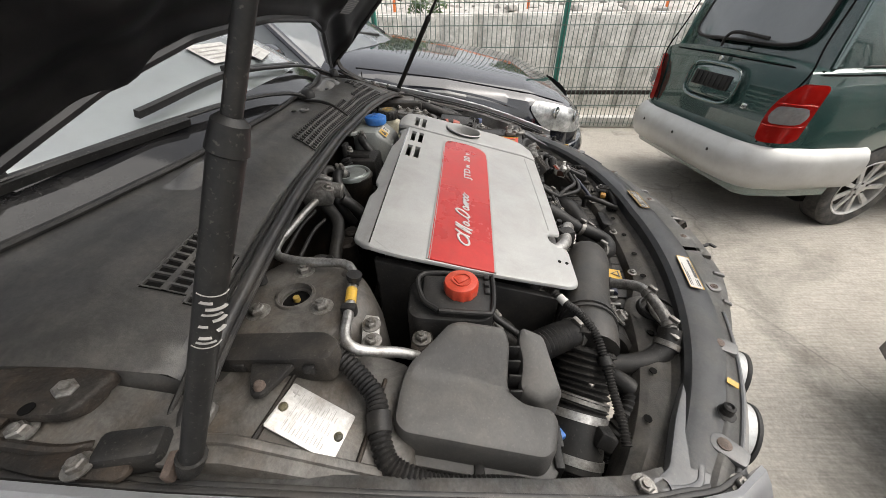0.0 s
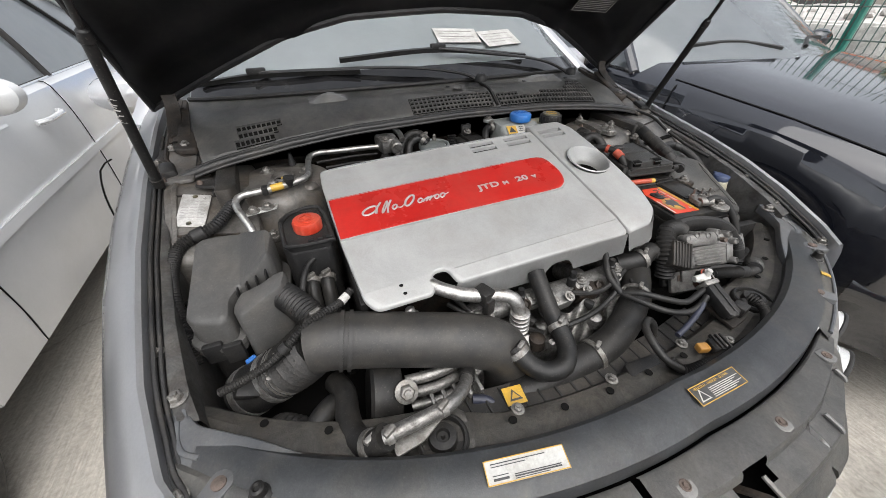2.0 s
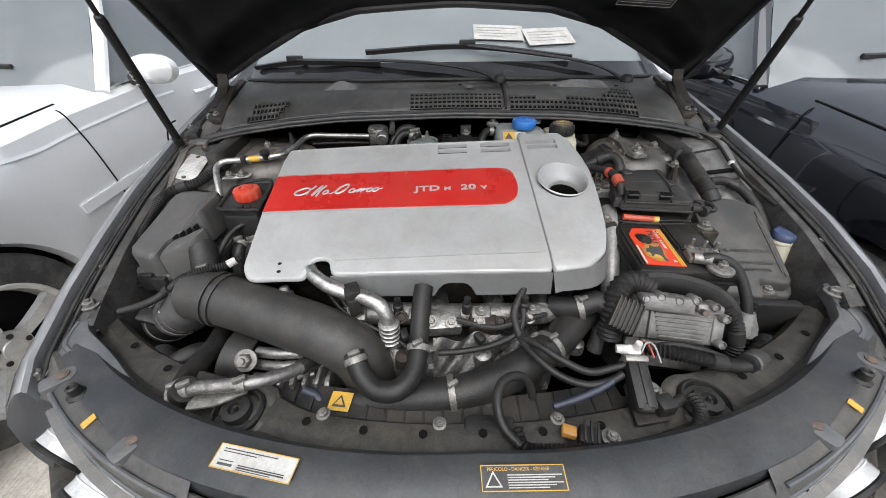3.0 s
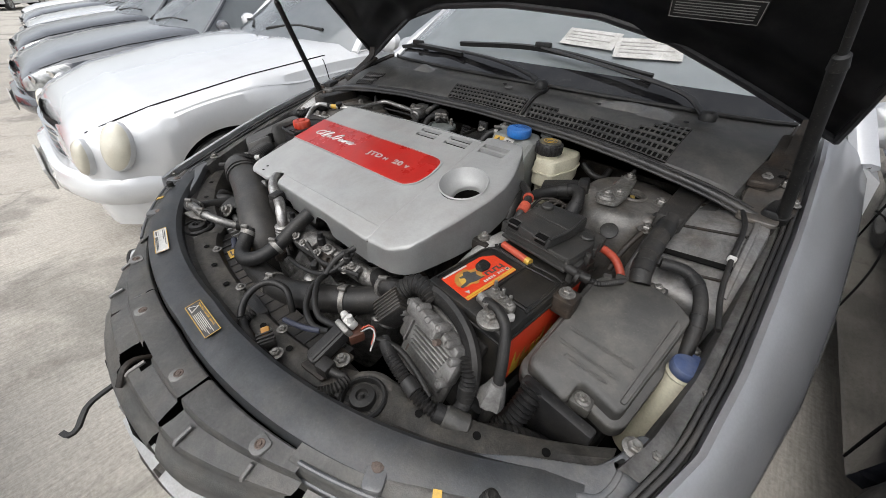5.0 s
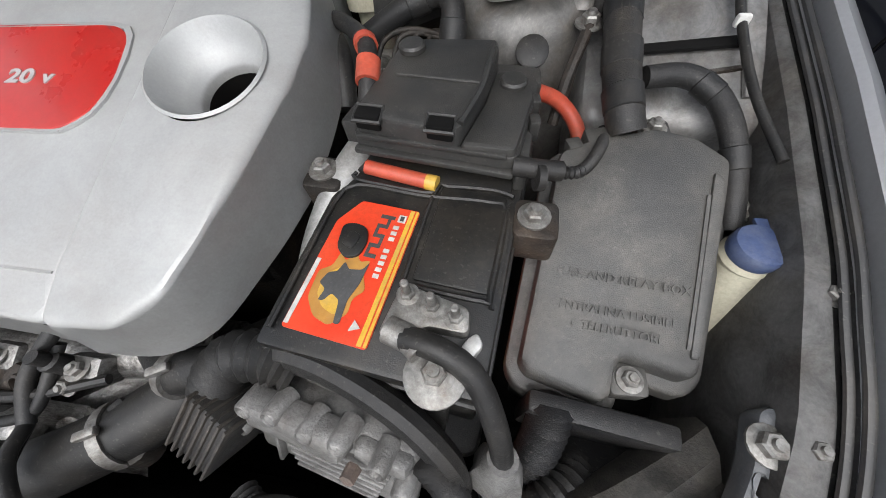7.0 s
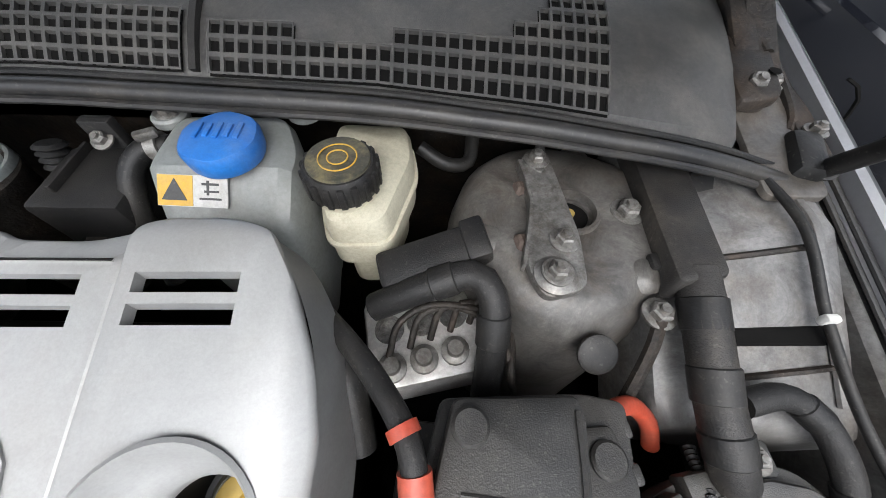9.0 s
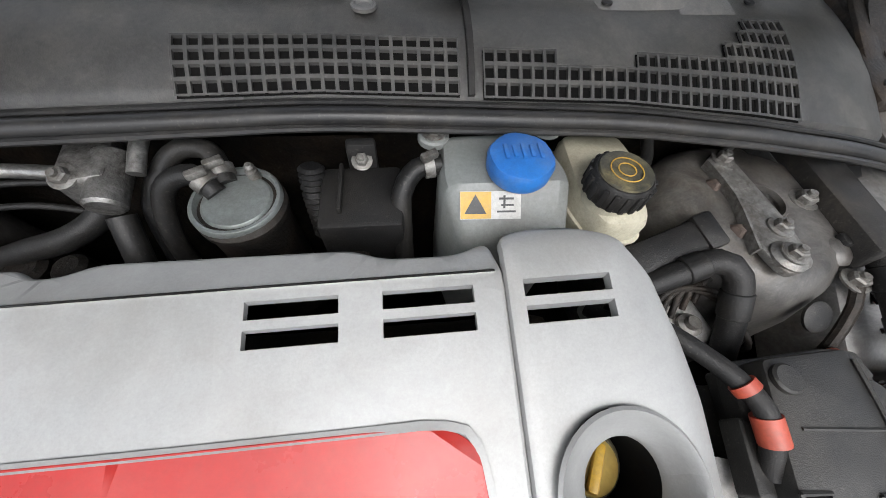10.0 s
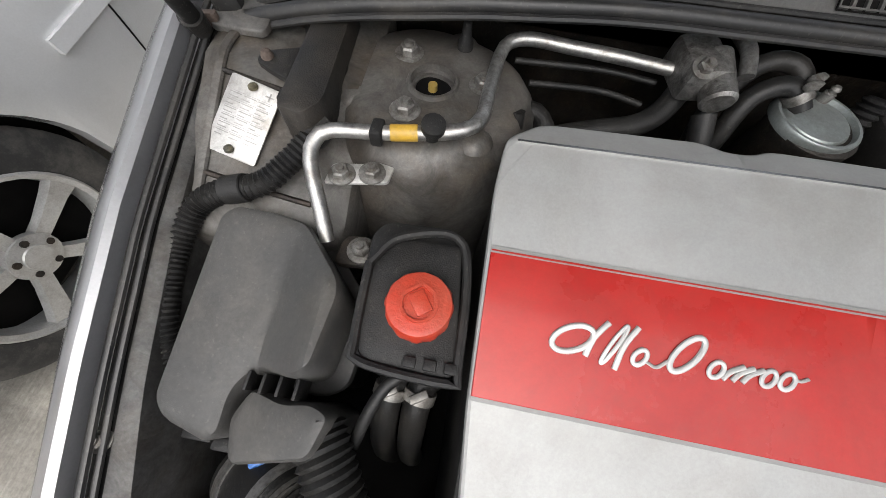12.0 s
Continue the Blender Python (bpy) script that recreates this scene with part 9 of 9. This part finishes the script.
    if front:
        part("grille", sheet(lambda u, t: Vector((0.34 * u * (1 - 0.15 * (1 - t)), 0.012 - 0.03 * (1 - u * u) + 0.03 * t, 0.46 + 0.24 * t)), lin(-1, 1, 9), lin(0, 1, 4), 0.01), M_PLASTIC, car)
        for k in range(6):
            part("grille_bar", ribbon([(0.33 * u, 0.0 - 0.03 * (1 - u * u) + 0.005 * k, 0.49 + 0.034 * k) for u in lin(-1, 1, 7)], 0.012, 0.010), M_TRIM, car)
        part("front_bumper", tube([(sx2 * x, y, 0.44) for sx2, x, y in ((-1, 0.80, 0.42), (-1, 0.72, 0.12), (-1, 0.45, -0.02), (1, 0.0, -0.04), (1, 0.45, -0.02), (1, 0.72, 0.12), (1, 0.80, 0.42))], 0.06, 10, flat=1.3), two_tone or paint, car)
        part("number_plate", box((0, -0.11, 0.42), (0.52, 0.012, 0.11), 0.003), M_LABEL, car)
    if two_tone:
        part("rear_bumper", tube([(-0.92, L - 0.75, 0.50), (-0.90, L - 0.2, 0.50), (-0.72, L + 0.06, 0.50), (0, L + 0.10, 0.50), (0.72, L + 0.06, 0.50), (0.90, L - 0.2, 0.50), (0.92, L - 0.75, 0.50)], 0.10, 12, flat=1.5), two_tone, car, "silver-grey plastic rear bumper")
        for x in (-0.5, 0.0, 0.5):
            part("parking_sensor", lathe([(0, 0.012), (0.004, 0.012)], (x, L + 0.195, 0.55), Vector((0, 1, 0)).to_track_quat("Z", "Y").to_matrix(), 12), M_PLASTIC, car)
    if host:
        for o in set(car.children) - kids:
            o.matrix_basis = M
    else:
        car.matrix_basis = M
    return car


# MPV belt line is high
MPV["zc"] = [0.62, 0.74, 0.82, 0.92, 1.02, 1.10, 1.15, 1.15, 1.15, 1.15, 1.15, 1.15, 0.55]
MPV["zs"] = [0.60, 0.72, 0.78, 0.86, 0.96, 1.06, 1.12, 1.12, 1.12, 1.12, 1.12, 1.11, 0.53]
make_car("car", Matrix.Translation((0, -0.85, 0)), OWN, M_PAINT, "", 5, front=False, y_from=1.46, car=own)
make_car("saloon_car", pose(-2.42, -0.60, 0) @ Matrix.Diagonal((1.05, 1.07, 1.07, 1)), dict(SEDAN, fw=0.63), M_SILVER, "silver saloon parked close beside, its alloy wheel dusty", 5, M_FOG, ovals=True)
make_car("saloon_car", pose(2.17, -0.84, 0) @ Matrix.Diagonal((1.09, 1.1, 1.10, 1)), dict(SEDAN, fw=0.84), M_BLACKPAINT, "glossy blue-black saloon with pale headlamps, scratched bumper", 9)
mp = make_car("minivan", Matrix.Translation((1.86, -1.80, 0)) @ pose(0, 0, 0, 0, 0, 9) @ Matrix.Diagonal((0.72, 0.80, 0.90, 1)) @ Matrix.Translation((0, -4.9, 0)), MPV, M_GREENPAINT, "dark green minivan with silver-grey bumpers, seen from behind", 9, two_tone=M_GREYPLASTIC, front=False, tail=False, rear_panel=True, handles=M_PLASTIC)
# tailgate: inset window with rounded corners, plate recess in a raised frame, joints, wiper, lamps
zr_, rw_ = MPV["roof"], MPV["rwid"]
def gate(u, v, out=0.012):
    """A point of the tailgate's glass part: u across, v up."""
    y3_, y2_ = MPV["rs"][1], MPV["rs"][0]
    w0 = 0.80
    return Vector((u * (w0 * (1 - v) + rw_ * v), y3_ - 0.12 * u * u * (1 - v) + (y2_ - y3_) * v + out, (1.15 * (1 - u * u) + 1.11 * u * u) * (1 - v) + zr_ * v - 0.03 * v * u * u + 0.3 * out))


def pane(u, v):
    k = max(abs(u), abs(v))
    q = (abs(u) ** 5 + abs(v) ** 5) ** 0.2 if k > 0 else 1.0
    f = k / q if q else 1.0
    return gate(0.80 * u * f, 0.50 + 0.40 * v * f)


extra = []
rwin = part("rear_window", sheet(pane, lin(-1, 1, 21), lin(-1, 1, 17), 0.004), M_WIN, mp, "dark rear window with rounded corners")
ring = [pane(u, -1) for u in lin(-1, 1, 12)] + [pane(1, v) for v in lin(-0.8, 1, 9)] + [pane(u, 1) for u in lin(0.8, -1, 12)] + [pane(-1, v) for v in lin(0.8, -1, 9)]
extra += [rwin, part("window_seal", tube(ring, 0.012, 6), M_PLASTIC, mp)]
extra.append(part("gate_joint", ribbon([(x, 4.908 - 0.10 * (x / 0.8) ** 4, 1.115 - 0.02 * x * x) for x in lin(-0.84, 0.84, 20)], 0.008, 0.012, up=(0, 1, 0.2)), M_BLACK, mp))
pr = part("plate_recess", box((0, 4.893, 0.93), (0.60, 0.05, 0.22), 0.03, (8, 0, 0)), M_GREENPAINT, mp)
part("recess_frame", tube([(0.31 * cos(a) * (abs(cos(a)) ** 4 + abs(sin(a)) ** 4) ** -0.25, 4.922 - 0.14 * 0.115 * sin(a), 0.93 + 0.125 * sin(a) * (abs(cos(a)) ** 4 + abs(sin(a)) ** 4) ** -0.25) for a in lin(0, 2 * pi, 33)], 0.012, 8), M_GREENPAINT, pr)
pn = part("plate_holder", box((0, 4.922, 0.945), (0.46, 0.012, 0.10), 0.004, (8, 0, 0)), M_PLASTIC, pr, "empty black plate holder with ribs")
for k in range(7):
    part("holder_rib", box((-0.19 + 0.063 * k, 4.931, 0.945), (0.010, 0.008, 0.09), 0.002, (8, 0, 0)), M_PLASTIC, pn)
wp = part("rear_wiper", tube([(0.05, 4.915, 1.17), (0.02, 4.925, 1.23), (-0.06, 4.905, 1.26), (-0.36, 4.88, 1.24)], 0.012, 8), M_PLASTIC, mp, "black rear wiper")
bd = part("badge", box((-0.46, 4.912, 0.84), (0.05, 0.006, 0.035), 0.002, (8, 0, 0)), M_TRIM, mp)
lk = part("gate_lock", lathe([(0, 0.022), (0.006, 0.022), (0.008, 0.016), (0.006, 0.001)], (0, 4.905, 1.09), Vector((0, 1, 0.1)).to_track_quat("Z", "Y").to_matrix(), 16), M_TRIM, mp)
extra += [pr, wp, bd, lk]
for sx in (-1, 1):
    extra.append(part("gate_joint", ribbon([(sx * 0.735, 4.915, 0.66), (sx * 0.765, 4.91, 0.80), (sx * 0.80, 4.90, 0.98), (sx * 0.83, 4.875, 1.10), (sx * 0.78, 4.83, 1.25), (sx * 0.73, 4.74, 1.5), (sx * 0.68, 4.66, 1.70)], 0.010, 0.012, up=(0.5 * sx, 1, 0.2)), M_BLACK, mp))
    extra.append(part("belt_crease", ribbon([(sx * (lerp_at(yy, MPV["y"], MPV["w"]) - 0.015), yy, 1.085) for yy in lin(4.80, 1.6, 24)], 0.008, 0.014, up=(sx, 0, 0.3)), M_BLACK, mp))
    def tl(u, t, sx=sx, g=0.0):
        a = 0.50 * t ** 3 + 0.10 * (1 - t) ** 2
        top = 1.0 - 0.06 * (1 - t)
        uu = a + (top - a) * u
        e = max(0.0, 1 - abs(2 * u - 1) ** 6)
        x = lerp_at(uu, [0, 0.4, 0.62, 0.8, 1], [0.690, 0.800, 0.868, 0.912, 0.930])
        y = lerp_at(uu, [0, 0.4, 0.62, 0.8, 1], [4.936, 4.922, 4.885, 4.832, 4.765])
        return Vector((sx * (x + g), y + g, 0.86 + (t - 0.5) * 0.36 * (0.86 + 0.14 * e) + 0.03 * (u - 0.5) * (1 - t)))
    lamp = part("tail_lamp", sheet(tl, lin(0, 1, 16), lin(0, 1, 17), 0.014), M_TAIL, mp, "upright red tail lamp with a clear band")
    def bandp(u, t):
        w = (1 - abs(2 * u - 1) ** 4) ** 0.5
        return tl(0.10 + 0.80 * u, 0.50 + 0.30 * (t - 0.5) * (0.25 + 0.75 * w), sx, 0.030)
    part("clear_band", sheet(bandp, lin(0, 1, 13), lin(0, 1, 5), 0.004), M_LENS, lamp)
    for t in (0.30, 0.68):
        part("lens_ridge", tube([tl(u, t, sx, 0.015) for u in lin(0.05, 0.95, 10)], 0.0035, 6), M_TAIL, lamp)
    extra.append(lamp)
for o in extra:
    o.matrix_parent_inverse = Matrix.Identity(4)
make_car("saloon_car", pose(-0.70, -6.16, 0, 0, 0, 0), SEDAN, M_BLACKPAINT, "black saloon parked opposite, only its tail corner seen", 5)
make_car("saloon_car", pose(-1.75, 5.5, 0), SEDAN, M_BLACKPAINT, "black saloon with paired round lamps parked behind", 5, M_FOG, ovals=True)
rowc = "cars in the row beside"
make_car("saloon_car", pose(-4.75, -0.62, 0, 0, 0, 0), SEDAN, M_DARKPAINT, "dark grey saloon in the row of parked cars", 5, group=rowc)
make_car("saloon_car", pose(-6.95, -0.5, 0, 0, 0, 0), SEDAN, M_BLACKPAINT, "black saloon in the row of parked cars", 5, group=rowc)
make_car("saloon_car", pose(-9.3, -0.2, 0, 0, 0, 0), SEDAN, M_SILVER, "silver saloon in the row of parked cars", 5, group=rowc)
make_car("saloon_car", pose(-11.6, -0.1, 0, 0, 0, 0), SEDAN, M_DARKPAINT, "dark saloon further along the row", 5, group=rowc)
make_car("saloon_car", pose(-14.2, 0.1, 0, 0, 0, 0), SEDAN, M_WHITEPAINT, "white saloon at the end of the row", 5, group=rowc)
opp = "cars in the row opposite"
make_car("saloon_car", pose(-7.9, -6.2, 0, 0, 0, 0), SEDAN, M_REDPAINT, "red saloon parked across the aisle", 5, group=opp)
make_car("saloon_car", pose(-10.6, -6.0, 0, 0, 0, 0), SEDAN, M_SILVER, "silver saloon parked across the aisle", 5, group=opp)
make_car("saloon_car", pose(-13.2, -5.9, 0, 0, 0, 0), SEDAN, M_DARKPAINT, "dark saloon parked across the aisle", 5, group=opp)
make_car("white_van", pose(-31, -0.6, 0, 0, 0, 60), MPV, M_WHITEPAINT, "white delivery van far across the yard", 5)
make_car("saloon_car", pose(3.6, 7.5, 0, 0, 0, 4), SEDAN, M_SILVER, "silver saloon parked behind the black one", 5)
make_car("saloon_car", pose(1.2, 9.5, 0, 0, 0, 4), SEDAN, M_WHITEPAINT, "white saloon parked further back", 5)

# ---- yard, fence, distance ----
M_CONC = mat("stained_concrete", (0.37, 0.345, 0.30), (0.50, 0.47, 0.42), 0.8, scale=2.2, bump=0.6, bscale=70, dirt=(0.22, 0.195, 0.16), dscale=1.1, damt=0.7, speck=0.22, speck_scale=60)


def brushed(m, amount):
    """Adds the fine streaks of a broomed surface and dark cracks to a material."""
    n, l = m.node_tree.nodes, m.node_tree.links
    b = n["Principled BSDF"]
    old = b.inputs["Base Color"].links[0].from_socket
    tc = n.new("ShaderNodeTexCoord")
    mp_ = n.new("ShaderNodeMapping")
    mp_.inputs["Rotation"].default_value = (0, 0, 0.5)
    mp_.inputs["Scale"].default_value = (110, 7.0, 1)
    l.new(tc.outputs["Object"], mp_.inputs["Vector"])
    nz = n.new("ShaderNodeTexNoise")
    nz.inputs["Scale"].default_value, nz.inputs["Detail"].default_value = 1.0, 5.0
    l.new(mp_.outputs[0], nz.inputs["Vector"])
    r = n.new("ShaderNodeMapRange")
    r.inputs["From Min"].default_value, r.inputs["From Max"].default_value = 0.3, 0.7
    r.inputs["To Min"].default_value, r.inputs["To Max"].default_value = 1 - amount, 1 + amount
    l.new(nz.outputs["Fac"], r.inputs["Value"])
    vo = n.new("ShaderNodeTexVoronoi")
    vo.feature = "DISTANCE_TO_EDGE"
    vo.inputs["Scale"].default_value = 0.26
    wz = n.new("ShaderNodeTexNoise")
    wz.inputs["Scale"].default_value, wz.inputs["Detail"].default_value = 3.0, 6.0
    l.new(tc.outputs["Object"], wz.inputs["Vector"])
    ad = n.new("ShaderNodeVectorMath")
    ad.operation = "MULTIPLY_ADD"
    ad.inputs[1].default_value = (0.5, 0.5, 0)
    l.new(wz.outputs["Color"], ad.inputs[0])
    l.new(tc.outputs["Object"], ad.inputs[2])
    l.new(ad.outputs[0], vo.inputs["Vector"])
    cr = n.new("ShaderNodeMapRange")
    cr.inputs["From Max"].default_value = 0.003
    cr.inputs["To Min"].default_value = 0.72
    l.new(vo.outputs["Distance"], cr.inputs["Value"])
    mu = n.new("ShaderNodeMath")
    mu.operation = "MULTIPLY"
    sz = n.new("ShaderNodeTexNoise")
    sz.inputs["Scale"].default_value, sz.inputs["Detail"].default_value = 0.9, 9.0
    sz.inputs["Roughness"].default_value, sz.inputs["Distortion"].default_value = 0.6, 0.5
    l.new(tc.outputs["Object"], sz.inputs["Vector"])
    st_ = n.new("ShaderNodeMapRange")
    st_.inputs["From Min"].default_value, st_.inputs["From Max"].default_value = 0.38, 0.46
    st_.inputs["To Min"].default_value, st_.inputs["To Max"].default_value = 0.62, 1.04
    l.new(sz.outputs["Fac"], st_.inputs["Value"])
    m0 = n.new("ShaderNodeMath")
    m0.operation = "MULTIPLY"
    l.new(r.outputs[0], m0.inputs[0])
    l.new(st_.outputs[0], m0.inputs[1])
    l.new(m0.outputs[0], mu.inputs[0])
    l.new(cr.outputs[0], mu.inputs[1])
    hs = n.new("ShaderNodeHueSaturation")
    l.new(mu.outputs[0], hs.inputs["Value"])
    l.new(old, hs.inputs["Color"])
    l.new(hs.outputs["Color"], b.inputs["Base Color"])


brushed(M_CONC, 0.14)
M_WALL = mat("precast_concrete", (0.58, 0.565, 0.53), (0.72, 0.705, 0.67), 0.85, scale=2.5, bump=0.5, bscale=50, dirt=(0.26, 0.245, 0.215), dscale=3, damt=0.75, speck=0.2, speck_scale=40)
M_FENCE = mat("green_fence_paint", (0.02, 0.16, 0.12), (0.03, 0.20, 0.15), 0.5, scale=10)
M_WIRE = mat("green_grey_wire", (0.10, 0.14, 0.12), (0.17, 0.21, 0.19), 0.5, 0.5, scale=20)
gm = slab([(-90, -90), (90, -90), (90, 90), (-90, 90)], -0.3, 0.0, 0)
g = tagged(part("ground", gm, M_CONC), "dusty stained concrete yard", "ground", kind="structure")

fence = thing("fence", "green wire mesh fence on steel posts", "fence", (3.5, 0, 0))
posts = [-3.1, -1.12, 0.9, 2.9, 4.9, 6.9]
for y in posts:
    part("post", box((3.5, y, 0.8), (0.05, 0.05, 1.6), 0.006), M_FENCE, fence)
for a, b in zip(posts, posts[1:]):
    bm = bmesh.new()
    n = 40
    for k in range(n + 1):
        y = a + (b - a) * k / n
        cyl((3.47, y, 0.05), (3.47, y, 1.6), 0.0042, None, 4, bm)
    for z in (0.08, 0.28, 0.48, 0.68, 0.88, 1.08, 1.28, 1.48):
        cyl((3.474, a, z), (3.474, b, z), 0.0045, None, 4, bm)
    part("mesh_panel", bm, M_WIRE, fence, smooth=False)
part("rail", tube([(3.5, -3.1, 0.42), (3.5, 1, 0.42), (3.5, 6.9, 0.42)], 0.025, 8), M_DARKMETAL, fence)
wallb = bmesh.new()
box((4.6, 3.0, 0.30), (0.14, 22, 1.7), 0.01, bm=wallb)
wall = tagged(part("wall_yard", wallb, M_WALL), "weathered ribbed precast concrete wall", "wall", kind="structure")
for k in range(44):
    y = -7.5 + 0.5 * k
    part("panel", box((4.515, y, 0.32), (0.05, 0.40, 1.62), 0.012), M_WALL, wall)
kerb = tagged(part("kerb", box((3.62, 3.0, 0.06), (0.12, 22, 0.12), 0.015), M_WALL), "low concrete kerb under the fence", "kerb", kind="structure")

# rubble field beyond the wall
M_RUBBLE = mat("pale_rubble", (0.42, 0.40, 0.37), (0.66, 0.645, 0.61), 0.9, scale=3, bump=0.6, bscale=20, rnd=0.25)
M_LEAF = mat("foliage", (0.035, 0.085, 0.02), (0.09, 0.16, 0.04), 0.6, scale=4, rnd=0.3)
M_BRICKHOUSE = mat("pale_facade", (0.45, 0.42, 0.38), (0.55, 0.52, 0.48), 0.8, scale=1)
rng = random.Random(4)
heap = sheet(lambda x, y: Vector((x, y, 0.25 + 0.75 * min(1, (x - 4.7) / 3) + 0.25 * noise.noise(Vector((x * 0.6, y * 0.6, 0))) + 0.12 * noise.noise(Vector((x * 2.3, y * 2.3, 3))))), lin(4.75, 34, 60), lin(-14, 40, 110))
tagged(part("rubble_ground", heap, M_RUBBLE), "pale rubble and earth beyond the wall", "rubble", kind="stuff")
stones = bmesh.new()
for k in range(420):
    x, y = 5.2 + 14 * rng.random() ** 1.5, -8 + 26 * rng.random()
    z = 0.25 + 0.75 * min(1, (x - 4.7) / 3) + 0.25 * noise.noise(Vector((x * 0.6, y * 0.6, 0)))
    s = 0.05 + 0.22 * rng.random() ** 2
    r = bmesh.ops.create_icosphere(stones, subdivisions=1, radius=s)
    for v in r["verts"]:
        v.co = Vector((v.co.x * (0.7 + 0.6 * rng.random()), v.co.y * (0.8 + 0.4 * rng.random()), v.co.z * 0.6)) + Vector((x, y, z + s * 0.2))
tagged(part("rubble", stones, M_RUBBLE, smooth=False), "heap of broken pale stones", "rubble", kind="stuff")


def clump(name, c, r, n, label, trunk=0.0):
    """A bush or tree crown of many small leaves about a trunk with limbs."""
    t = thing(name, label, "plant" if not trunk else "tree", (c[0], c[1], 0))
    if trunk:
        limbs = tube([(c[0], c[1], 0.3), (c[0] + 0.1, c[1], c[2] * 0.5), (c[0], c[1] + 0.1, c[2])], 0.16, 10, r_end=0.06)
        for k in range(6):
            a = k * 1.05
            tube([(c[0], c[1], c[2] * 0.55), (c[0] + r * 0.4 * cos(a), c[1] + r * 0.4 * sin(a), c[2] * 0.85), (c[0] + r * 0.8 * cos(a), c[1] + r * 0.8 * sin(a), c[2] + r * 0.2)], 0.05, 6, limbs, r_end=0.015)
        part("trunk", limbs, M_DARKMETAL, t)
    bm = bmesh.new()
    for k in range(n):
        d = Vector((rng.gauss(0, 1), rng.gauss(0, 1), rng.gauss(0, 0.8)))
        d = d.normalized() * r * (0.35 + 0.65 * rng.random() ** 0.4) * (0.75 + 0.35 * noise.noise(d.normalized() * 1.7 + Vector(c)))
        p = Vector(c) + d
        s = r * 0.07 * (0.6 + rng.random())
        u = Vector((rng.gauss(0, 1), rng.gauss(0, 1), rng.gauss(0, 1))).normalized()
        w = u.orthogonal().normalized()
        bm.faces.new([bm.verts.new(p + u * s * a + w * s * 0.5 * b) for a, b in ((-1, 0), (0, -1), (1, 0), (0, 1))])
    part("crown", bm, M_LEAF, t, smooth=False)


for k, (x, y, z, r) in enumerate(((6.2, 3.4, 1.2, 0.7), (7.0, 0.6, 1.2, 0.5), (6.4, 6.8, 1.3, 0.9), (8.5, 9.5, 1.4, 1.0))):
    clump("bush", (x, y, z), r, 500, "green bush growing on the rubble")
for x, y, z, r in ((26, 4, 4.5, 3.2), (24, 14, 5.0, 3.5), (28, -6, 4.2, 3.0), (18, 24, 5.0, 3.4), (30, 22, 5.5, 4.0)):
    clump("tree", (x, y, z), r, 1500, "broad leafy tree beyond the rubble field", 1.0)
M_BARRIER = mat("orange_barrier_paint", (0.75, 0.16, 0.03), (0.80, 0.22, 0.06), 0.5, scale=4)
bar = thing("barrier", "orange construction barrier rails on the rubble", "barrier", (9, 3, 0.9))
for z in (1.35, 1.65):
    part("rail", tube([(9.0, -8, z), (9.2, 3, z), (9.5, 18, z)], 0.04, 8), M_BARRIER, bar)
for k in range(9):
    part("post", box((9.1 + 0.03 * k, -8 + 3.2 * k, 1.2), (0.06, 0.06, 1.1), 0.01), M_BARRIER, bar)


def house(c, s, label, wins):
    h = thing("house", label, "building", (c[0], c[1], 0))
    part("wall", box((c[0], c[1], s[2] / 2), s, 0.05), M_BRICKHOUSE, h)
    part("roof", box((c[0], c[1], s[2] + 0.3), (s[0] + 0.6, s[1] + 0.6, 0.7), 0.1, taper=0.75), mat("roof_tiles", (0.25, 0.10, 0.06), (0.33, 0.15, 0.09), 0.8, scale=3), h)
    for i in range(wins):
        for j in range(2):
            w = part("window", box((c[0] - s[0] / 2 - 0.02, c[1] - s[1] / 2 + (i + 0.5) * s[1] / wins, 1.6 + 2.8 * j), (0.08, 1.1, 1.3), 0.02), M_WIN, h)
            part("sill", box((c[0] - s[0] / 2 - 0.08, c[1] - s[1] / 2 + (i + 0.5) * s[1] / wins, 0.9 + 2.8 * j), (0.2, 1.3, 0.1), 0.02), M_WALL, w)


house((38, 6, 0), (8, 14, 6.5), "pale two-storey building beyond the field", 4)
house((40, -14, 0), (8, 12, 6.0), "pale two-storey building among trees", 3)
house((22, 36, 0), (14, 9, 6.5), "pale building behind the yard", 3)
bus = thing("bus", "white coach parked far across the yard", "bus", (-48, -2, 0))
part("body", box((-48, 1.5, 1.75), (2.6, 11, 2.9), 0.15), M_WHITEPAINT, bus)
for k in range(6):
    part("window", box((-46.68, -2.9 + 1.75 * k, 2.2), (0.06, 1.5, 0.95), 0.05), M_WIN, bus)
for y in (-2, 5):
    part("wheel", cyl((-46.6, y, 0.5), (-46.9, y, 0.5), 0.5, None, 24), M_TYRE, bus)
ctn = thing("container", "blue shipping container behind the parked cars", "container", (4, 24, 0))
part("shell", box((4, 24, 1.9), (12, 2.4, 2.6), 0.04), mat("blue_container_paint", (0.03, 0.16, 0.42), (0.04, 0.20, 0.50), 0.5, scale=1), ctn)
for k in range(40):
    part("rib", box((-1.9 + 0.3 * k, 22.78, 1.9), (0.12, 0.06, 2.4), 0.01), mat("blue_rib_paint", (0.03, 0.16, 0.42), (0.04, 0.20, 0.50), 0.5, scale=1) if k == 0 else bpy.data.materials["blue_rib_paint"], ctn)
